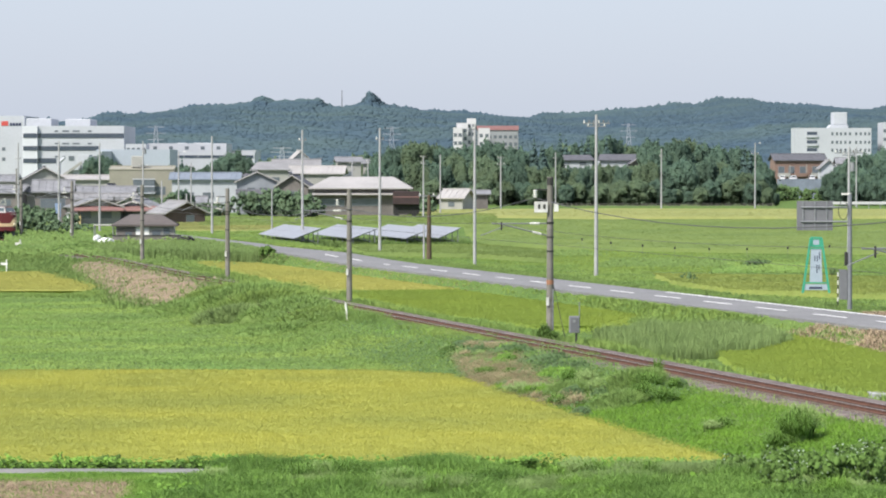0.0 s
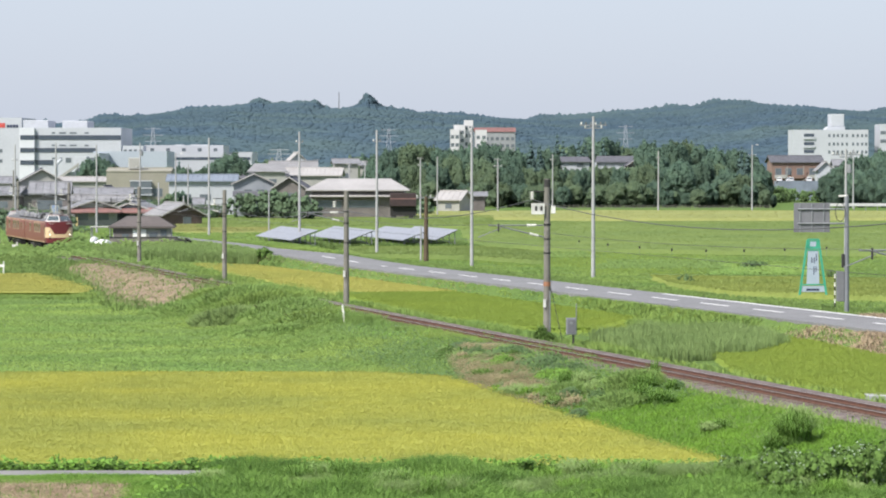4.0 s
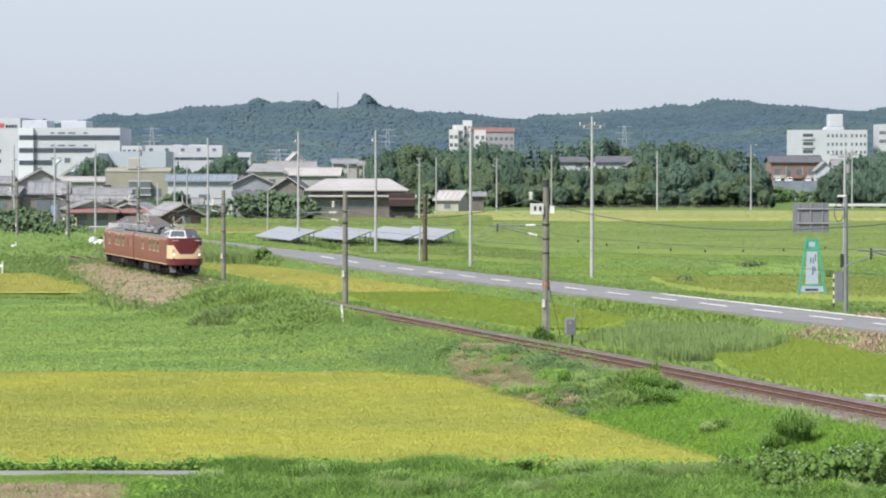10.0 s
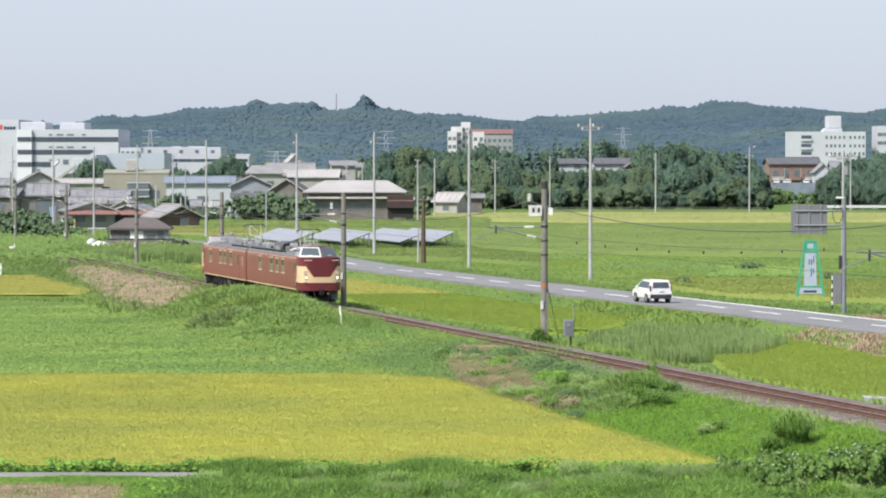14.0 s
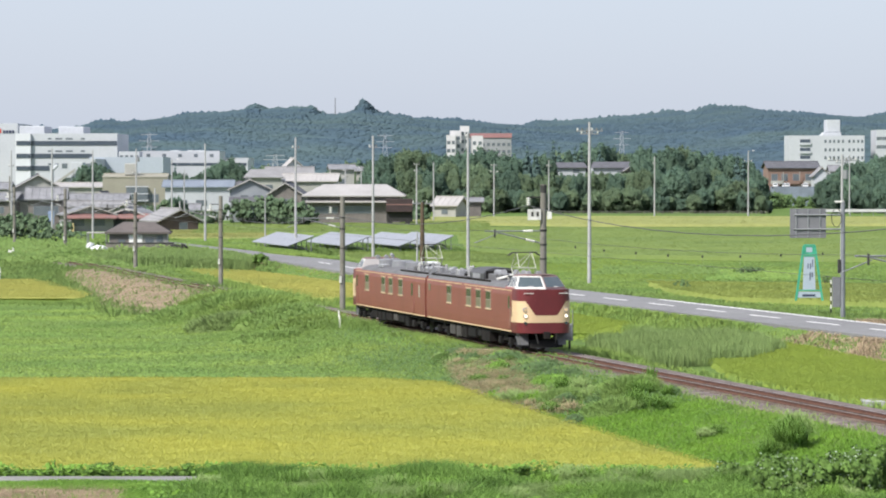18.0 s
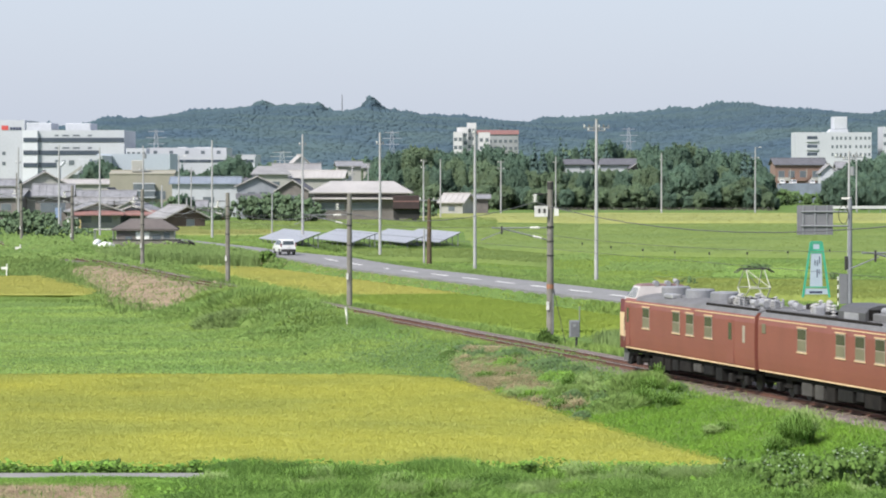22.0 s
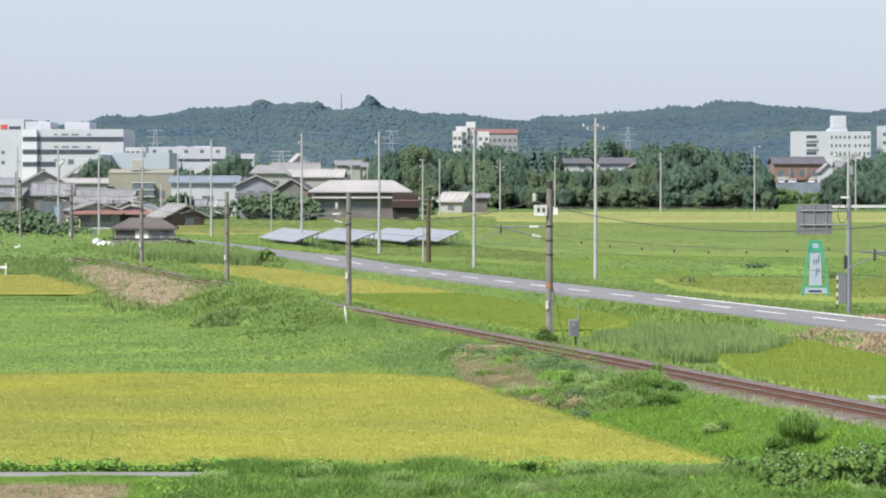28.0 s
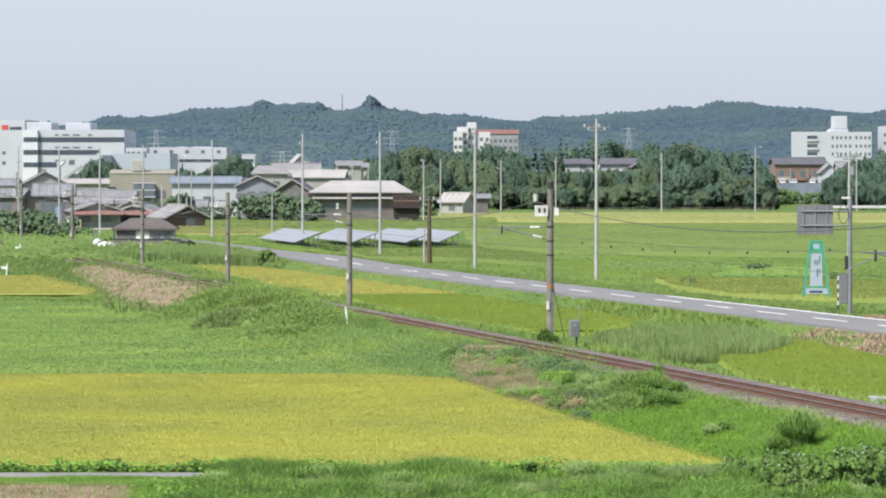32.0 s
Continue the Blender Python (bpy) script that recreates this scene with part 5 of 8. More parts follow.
    if lean_to:
        dep, zl, zh, m2 = lean_to
        bm = bmesh.new()
        loft(bm, [[(sx * (w / 2 + 0.3), -d / 2 + 0.05, zh), (sx * (w / 2 + 0.3), -d / 2 - dep, zl), (sx * (w / 2 + 0.3), -d / 2 - dep, zl + 0.15), (sx * (w / 2 + 0.3), -d / 2 + 0.05, zh + 0.15)] for sx in (-1, 1)])
        part("lower_roof", bm, m2, root)
    return root


# the village between the line and the factories
house(-66.10, 579.5, 1.20, 8.00, 9, 5.12, 2.17, 8, PLASTER, TILE_DARK, "old two-storey house with a dark tiled gable roof", False, 0.6, ((-2.40, 3.07, 1.40, 1.00), (2.00, 3.07, 1.40, 1.00),), 0, lean_to=(1.8, 3.3, 4.3, TILE_GREY))
house(-62.20, 558.5, 1.20, 5.55, 7, 3.72, 1.45, 4, WOODWALL, TILE_GREY, "old timber house with a grey tiled roof", True, 0.6, ((-0.83, 1.12, 2.20, 1.40), (1.11, 1.12, 1.60, 1.40),), 0, lean_to=None)
house(-62.52, 644.5, 0.01, 10.68, 9, 3.68, 1.14, 2, PLASTER, TILE_GREY, "long house with a grey tiled roof", True, 0.6, ((-3.20, 1.84, 1.50, 1.00), (0.00, 1.84, 1.50, 1.00), (3.20, 1.84, 1.50, 1.00),), 0, lean_to=None)
house(-58.37, 603.5, -0.30, 9.84, 7, 3.40, 0.75, 2, WOODWALL, SHEET_GREY, "low house with a weathered grey sheet roof", True, 0.6, ((-2.46, 1.36, 1.50, 1.00), (1.48, 1.36, 1.50, 1.00),), 0, lean_to=None)
house(-55.28, 552.0, -0.14, 7.22, 8, 2.67, 1.17, 14, PLASTER, TILE_GREY, "house with a grey gable and a faded red lower roof", False, 0.6, ((-1.80, 0.93, 1.60, 1.20), (1.44, 0.93, 1.60, 1.20),), 0, lean_to=(1.6, 2.0, 2.7, TILE_RED))
house(-48.18, 556.0, -0.30, 7.10, 8, 2.33, 1.27, -10, GREYWALL, TILE_GREY, "house with a wide grey gable roof", False, 0.6, ((-1.07, 0.93, 1.60, 1.20), (1.78, 0.82, 1.60, 1.20),), 0, lean_to=(1.6, 2.1, 2.8, TILE_RED))
outb = house(-32.35, 379.0, 0.72, 6.2, 5, 2.0, 0.85, 3, PLASTER, mat("brown_sheet_roof", (0.112, 0.095, 0.09), (0.088, 0.076, 0.072), 0.4, 0.7, fine=0.25), "low grey outbuilding with a hipped brown roof", True, 0.45, ((1.2, 0.85, 0.85, 0.5), (2.3, 1.05, 0.6, 0.6)), 1.9, lean_to=None)
part("dark_boarding", boxm(-3.0, -1.05, -2.56, -2.502, 0.1, 1.85), WOODWALL, outb, "dark weathered boarding on the front")
part("sliding_door", boxm(-0.95, 0.45, -2.58, -2.502, 0.1, 1.75, 0.02), WHITE, outb, "pale sliding door")
part("small_window", boxm(-2.1, -1.4, -2.60, -2.561, 0.75, 1.25), FARGLASS, outb)
house(-41.52, 544.0, -0.30, 6.06, 8, 2.06, 1.49, 24, mat("dark_brown_boards", (0.085, 0.062, 0.056), (0.065, 0.05, 0.046), 0.8, 0.85, fine=0.25), SHEET_GREY, "weathered barn with a grey sheet roof", False, 0.6, ((0.61, 0.62, 1.20, 1.00),), 0, lean_to=None)
shop = house(-62.50, 727.0, 1.20, 13.16, 14, 6.71, 0.50, 2, PLASTER_B, PLASTER_B, "beige flat-roofed workshop behind the houses", True, 0.1, ((2.30, 1.68, 5.00, 1.60),), 0, lean_to=None)
part("glazed_bay", boxm(-1.7, 2.7, -7.9, -7.02, 1.9, 4.8, 0.05), FARGLASS, shop, "dark glazed bay with pale rails")
for zz in (1.9, 3.3, 4.75):
    part("bay_rail", boxm(-1.8, 2.8, -8.0, -7.901, zz, zz + 0.22), PLASTER_W, shop)
part("roof_tank", boxm(-2.2, 0.2, -5, -2, 7.2, 9.6, 0.15), PLASTER, shop, "grey tank house on the roof")
house(-46.15, 676.0, 1.20, 12.52, 12, 5.00, 1.00, 2, PLASTER_W, mat("blue_grey_roof", (0.20, 0.23, 0.28), (0.165, 0.195, 0.24), 0.3, 0.5), "white hall with a blue-grey panelled roof", True, 0.6, ((-3.13, 1.50, 2.00, 1.00), (0.63, 1.50, 2.00, 1.00),), 0, lean_to=None)
house(-35.31, 655.0, 1.20, 7.33, 10, 4.69, 1.68, 4, GREYWALL, TILE_DARK, "dark gabled house behind the hedge", False, 0.6, ((-1.10, 2.58, 1.30, 1.00), (1.10, 2.58, 1.30, 1.00),), 0, lean_to=(2.0, 2.3, 3.2, TILE_DARK))
house(-27.92, 650.0, 1.20, 5.82, 10, 3.89, 1.87, -4, WOODWALL, TILE_DARK, "dark timber house with a steep tiled gable", False, 0.6, ((0.00, 1.95, 1.60, 1.00),), 0, lean_to=None)
house(-38.24, 765.0, 1.20, 7.56, 10, 6.73, 1.45, 3, PLASTER, SHEET_GREY, "house with a pale hipped roof", True, 0.6, ((-1.51, 4.04, 1.50, 1.00), (1.13, 4.04, 1.50, 1.00),), 1.5, lean_to=None)
house(-33.94, 795.0, 1.20, 9.92, 10, 6.92, 1.78, 3, PLASTER, SHEET_GREY, "house with a pale grey roof", True, 0.6, ((-1.98, 4.15, 1.50, 1.00), (1.49, 4.15, 1.50, 1.00),), 0, lean_to=None)
house(-28.40, 774.5, 1.20, 11.61, 9, 5.85, 1.35, -3, PLASTER, SHEET_PALE, "long house with a pale sheet roof", True, 0.6, ((-2.32, 2.92, 1.50, 1.00), (1.74, 2.92, 1.50, 1.00),), 0, lean_to=None)
house(-36.19, 863.5, 1.20, 3.62, 7, 9.27, 1.70, 10, PLASTER_W, SHEET_PALE, "white house with a pale gable", False, 0.6, ((0.00, 6.49, 1.20, 1.00),), 0, lean_to=None)
house(-23.87, 854.0, 1.20, 5.60, 8, 8.44, 0.86, 5, PLASTER, TILE_GREY, "grey roofed house among trees", True, 0.6, ((0.00, 5.06, 1.50, 1.00),), 0, lean_to=None)
house(-18.37, 884.0, 1.20, 4.43, 8, 8.02, 0.77, -5, PLASTER, TILE_GREY, "grey roofed house among trees", True, 0.6, ((0.00, 4.81, 1.50, 1.00),), 0, lean_to=None)
house(-14.93, 618.0, 1.20, 16.06, 16, 3.84, 1.65, 0, WOODWALL, SHEET_PALE, "long warehouse with a pale hipped sheet roof and open front", True, 1.0, ((-4.82, 0.77, 4.00, 1.20), (0.80, 0.77, 5.00, 1.20),), 3.5, lean_to=(1.2, 2.6, 2.9, SHEET_PALE))
house(1.93, 693.5, -0.30, 4.54, 7, 2.87, 1.38, -18, PLASTER, SHEET_PALE, "small shed with a pale sloping roof", True, 0.6, ((0.00, 1.15, 1.20, 0.90),), 0, lean_to=None)
house(6.33, 703.0, -0.30, 3.50, 6, 3.44, 0.50, 0, WOODWALL, TILE_GREY, "dark shed with a grey roof", True, 0.6, (), 0, lean_to=None)
house(32.9, 905.0, 1.90, 8.0, 9, 8.2, 1.1, 2, PLASTER_W, TILE_DARK, "white-walled house with a dark roof half hidden in the wood", True, 0.6, ((1.6, 6.9, 1.6, 0.8),), 0.8, lean_to=None)
house(44.6, 912.0, 1.80, 11.0, 9, 8.3, 1.3, 2, PLASTER_W, TILE_DARK, "long dark roofed house half hidden in the wood", True, 0.6, ((3.2, 6.9, 2.0, 0.8),), 1.0, lean_to=None)
house(49.2, 904.0, 2.0, 4.6, 9, 7.4, 1.5, 2, WOODWALL, TILE_DARK, "dark gabled wing of the house in the wood", False, 0.6, ((0.3, 4.6, 1.6, 1.0),), 0, lean_to=None)
flats = house(97.69, 985.0, 1.20, 14.01, 10, 8.92, 1.54, 3, BROWNWALL, TILE_DARK, "brown two-storey apartment house", True, 0.6, ((-5.25, 5.35, 1.60, 1.80), (-2.45, 5.35, 1.60, 1.80), (0.70, 5.35, 1.60, 1.80), (4.20, 5.35, 1.60, 1.80), (-5.25, 1.34, 1.60, 1.80), (-2.45, 1.34, 1.60, 1.80), (0.70, 1.34, 1.60, 1.80), (4.20, 1.34, 1.60, 1.80),), 0, lean_to=None)
for x in (-4.6, 0.0, 4.6):
    for z in (0.6, 4.4):
        bal = part("balcony", boxm(x - 1.7, x + 1.7, -6.1, -5.02, z, z + 0.95), PLASTER if x else BROWNWALL, flats, "balcony parapet")
        part("balcony_post", boxm(x + 1.55, x + 1.7, -6.1, -5.95, z + 0.951, z + 3.4), PLASTER, bal)
gable = house(103.76, 964.0, 1.20, 4.33, 8, 6.91, 1.96, 0, PLASTER_W, SHEET_GREY, "brick house with a white gable front", False, 0.6, ((-0.65, 3.46, 1.00, 1.40), (0.87, 3.46, 1.00, 1.40),), 0, lean_to=None)
part("brick_front", boxm(-2.3, 2.3, -4.08, -4.0, -0.3, 3.4), mat("red_brick", (0.36, 0.17, 0.12), (0.30, 0.14, 0.10), 1, 0.9), gable, "red brick lower front")
for x in (-1.1, 1.1):
    house_window(gable, x, -4.09, 1.0, 1.2, 1.4)
house(110.08, 989.0, 1.20, 2.27, 8, 7.97, 1.39, 0, PLASTER_W, TILE_GREY, "white house behind the brick one", True, 0.6, (), 0, lean_to=None)
house(-76.37, 604.5, 1.07, 5.52, 9, 5.10, 0.84, 0, PLASTER, TILE_GREY, "old house with a grey tiled roof", True, 0.6, ((-0.83, 2.55, 1.50, 1.00), (1.10, 2.55, 1.50, 1.00),), 0, lean_to=None)
house(-71.36, 574.0, 1.03, 5.73, 8, 3.49, 0.96, -6, WOODWALL, TILE_GREY, "old timber house with a grey tiled roof", True, 0.6, ((0.57, 1.40, 1.60, 1.00),), 0, lean_to=None)
annex = thing("factory_annex", Matrix.Translation((bearing(135, 930), 930, 0)), "white factory annex with ducts and an outside stair", "building", "large buildings")
part("wall", boxm(-5.0, 5.0, 0, 10, -1, rise(303, 930)), PLASTER_W, annex)
part("upper_room", boxm(-0.7, 2.4, 0.5, 8, rise(303, 930) + 0.002, rise(276, 930), 0.1), PLASTER_W, annex)
part("side_room", boxm(2.5, 4.8, 2, 8, rise(303, 930) + 0.002, rise(290, 930), 0.1), PLASTER_W, annex)
bm = bmesh.new()
loft(bm, [[(-4.9, yy, rise(318, 930)), (0.4, yy, rise(292, 930)), (0.4, yy, rise(287, 930)), (-4.9, yy, rise(312, 930))] for yy in (-1.2, -0.1)])
part("stair_flight", bm, PLASTER, annex, "sloping outside stair")
for xx in (-4.6, -2.0, 0.2):
    part("stair_post", rodm((xx, -0.7, -0.5), (xx, -0.7, rise(318, 930) + (xx + 4.9) * 0.7), 0.1, n=6), GALV, annex)
bm = bmesh.new()
rod(bm, (-5.6, 0.5, -0.5), (-5.6, 0.5, rise(288, 930)), 0.42, n=12)
rod(bm, (-5.6, 0.5, rise(290, 930)), (-4.2, 0.5, rise(281, 930)), 0.42, n=12)
part("duct", bm, PLASTER_W, annex, "fat white ventilation duct")
house(-81.98, 805.0, 1.20, 11.60, 10, 4.34, 0.78, 0, PLASTER, SHEET_PALE, "long house with a pale roof", True, 0.6, ((-1.74, 2.17, 2.00, 1.00),), 0, lean_to=None)
# more roofs packed between the houses
PACK = random.Random(31)
for px, py, y, w, kind in ((20, 352, 590, 5, 0), (96, 362, 575, 4, 1), (128, 345, 630, 6, 0), (188, 330, 690, 7, 2), (232, 352, 600, 5, 1), (300, 372, 560, 4, 2), (332, 352, 640, 5, 0), (12, 330, 660, 7, 0), (70, 318, 760, 6, 2), (345, 330, 720, 6, 0), (418, 322, 720, 6, 1), (500, 318, 800, 7, 2), (545, 312, 850, 7, 0), (470, 306, 880, 8, 2), (562, 300, 900, 6, 2), (440, 300, 930, 9, 2)):
    zt = 9.3 - (py - 291) * y / 6250
    rh = w * 0.22
    house((px - 784) / 6250 * y, y, 0.0, w, 7, max(1.6, zt - rh), rh, PACK.uniform(-12, 12), (WOODWALL, PLASTER, GREYWALL)[kind], (TILE_DARK, TILE_GREY, SHEET_PALE)[(kind + 1) % 3], ("dark timber house packed among others", "pale plastered house with a dark roof", "grey house with a pale roof")[kind], PACK.random() < 0.5, 0.5, ((-w * 0.2, max(0.8, zt - rh - 2.2), 1.0, 0.9), (w * 0.22, max(0.8, zt - rh - 2.2), 1.0, 0.9)))


def aerial(px, py, y, h):
    """A television aerial on a roof."""
    z = 9.3 - (py - 291) * y / 6250
    root = thing("roof_aerial", Matrix.Translation(((px - 784) / 6250 * y, y, z)), "thin grey television aerial on a roof", "aerial", "roof aerials")
    part("mast", rodm((0, 0, -2.5), (0, 0, h), 0.04, n=5), GALV, root)
    bm = bmesh.new()
    for k in range(5):
        rod(bm, (-0.5 + 0.25 * k, -0.35, h - 0.15), (-0.5 + 0.25 * k, 0.35, h - 0.15), 0.025, n=4)
    rod(bm, (-0.7, 0, h - 0.15), (0.7, 0, h - 0.15), 0.03, n=4)
    part("aerial", bm, GALV, root)


for px, py, y in ((62, 334, 579), (140, 350, 603), (205, 356, 552), (262, 358, 556), (440, 318, 655), (505, 318, 650), (330, 322, 676), (560, 292, 854)):
    aerial(px, py, y, 1.6)


# ---- large buildings farther off ----
def block(name, x0, x1, y, d, z0, z1, wall, label, floors=(), cols=0, band=False, win_w=1.6, win_h=1.4, parapet=0.5, turn=0.0):
    """A flat-roofed building; floors are the window sill heights on its front."""
    cx = (x0 + x1) / 2
    w = x1 - x0
    root = thing(name, Matrix.Translation((cx, y + d / 2, z0)) @ pose(0, 0, 0, 0, 0, turn), label, "building", "large buildings")
    h = z1 - z0
    part("wall", boxm(-w / 2, w / 2, -d / 2, d / 2, -1, h), wall, root)
    bm = bmesh.new()
    for a in ((-w / 2, w / 2, -d / 2, -d / 2 + 0.4), (-w / 2, w / 2, d / 2 - 0.4, d / 2), (-w / 2, -w / 2 + 0.4, -d / 2 + 0.4, d / 2 - 0.4), (w / 2 - 0.4, w / 2, -d / 2 + 0.4, d / 2 - 0.4)):
        box(bm, *a, h + 0.002, h + parapet)
    part("parapet", bm, wall, root)
    for z in floors:
        if band:
            b = part("window_band", boxm(-w / 2 + 0.6, w / 2 - 0.4, -d / 2 - 0.12, -d / 2 - 0.002, z, z + win_h), BANDGLASS, root)
            n = int(w / 4)
            for i in range(1, n):
                part("mullion", boxm(-w / 2 + w * i / n - 0.06, -w / 2 + w * i / n + 0.06, -d / 2 - 0.16, -d / 2 - 0.121, z, z + win_h), wall, b)
        else:
            for i in range(cols):
                house_window(root, -w / 2 + w * (i + 0.5) / cols, -d / 2 - 0.002, z, win_w, win_h, frame_mat=wall)
    return root


# white factory office with dark strip windows
Y = 1100.0
f1 = block("factory_office", -131.91, -100.58, Y, 40, 0, 20.44, PLASTER_W, "white factory office with dark window bands")
h1 = 20.44
for z, a, b, t in ((17.18, -0.98, 1.0, 1.4), (13.22, -0.98, 0.50, 1.4), (9.35, -0.98, -0.35, 1.5)):
    w = 31.33 / 2
    bnd = part("window_band", boxm(a * w, b * w, -20.15, -20.002, z, z + t), BANDGLASS, f1, "dark strip of windows")
for z in (19.03, 15.16, 11.11):
    for xx, ww in ((97, 6), (110, 12), (128, 12), (154, 7)):
        if z < 11.82 and xx > 115:
            continue
        house_window(f1, (0.18) * (xx - 130 + ww / 2), -20.002, z, 0.18 * ww, 0.5, frame_mat=PLASTER_W)
for a, b, t in ((44, 88, 215), (112, 156, 216)):
    part("plant_room", boxm(0.18 * (a - 130), 0.18 * (b - 130), -14, 6, h1, h1 + 0.18 * (231 - t), 0.2), PLASTER_W, f1)
# the office's sunlit left side, put into a brighter wall colour
part("end_wing", boxm(-15.9, -11.2, -21.2, -20.16, -1, 20.9), mat("sunlit_factory_wall", (0.57, 0.59, 0.63), (0.53, 0.55, 0.59), 0.1, 0.8, fine=0.05), f1, "white end wing coloured brighter as the sunlit side")
for zz in (17.18, 13.22, 9.35):
    part("wing_band", boxm(-15.6, -11.2, -21.32, -21.202, zz, zz + 1.4), BANDGLASS, f1, "dark strip of windows")
f2 = block("factory_hall", -150.15, -135.15, 1130.0, 40, 0, 23.64, PLASTER_W, "white factory hall with a red mark and dark letters", parapet=0.8)
E_RED = mat("red_mark_paint", (0.55, 0.08, 0.07), None, 2, 0.6)
part("red_mark", boxm(0.09, 2.26, -20.12, -20.002, 21.29, 22.73), E_RED, f2, "red painted mark")
for i in range(4):
    part("letter_bar", boxm(2.80 + i * 0.95, 2.80 + i * 0.95 + 0.75, -20.12, -20.002, 21.29, 22.19), INK, f2)
house_window(f2, 0.81, -20.002, 13.33, 1.0, 1.0)
house_window(f2, 0.81, -20.002, 10.08, 1.0, 1.0)
block("factory_hall", -109.16, -98.66, 1010.0, 30, 0, 12.26, PLASTER_W, "low white flat-roofed factory hall", (9.99,), 3)
block("factory_hall", -103.25, -81.62, 1040.0, 30, 0, 12.84, mat("pale_blue_sheet", (0.36, 0.405, 0.46), (0.335, 0.38, 0.435), 0.1, 0.7, fine=0.04), "pale blue sheet-clad factory hall")
block("factory_hall", -99.15, -92.87, 1090.0, 12, 0, 14.76, PLASTER_W, "white plant house on the factory", (13.19,), 4, win_w=1.0, win_h=0.9)
fh = block("factory_hall", -95.07, -69.98, 1120.0, 30, 0, 15.09, PLASTER_W, "long white factory hall with roof vents", (13.65,), 5, win_w=1.2, win_h=1.0)
for xx in (318, 347, 362):
    part("roof_vent", boxm(0.18 * (xx - 330) - 1.6, 0.18 * (xx - 330) + 1.6, -8, -2, 14.91, 15.80, 0.3), PLASTER_W, fh)
block("factory_hall", -84.76, -58.84, 1080.0, 30, 0, 12.12, PLASTER_W, "white factory hall with a dark window band", (10.91,), 0, True, win_h=0.8)
block("factory_hall", -72.22, -62.28, 1150.0, 30, 0, 13.04, PLASTER_W, "plain white factory hall behind others")

APT_WALL = mat("white_stair_tower_paint", (0.53, 0.525, 0.55), (0.48, 0.478, 0.5), 0.1, 0.8, fine=0.05)
# apartment slab with a red parapet and stepped stair towers
Y = 1500.0
ap = block("apartment_block", 12.8, 30.2, Y, 14, 0, 22.81, mat("pale_grey_plaster", (0.27, 0.285, 0.30), None, 0.05, 0.8), "grey apartment block with a red parapet", [22.81 - 3.0 * k for k in range(1, 5)], 8, win_w=1.3, win_h=1.3)
part("red_parapet", boxm(-8.9, 8.9, -7.4, 7.4, 22.81 + 0.55, 25.2), REDROOF, ap, "red roof band")
for a, b, t, yy in ((820, 836, 216, -3), (840, 860, 233, -6), (802, 822, 224, -5), (796, 812, 232, -8)):
    block("apartment_block", -188.46 + 0.24 * a, -188.46 + 0.24 * b, 1490.0 + yy, 8, 0, 79.46 - 0.24 * t, APT_WALL, "pale stair tower of the apartment block", [79.46 - 0.24 * t - 3.4 * k for k in range(1, 4)], 2, win_w=1.4, win_h=1.5)

# white institute with a stepped tower
Y = 1500.0
inst = block("institute", 147.96, 180.12, Y, 20, 0, 23.77, PLASTER_W, "white four-storey institute with a roof tower")
cx = 164.04
for row in (245, 260, 274):
    z = 79.93 - 0.24 * row
    for xx in (1472, 1480, 1487, 1495, 1503, 1514, 1522, 1530, 1537):
        house_window(inst, -189.72 + 0.24 * xx - cx, -10.002, z, 0.9, 1.3, frame_mat=PLASTER_W)
    bl = part("balcony", boxm(-11.52, -6.72, -10.6, -10.002, z - 0.9, z + 0.1), PLASTER_W, inst)
    part("balcony_door", boxm(-11.28, -6.96, -10.12, -10.003, z + 0.15, z + 1.5), BANDGLASS, bl)
bm = bmesh.new()
loft(bm, [[(sx * 3.84 + 2.88, yy, 23.77) for sx, yy in ((-1.3, -6), (1, -6), (1, 6), (-1.3, 6))], [(sx * 3.60 + 2.88, yy, 25.69) for sx, yy in ((-0.9, -6), (1, -6), (1, 6), (-0.9, 6))]])
part("tower_base", bm, PLASTER_W, inst)
part("tower", boxm(0.48, 6.24, -6, 6, 25.69, 30.97, 0.2), PLASTER_W, inst)
block("institute", 185.16, 203.88, Y, 20, 0, 26.17, PLASTER_W, "white wing of the institute", [79.93 - 0.24 * r for r in (240, 255)], 8, win_w=2.2)
block("long_wall", 89.11, 103.40, 940.0, 14, 0, 4.53, mat("blue_grey_wall", (0.19, 0.225, 0.285), None, 0.3, 0.8), "blue-grey retaining wall below the houses")
pw = thing("guard_rail", Matrix(), "low white guard rail along the far lane", "guard rail")
part("beam", boxm(76.10, 95.14, 700, 700.12, 1.12, 1.68, 0.03), mat("dull_white_rail", (0.52, 0.53, 0.54), (0.45, 0.46, 0.47), 0.5, 0.6), pw)
for i in range(9):
    part("post", rodm((76.10 + 0.6 + i * 2.3, 700.2, -0.6), (76.10 + 0.6 + i * 2.3, 700.2, 1.68), 0.08, n=6), GALV, pw)

# far guard fence along the wood's edge
fence = thing("guard_fence", Matrix.Translation((0, 765, 0)), "thin grey fence along the far lane", "fence")
for i in range(46):
    xx = 24.5 + (i + 0.5) / 46 * 46.5
    part("post", rodm((xx, 0, -0.5), (xx, 0, 0.62), 0.05, n=5), CONCRETE_OLD, fence)
for z in (0.1, 0.45):
    part("rail", boxm(24.5, 71.0, -0.03, 0.03, z, z + 0.07), CONCRETE_OLD, fence)

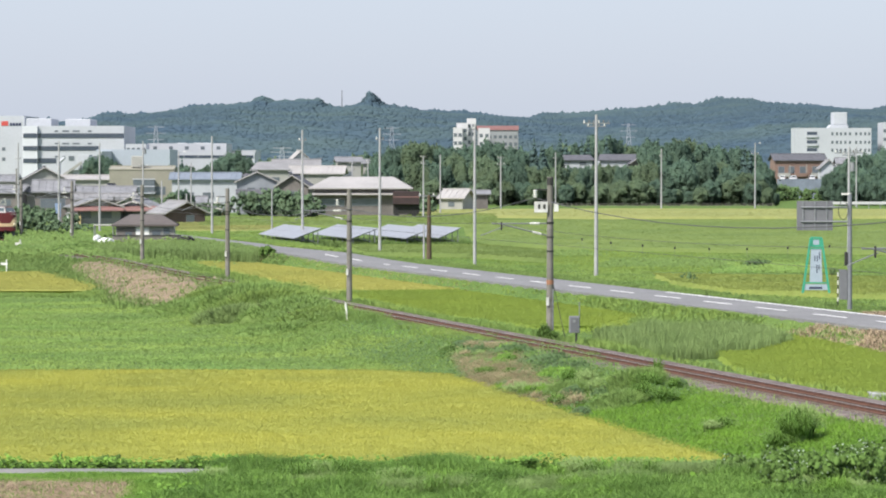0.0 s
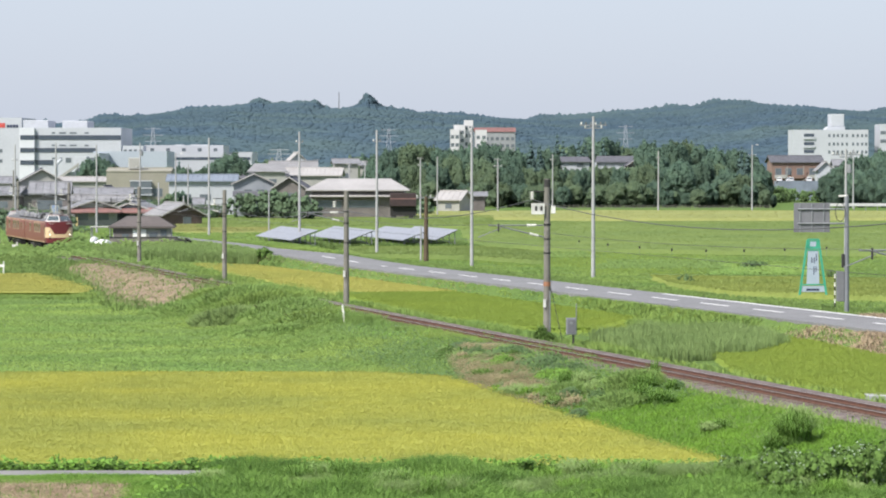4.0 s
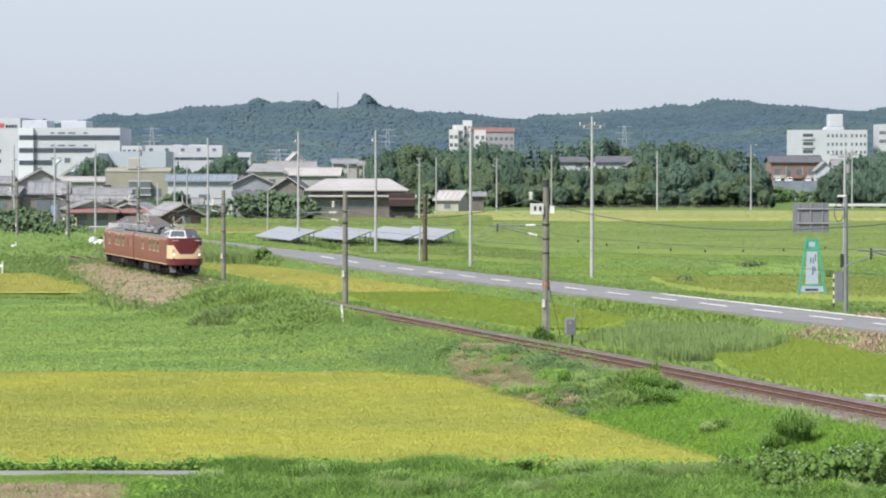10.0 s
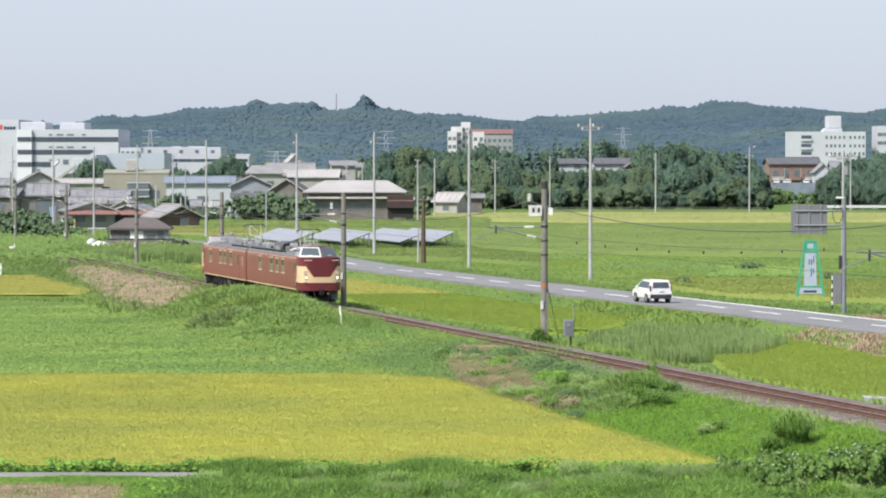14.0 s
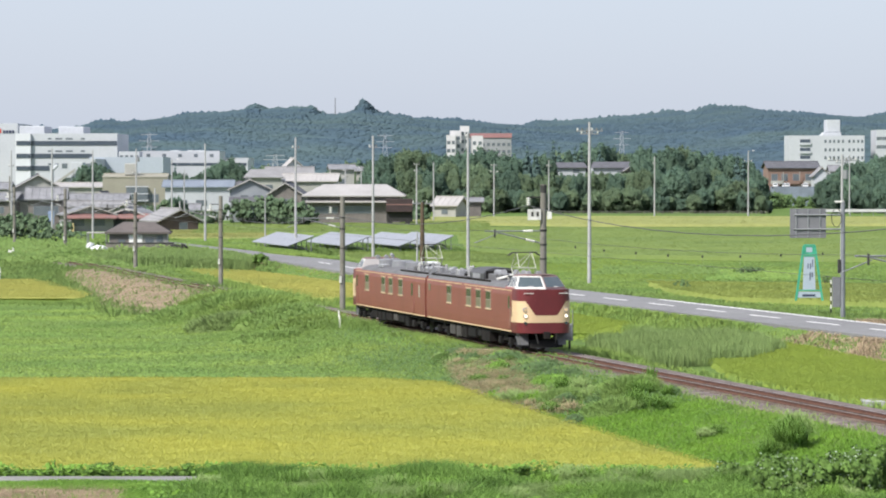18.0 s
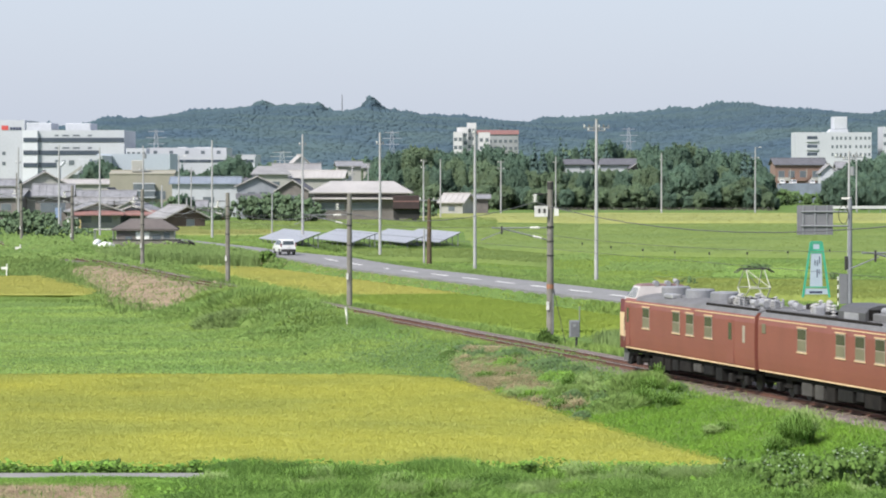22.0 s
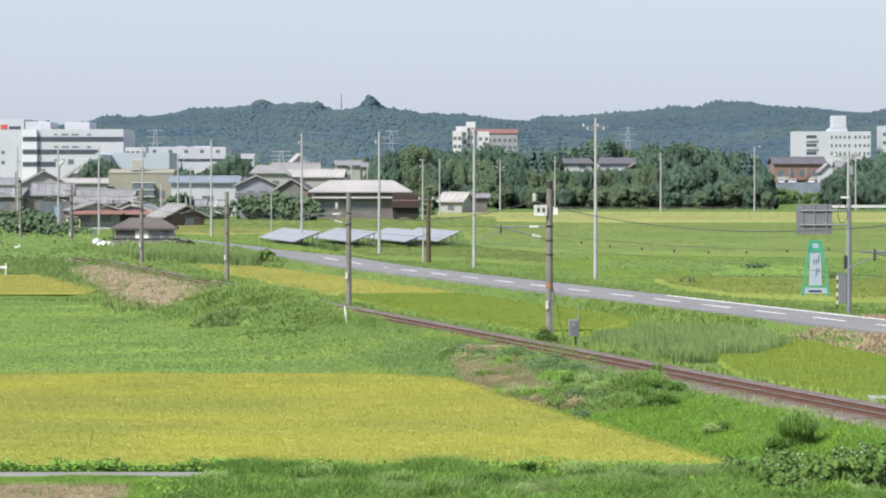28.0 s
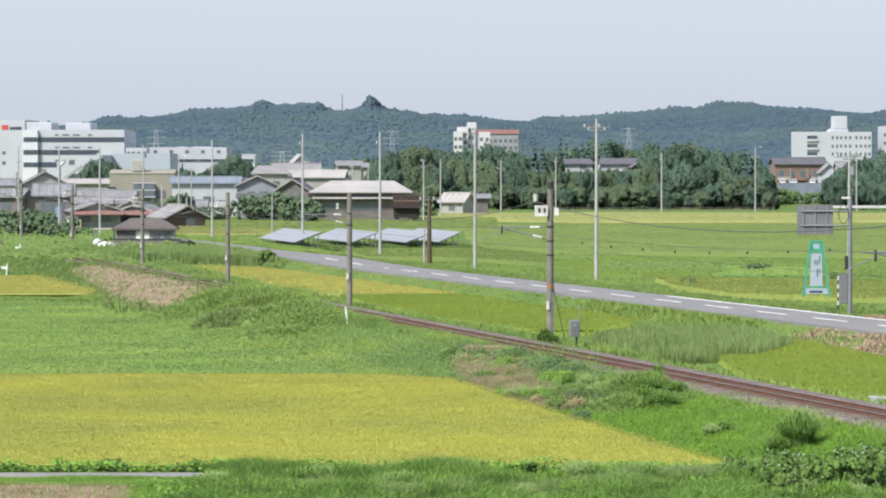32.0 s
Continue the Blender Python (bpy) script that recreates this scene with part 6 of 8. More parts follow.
# ---- solar field ----
PV = mat("solar_glass", (0.255, 0.262, 0.29), (0.23, 0.237, 0.265), 0.2, 0.32, fine=0.03, spec=0.7)
def solar_row(x, y, length, width, label):
    """A long row of panels that runs away from the road, its high side to the east."""
    root = thing("solar_array", Matrix.Translation((x, y, 0)), label, "solar panel", "solar arrays")
    al, ac = Vector((-0.207, 0.978, 0)), Vector((0.978, 0.207, 0))
    def pt(f, g, dz=0.0):
        return al * (f * length) + ac * (g * width) + Vector((0, 0, 0.85 + 1.15 * g + dz))
    n = max(4, round(length / 1.7))
    for i in range(n):
        for j in range(2):
            a, b, c, d = (i + 0.015) / n, (i + 0.985) / n, (j + 0.01) / 2, (j + 0.99) / 2
            q = [pt(a, c), pt(b, c), pt(b, d), pt(a, d)]
            bm = bmesh.new()
            loft(bm, [q, [p - Vector((0, 0, 0.05)) for p in q]])
            part("panel", bm, PV, root)
    for i in range(0, n + 1, 2):
        f = min(0.985, max(0.015, i / n))
        bm = bmesh.new()
        for g in (0.1, 0.9):
            p = pt(f, g, -0.1)
            rod(bm, (p.x, p.y, -0.5), p, 0.05, n=5)
        rod(bm, pt(f, 0.02, -0.1), pt(f, 0.98, -0.1), 0.05, n=5)
        p = pt(f, 0.3, -0.15)
        rod(bm, (pt(f, 0.9).x, pt(f, 0.9).y, 0.2), p, 0.035, n=5)
        part("support", bm, GALV, root)
    return root


for x, y, l in ((-17.2, 397, 26), (-10.8, 397, 26), (-4.7, 397, 26), (-1.0, 399, 24)):
    solar_row(x, y, l, 3.1 if x < -2 else 2.6, "long tilted row of blue-grey solar panels on steel legs")
weeds_under = blades("array_weeds", scatter([(-20, 396), (4, 396), (1, 424), (-26, 424)], 5000), 0.6, 0.12, GRASS, 0.8, 4, 0.3)
tagged(weeds_under, "rank grass below the solar panels", "grass", kind="stuff")

# darker weeds added so the ground below the panels looks more shaded
tagged(blades("array_weeds", scatter([(-9, 396.6), (3.4, 396.6), (2.4, 402), (-9, 402)], 1400), 0.55, 0.1, BROADLEAF, 0.8, 4, 0.3), "dark weeds that deepen the shade of the solar panels", "weeds", kind="stuff")

for px, turn in ((1384, 82), (1402, 96), (1436, 88)):
    estate_car(Matrix.Translation(((px - 6.5 - 784) / 6250 * 946, 946.0, 4.53)) @ pose(0, 0, 0, 0, 0, turn), "white car parked before the brown apartment house")


# ---- clutter of the village edge ----
TARP = mat("white_tarpaulin", (0.66, 0.67, 0.68), (0.55, 0.56, 0.57), 1.5, 0.7, bump=0.5)
tp = bmesh.new()
bmesh.ops.create_icosphere(tp, subdivisions=3, radius=1)
for v in tp.verts:
    v.co = Vector((v.co.x * 1.3, v.co.y * 0.8, max(-0.2, v.co.z * 0.6 + 0.12 * noise.noise(v.co * 2.2))))
heap_me = part("tarpaulin_heap", tp, TARP)
tagged(heap_me, "heap covered with a white tarpaulin", "tarpaulin", "tarpaulin heaps").matrix_basis = Matrix.Translation((-36.05, 373.00, 0.95)) @ Matrix.Diagonal((0.75, 0.9, 0.8, 1))
copy_thing(heap_me, Matrix.Translation((-37.09, 374.50, 1.10)) @ pose(0, 0, 0, 0, 0, 70) @ Matrix.Diagonal((0.9, 0.55, 1.25, 1)))
cp = thing("lean_to_shelter", Matrix.Translation((-36.61, 377.00, 0.50)), "small open shelter with a pale flat sheet roof", "shelter")
part("roof", boxm(-1.1, 1.1, -0.9, 0.9, 2.12, 2.26, 0.03), SHEET_PALE, cp)
for x in (-1.0, 1.0):
    for y in (-0.8, 0.8):
        part("post", rodm((x, y, -0.6), (x, y, 2.12), 0.05, n=6), GALV, cp)
wl = tagged(part("block_wall", boxm(-35.39, -28.21, 373.5, 373.7, 0.2, 1.59), CONCRETE_OLD), "low grey concrete block wall before the outbuilding", "wall")
part("coping", boxm(-35.44, -28.16, 373.45, 373.75, 1.59, 1.71), DARKSTEEL, wl, "dark coping")
def tyre(x, y, z, turn):
    bm = bmesh.new()
    rings = []
    for i in range(16):
        a = i * math.tau / 16
        rings.append([((0.32 + 0.12 * math.cos(b)) * math.cos(a), (0.32 + 0.12 * math.cos(b)) * math.sin(a), 0.12 * math.sin(b)) for b in (k * math.tau / 8 for k in range(8))])
    loft(bm, rings + rings[:1], caps=False)
    ob = tagged(part("tyre", bm, BLACK), "old black tyre piled beside the low wall", "tyre", "old tyres")
    ob.matrix_basis = Matrix.Translation((x, y, z)) @ pose(0, 0, 0, *turn)
for k in range(4):
    tyre(-28.53 + k * 0.5, 373.0, 1.25 + 0.12 * (k % 2), (10 * k, 0, 30 * k))
shed = thing("storage_shed", Matrix.Translation((bearing(121, 546), 546, 0)), "small white storage shed with a yellow door post", "shed")
part("wall", boxm(-0.95, 0.75, 0, 2.5, -0.4, rise(381, 546), 0.03), WHITE, shed)
part("roof", boxm(-1.1, 0.9, -0.2, 2.7, rise(381, 546) + 0.002, rise(379, 546), 0.02), SHEET_GREY, shed)
for xx in (-0.6, 0.0):
    part("pane", boxm(xx, xx + 0.35, -0.03, -0.002, 0.5, 1.1), FARGLASS, shed)
part("door_post", boxm(0.78, 1.3, -0.2, 0.0, -0.4, rise(384, 546), 0.02), mat("yellow_boards", (0.5, 0.4, 0.2), (0.44, 0.36, 0.18), 1, 0.8), shed, "yellow door post")
sheet = thing("blue_sheet", Matrix.Translation((bearing(95, 548), 548, 0)), "blue plastic sheet hung beside the old house", "sheet")
part("cloth", boxm(-0.45, 0.45, -0.03, 0.03, rise(386, 548), rise(362, 548), 0.02), mat("blue_plastic", (0.2, 0.27, 0.42), (0.17, 0.23, 0.36), 1.5, 0.6), sheet)
part("frame", rodm((0.5, 0, -0.4), (0.5, 0, rise(360, 548)), 0.05, n=6), GALV, sheet)
# dark lorry body by the warehouse
sh = thing("lorry_body", Matrix.Translation((-6.95, 600.00, 0.00)), "dark brown lorry body with a red stripe", "lorry")
part("box_body", boxm(-2.25, 2.25, -1.2, 1.2, 2.30, 4.55, 0.05), mat("dark_brown_paint", (0.042, 0.024, 0.026), (0.03, 0.018, 0.02), 1, 0.6), sh)
part("red_stripe", boxm(-2.25, 2.25, -1.225, -1.202, 3.5, 3.66), TILE_RED, sh)
part("chassis", boxm(-2.2, 2.2, -0.5, 0.5, 0.7, 2.3), BLACK, sh)
for x in (-1.6, 1.4):
    part("wheel", rodm((x, -1.1, 0.45), (x, 1.1, 0.45), 0.45, 0.45, 14), BLACK, sh)
# power pylons far off, thin against the ridge
PYLON_GREY = mat("pale_pylon_steel", (0.34, 0.365, 0.40), (0.30, 0.325, 0.36), 0.5, 0.7)


def pylon(px, base_y, top, y):
    x = (px - 784) / 6250 * y
    h = 9.3 - (top - 291) * y / 6250
    root = thing("power_pylon", Matrix.Translation((x, y, 0)), "thin grey lattice power pylon before the ridge", "pylon", "far pylons")
    bm = bmesh.new()
    for sx in (-1, 1):
        for sy in (-1, 1):
            rod(bm, (sx * 2.6, sy * 2.6, 0), (sx * 0.5, sy * 0.5, h), 0.16, 0.1, 4)
    for k in range(7):
        z0, z1 = h * k / 7, h * (k + 1) / 7
        w0, w1 = 2.6 - 2.1 * k / 7, 2.6 - 2.1 * (k + 1) / 7
        for sy in (-1, 1):
            rod(bm, (-w0, sy * w0, z0), (w1, sy * w1, z1), 0.08, n=3)
            rod(bm, (w0, sy * w0, z0), (-w1, sy * w1, z1), 0.08, n=3)
    part("lattice", bm, PYLON_GREY, root)
    for f, w in ((0.97, 4.0), (0.86, 5.0), (0.75, 4.0)):
        part("arm", boxm(-w, w, -0.12, 0.12, h * f - 0.12, h * f + 0.12), PYLON_GREY, root)
for px, top, y in ((269, 224, 1750), (686, 226, 1900), (1105, 220, 2000), (492, 262, 1500)):
    pylon(px, 0, top, y)


# ---- trees, hills, hedges ----
def crown_points(blobs, per_area, size):
    """Leaf-clump centres on the skins of overlapping uneven balls (x, y, z, r)."""
    cs, ns = [], []
    for x, y, z, r in blobs:
        n = int(per_area * r * r)
        d = RNG.normal(size=(n, 3))
        d /= np.linalg.norm(d, axis=1, keepdims=True)
        rr = r * (RNG.uniform(0.80, 1.06, (n, 1)) + 0.10 * np.sin(d[:, :1] * 5 + x) * np.cos(d[:, 2:] * 4 + z))
        cs.append(np.array([[x, y, z]]) + d * rr * [1, 1, 1.25])
        ns.append(d)
    return np.concatenate(cs), np.concatenate(ns)


CORE = bmesh.new()
bmesh.ops.create_icosphere(CORE, subdivisions=2, radius=1)
CORE_V = np.array([c.co[:] for c in CORE.verts])
CORE_F = np.array([[c.index for c in f.verts] for f in CORE.faces])
CORE.free()
CORE = bmesh.new()
bmesh.ops.create_icosphere(CORE, subdivisions=1, radius=1.03)
LUMP_V = np.array([c.co[:] for c in CORE.verts])
LUMP_F = np.array([[c.index for c in f.verts] for f in CORE.faces])
CORE.free()
CORE = bmesh.new()
bmesh.ops.create_icosphere(CORE, subdivisions=4, radius=1)
CROWN_V = np.array([c.co[:] for c in CORE.verts])
CROWN_F = np.array([[c.index for c in f.verts] for f in CORE.faces])
CORE.free()


def leafy_mesh(name, blobs, per, size, leaf, parent, flat=0.6, k=0.95):
    """A crown: leaf clumps over uneven green cores, so that no hole shows black."""
    c, nn = crown_points(blobs, per, size)
    v, f = clumps(c, size, nn, flat)
    vs, fs = [v], [f[:, [0, 1, 2]], f[:, [0, 2, 3]]]
    n = len(v)
    for x, y, z, r in blobs:
        w = LUMP_V * (1 + RNG.normal(0, 0.07, (len(LUMP_V), 1))) * [r * k, r * k, r * k * 1.25] + [x, y, z]
        vs.append(w)
        fs.append(LUMP_F + n)
        n += len(w)
    return raw_mesh(name, np.concatenate(vs), np.concatenate(fs), leaf, parent)


def shell(r, w, d, h, low, n, lumps):
    """Uneven balls over the skin of a crown w by d wide and h high, and larger ones that fill it."""
    m = min(w, d, 1.5 * h)
    out = [(0, 0, h * (low + (1 - low) * f), m * k) for f, k in ((0.3, 0.30), (0.5, 0.30), (0.68, 0.2))]
    bias = [(r.uniform(0, math.tau), r.uniform(0.75, 1.12)) for _ in range(5)]
    for i in range(n):
        u, a = r.uniform(-0.75, 1), r.uniform(0, math.tau)
        k = min(bias, key=lambda b: abs(math.remainder(a - b[0], math.tau)))[1] * r.uniform(0.88, 1.0)
        c = math.sqrt(max(0, 1 - u * u)) * 0.5 * k * (1.0 if u < 0.2 else 0.95)
        mid = h * (low + (1 - low) * 0.48)
        out.append((w * c * math.cos(a), d * c * math.sin(a), mid + u * h * (1 - low) * 0.44 * (0.9 + 0.1 * k), m * lumps * r.uniform(0.6, 1.25)))
    return out


def crown_body(r, spread, height, low, count, size, leaf, root):
    """One uneven crown: shallow swellings at three scales, roughened by leaf clumps that stand off its skin."""
    o = Vector((r.uniform(0, 90), r.uniform(0, 90), r.uniform(0, 90)))
    half, mid = height * (1 - low) / 2, height * (1 + low) / 2

    def swell(d):
        p = Vector(d)
        k = 0.84 + 0.34 * noise.noise(p * 1.5 + o) + 0.20 * noise.noise(p * 3.4 + o) + 0.10 * noise.noise(p * 7.5 + o)
        return k

    d = RNG.normal(size=(count, 3))
    d /= np.linalg.norm(d, axis=1, keepdims=True)
    d = d[d[:, 2] > -0.8]
    k = np.array([swell(p) for p in d])[:, None]
    span = np.array([spread * 0.85, spread * 0.85, half])

    def fill(d):      # broad shoulders instead of an egg
        return d / (np.abs(d) ** 2.7).sum(1, keepdims=True) ** (1 / 2.7)

    c = fill(d) * k * RNG.uniform(0.97, 1.05, (len(d), 1)) * span + [0, 0, mid]
    v, f = clumps(c, size, d, 0.75)
    body = fill(CROWN_V) * np.array([swell(p) for p in CROWN_V])[:, None] * span * 0.98 + [0, 0, mid]
    raw_mesh("crown", np.concatenate([v, body]), np.concatenate([f[:, [0, 1, 2]], f[:, [0, 2, 3]], CROWN_F + len(v)]), leaf, root)


def tree(name, height, spread, seed, leaf, per=22, size=0.5, cedar=False, label="", category="tree", low=0.25):
    root = thing(name, Matrix(), label, category, "trees of the wood")
    r = random.Random(seed)
    bm = bmesh.new()
    rod(bm, (0, 0, -0.4), (0, 0, height * 0.75), height * 0.02 + 0.05, height * 0.006 + 0.02, 7)
    if cedar:
        blobs = []
        for i in range(15):
            f = i / 14
            rad = spread * (1 - f) ** 0.85 + 0.2
            for k in range(5 if f < 0.5 else 3 if f < 0.85 else 1):
                a = r.uniform(0, math.tau)
                o = rad * 0.66 * r.uniform(0.8, 1.1) if f < 0.85 else 0
                blobs.append((o * math.cos(a), o * math.sin(a), height * (low + (1 - low) * f) - 0.3, 0.25 + rad * r.uniform(0.28, 0.46)))
            blobs.append((0, 0, height * (low + (1 - low) * f) - 0.4, rad * 0.6))
    else:
        for k in range(7):
            a, f = r.uniform(0, math.tau), r.uniform(0.35, 0.8)
            rod(bm, (0, 0, height * (f - 0.22)), (spread * 0.6 * math.cos(a), spread * 0.6 * math.sin(a), height * f), 0.10, 0.04, 5)
    part("trunk", bm, BARK, root)
    if cedar:
        leafy_mesh("crown", blobs, per, size, leaf, root, 0.8)
    else:
        crown_body(r, spread, height, low, per, size, leaf, root)
    return root


WOOD_LABEL = "dense dark green broadleaf tree in the wood"
kinds = [
    tree("tree", 13, 5.2, 3, LEAF_DARK, 4200, 0.27, label=WOOD_LABEL, low=-0.08),
    tree("tree", 14, 5.8, 5, LEAF_DARK, 4600, 0.28, label=WOOD_LABEL, low=-0.08),
    tree("tree", 12, 4.6, 8, LEAF_DARK, 3800, 0.26, label=WOOD_LABEL, low=-0.08),
    tree("tree", 16, 2.7, 11, LEAF_CEDAR, 60, 0.30, True, "dark pointed cedar in the wood", low=-0.08),
    tree("tree", 17, 2.3, 12, LEAF_CEDAR, 60, 0.30, True, "dark pointed cedar in the wood", low=-0.08),
    tree("tree", 13, 5.4, 21, LEAF_OLIVE, 4200, 0.27, label="olive green broadleaf tree in the wood", low=-0.08),
    tree("tree", 11, 4.9, 23, LEAF_OLIVE, 3600, 0.26, label="olive green broadleaf tree in the wood", low=-0.08),
]
used = set()


def put_tree(k, x, y, top, z=0.0, squash=1.0, heights=(13, 14, 12, 16, 17, 13, 11)):
    """Set a tree of kind k so that it reaches up to top."""
    s = (top - z) / heights[k] * 0.98
    m = Matrix.Translation((x, y, z)) @ pose(0, 0, 0, 0, 0, random.uniform(0, 360)) @ Matrix.Diagonal((s * squash, s * squash, s, 1))
    if k in used:
        ob = copy_thing(kinds[k], m)
    else:
        used.add(k)
        ob = kinds[k]
    ob.matrix_basis = m
    return ob


random.seed(4)
# the wood behind the far fields: its skyline, then lower trees before it
SKYLINE = ((655, 290), (668, 264), (690, 256), (716, 255), (745, 247), (770, 260), (800, 256), (830, 249), (866, 245), (890, 258), (925, 260), (960, 262), (1000, 252), (1030, 243), (1046, 232), (1064, 240), (1095, 252), (1112, 262), (1142, 247), (1170, 250), (1192, 240), (1208, 252), (1245, 250), (1272, 261), (1310, 262), (1335, 274), (1352, 296))
SKY_X, SKY_V = [a for a, b in SKYLINE], [b for a, b in SKYLINE]
b = 662.0
while b < 1350:
    y = random.uniform(925, 965) if 968 < b < 1142 else random.uniform(850, 900)
    k = random.choice((0, 1, 2, 5, 0, 2))
    if 925 < b < 1075 and random.random() < 0.45:
        k = 3
    put_tree(k, bearing(b, y), y, rise(np.interp(b, SKY_X, SKY_V) + random.uniform(0, 7), y), squash=random.uniform(0.72, 0.95) if k not in (3, 4) else 1.0)
    b += random.uniform(10, 19)
for b, v, y in ((938, 245, 838), (954, 255, 832), (984, 236, 930), (994, 246, 925), (1034, 246, 930), (1310, 256, 830), (1320, 266, 825), (1022, 248, 925), (1066, 244, 930)):
    put_tree(3 if y > 835 else 4, bearing(b, y), y, rise(v, y))
b = 672.0
while b < 1345:
    y = random.uniform(800, 835)
    v = random.uniform(293, 300) if 968 < b < 1142 else np.interp(b, SKY_X, SKY_V) + random.uniform(18, 46)
    put_tree(random.choice((0, 5, 2, 6, 5, 1)), bearing(b, y), y, rise(v, y), squash=random.uniform(0.85, 1.1))
    b += random.uniform(9, 14) if 960 < b < 1150 else random.uniform(17, 27)
b = 700.0
while b < 1340:
    y = random.uniform(778, 795)
    put_tree(random.choice((0, 5, 6, 2, 6)), bearing(b, y), y, rise(random.uniform(318, 342), y), squash=random.uniform(1.0, 1.4))
    b += random.uniform(14, 24)
b = 1464.0
while b < 1600:
    v = np.interp(b, (1464, 1480, 1510, 1560, 1600), (302, 288, 277, 264, 262))
    for dv, y in ((0, random.uniform(835, 860)), (24, random.uniform(800, 825)), (46, random.uniform(775, 790))):
        put_tree(random.choice((0, 1, 2, 0)), bearing(b + random.uniform(-5, 5), y), y, rise(v + dv + random.uniform(-3, 6), y), squash=random.uniform(0.8, 1.0))
    b += random.uniform(15, 22)
for b, v, y, k in ((1352, 334, 772, 6), (1340, 322, 790, 5), (1366, 342, 775, 2),
                   # trees among the village and factories
                   (150, 294, 852, 0), (163, 277, 850, 2), (176, 275, 856, 0), (188, 284, 850, 2), (199, 297, 848, 1), (303, 291, 940, 2), (315, 279, 960, 3), (322, 292, 930, 2), (362, 290, 900, 2), (378, 281, 930, 0), (396, 271, 930, 1), (410, 267, 935, 0), (424, 277, 930, 2),
                   (452, 284, 950, 1), (476, 281, 950, 5), (500, 286, 940, 2), (596, 286, 930, 0), (622, 276, 930, 5), (645, 272, 940, 1), (585, 300, 840, 2), (660, 292, 800, 0), (640, 312, 720, 2), (312, 334, 620, 2), (328, 342, 622, 2), (40, 344, 640, 2), (262, 350, 690, 2), (275, 352, 690, 6)):
    put_tree(k, bearing(b, y), y, rise(v, y), squash=random.uniform(0.8, 1.05) if k not in (3, 4) else 1.0)

# far wooded hills: a ridge of crowns
CREST = ((-400, 228), (-60, 220), (36, 209), (78, 210), (110, 217), (160, 209), (190, 198), (212, 200), (232, 207), (250, 199), (268, 204), (310, 197), (345, 187), (400, 187), (445, 182), (464, 171), (484, 180), (520, 179), (564, 176), (578, 188), (606, 191), (632, 184), (668, 184), (705, 189), (740, 194), (812, 196), (860, 201), (922, 209), (958, 197), (1000, 199), (1075, 192), (1150, 187), (1200, 179), (1230, 182), (1272, 170), (1320, 172), (1370, 181), (1440, 185), (1478, 191), (1524, 197), (1548, 188), (1600, 184), (1680, 190), (1900, 212))
HY = 2600.0
hx = np.array([(a - 784) / 6250 * HY for a, b in CREST])
hz = np.array([9.3 - (b - 291) * HY / 6250 for a, b in CREST])
SUMMIT = (651 - 784) / 6250 * HY      # a small wooded summit stands on the ridge


SLOPE_X = np.linspace(-720, 720, 361)
SLOPE_Z = np.convolve(np.pad(np.interp(SLOPE_X, hx, hz), 30, "edge"), np.hanning(61) / np.hanning(61).sum(), "valid")


def hill_z(x, u):
    """Height of the hillside at x, u of the way from its foot to the crest: spurs and hollows run down it."""
    k = u ** 9
    z = np.sin(u * math.pi / 2) ** 0.9 * ((1 - k) * (np.interp(x, SLOPE_X, SLOPE_Z) - 4.5) + k * (np.interp(x, hx, hz) - 0.9)) - 1
    fold = np.sin(x / 31 + 2.4 * u) + 0.7 * np.sin(x / 14 - 3.1 * u + 1) + 0.4 * np.sin(x / 6.3 + 7 * u)
    return z + 1.1 * fold * np.sin(u * math.pi) + 8.2 * np.exp(-((x - SUMMIT) / 5.4) ** 2) * u ** 14


def hill_y(x, u):
    return HY - 900 * (1 - u) + 60 * np.sin(x / 90)


NX = 521
xs = np.linspace(-520, 520, NX)
us = 1 - np.linspace(1, 0, 32) ** 1.4
gx, gu = np.meshgrid(xs, us)
gy, gz = hill_y(gx, gu), hill_z(gx, gu)
v = np.stack([gx, gy, gz], -1).reshape(-1, 3)
i = (np.arange(31)[:, None] * NX + np.arange(NX - 1)[None]).reshape(-1, 1)
hill = thing("wooded_hill", Matrix(), "long hazy blue-green wooded ridge behind the town", "hill", kind="stuff")
raw_mesh("hillside", v, i + np.array([0, 1, NX + 1, NX]), HILL_LEAF_HAZED, hill, smooth=True)
# back slope
gy2 = np.stack([gy[-1], gy[-1] + 500])
v = np.stack([np.stack([xs, xs]), gy2, np.stack([gz[-1], gz[-1] * 0 - 1])], -1).reshape(-1, 3)
i = np.arange(NX - 1)[:, None]
raw_mesh("back_slope", v, i + np.array([0, 1, NX + 1, NX]), HILL_LEAF_HAZED, hill)
ball = bmesh.new()
bmesh.ops.create_icosphere(ball, subdivisions=1, radius=1)
bv = np.array([vv.co[:] for vv in ball.verts])
bf = np.array([[vv.index for vv in f.verts] for f in ball.faces])
ball.free()
N = 34000
cu = 1 - RNG.uniform(0, 1, N) ** 1.6
cx = RNG.uniform(-360, 360, N)
r = np.minimum(RNG.gamma(3, 0.5, N), 3.6) * 0.5 * (0.85 + 0.3 * np.sin(cx / 37 + cu * 5)) + 0.7
tall = RNG.uniform(0.36, 0.66, N)
ridge = np.arange(N) < 760      # taller crowns stand up along the crest
cu = np.where(ridge, 1.0, cu)
r = np.where(ridge, RNG.uniform(1.1, 3.1, N), r)
tall = np.where(ridge, RNG.uniform(0.7, 1.2, N), tall)
cz, cy = hill_z(cx, cu) - np.where(ridge, 0.7, -0.1), hill_y(cx, cu)
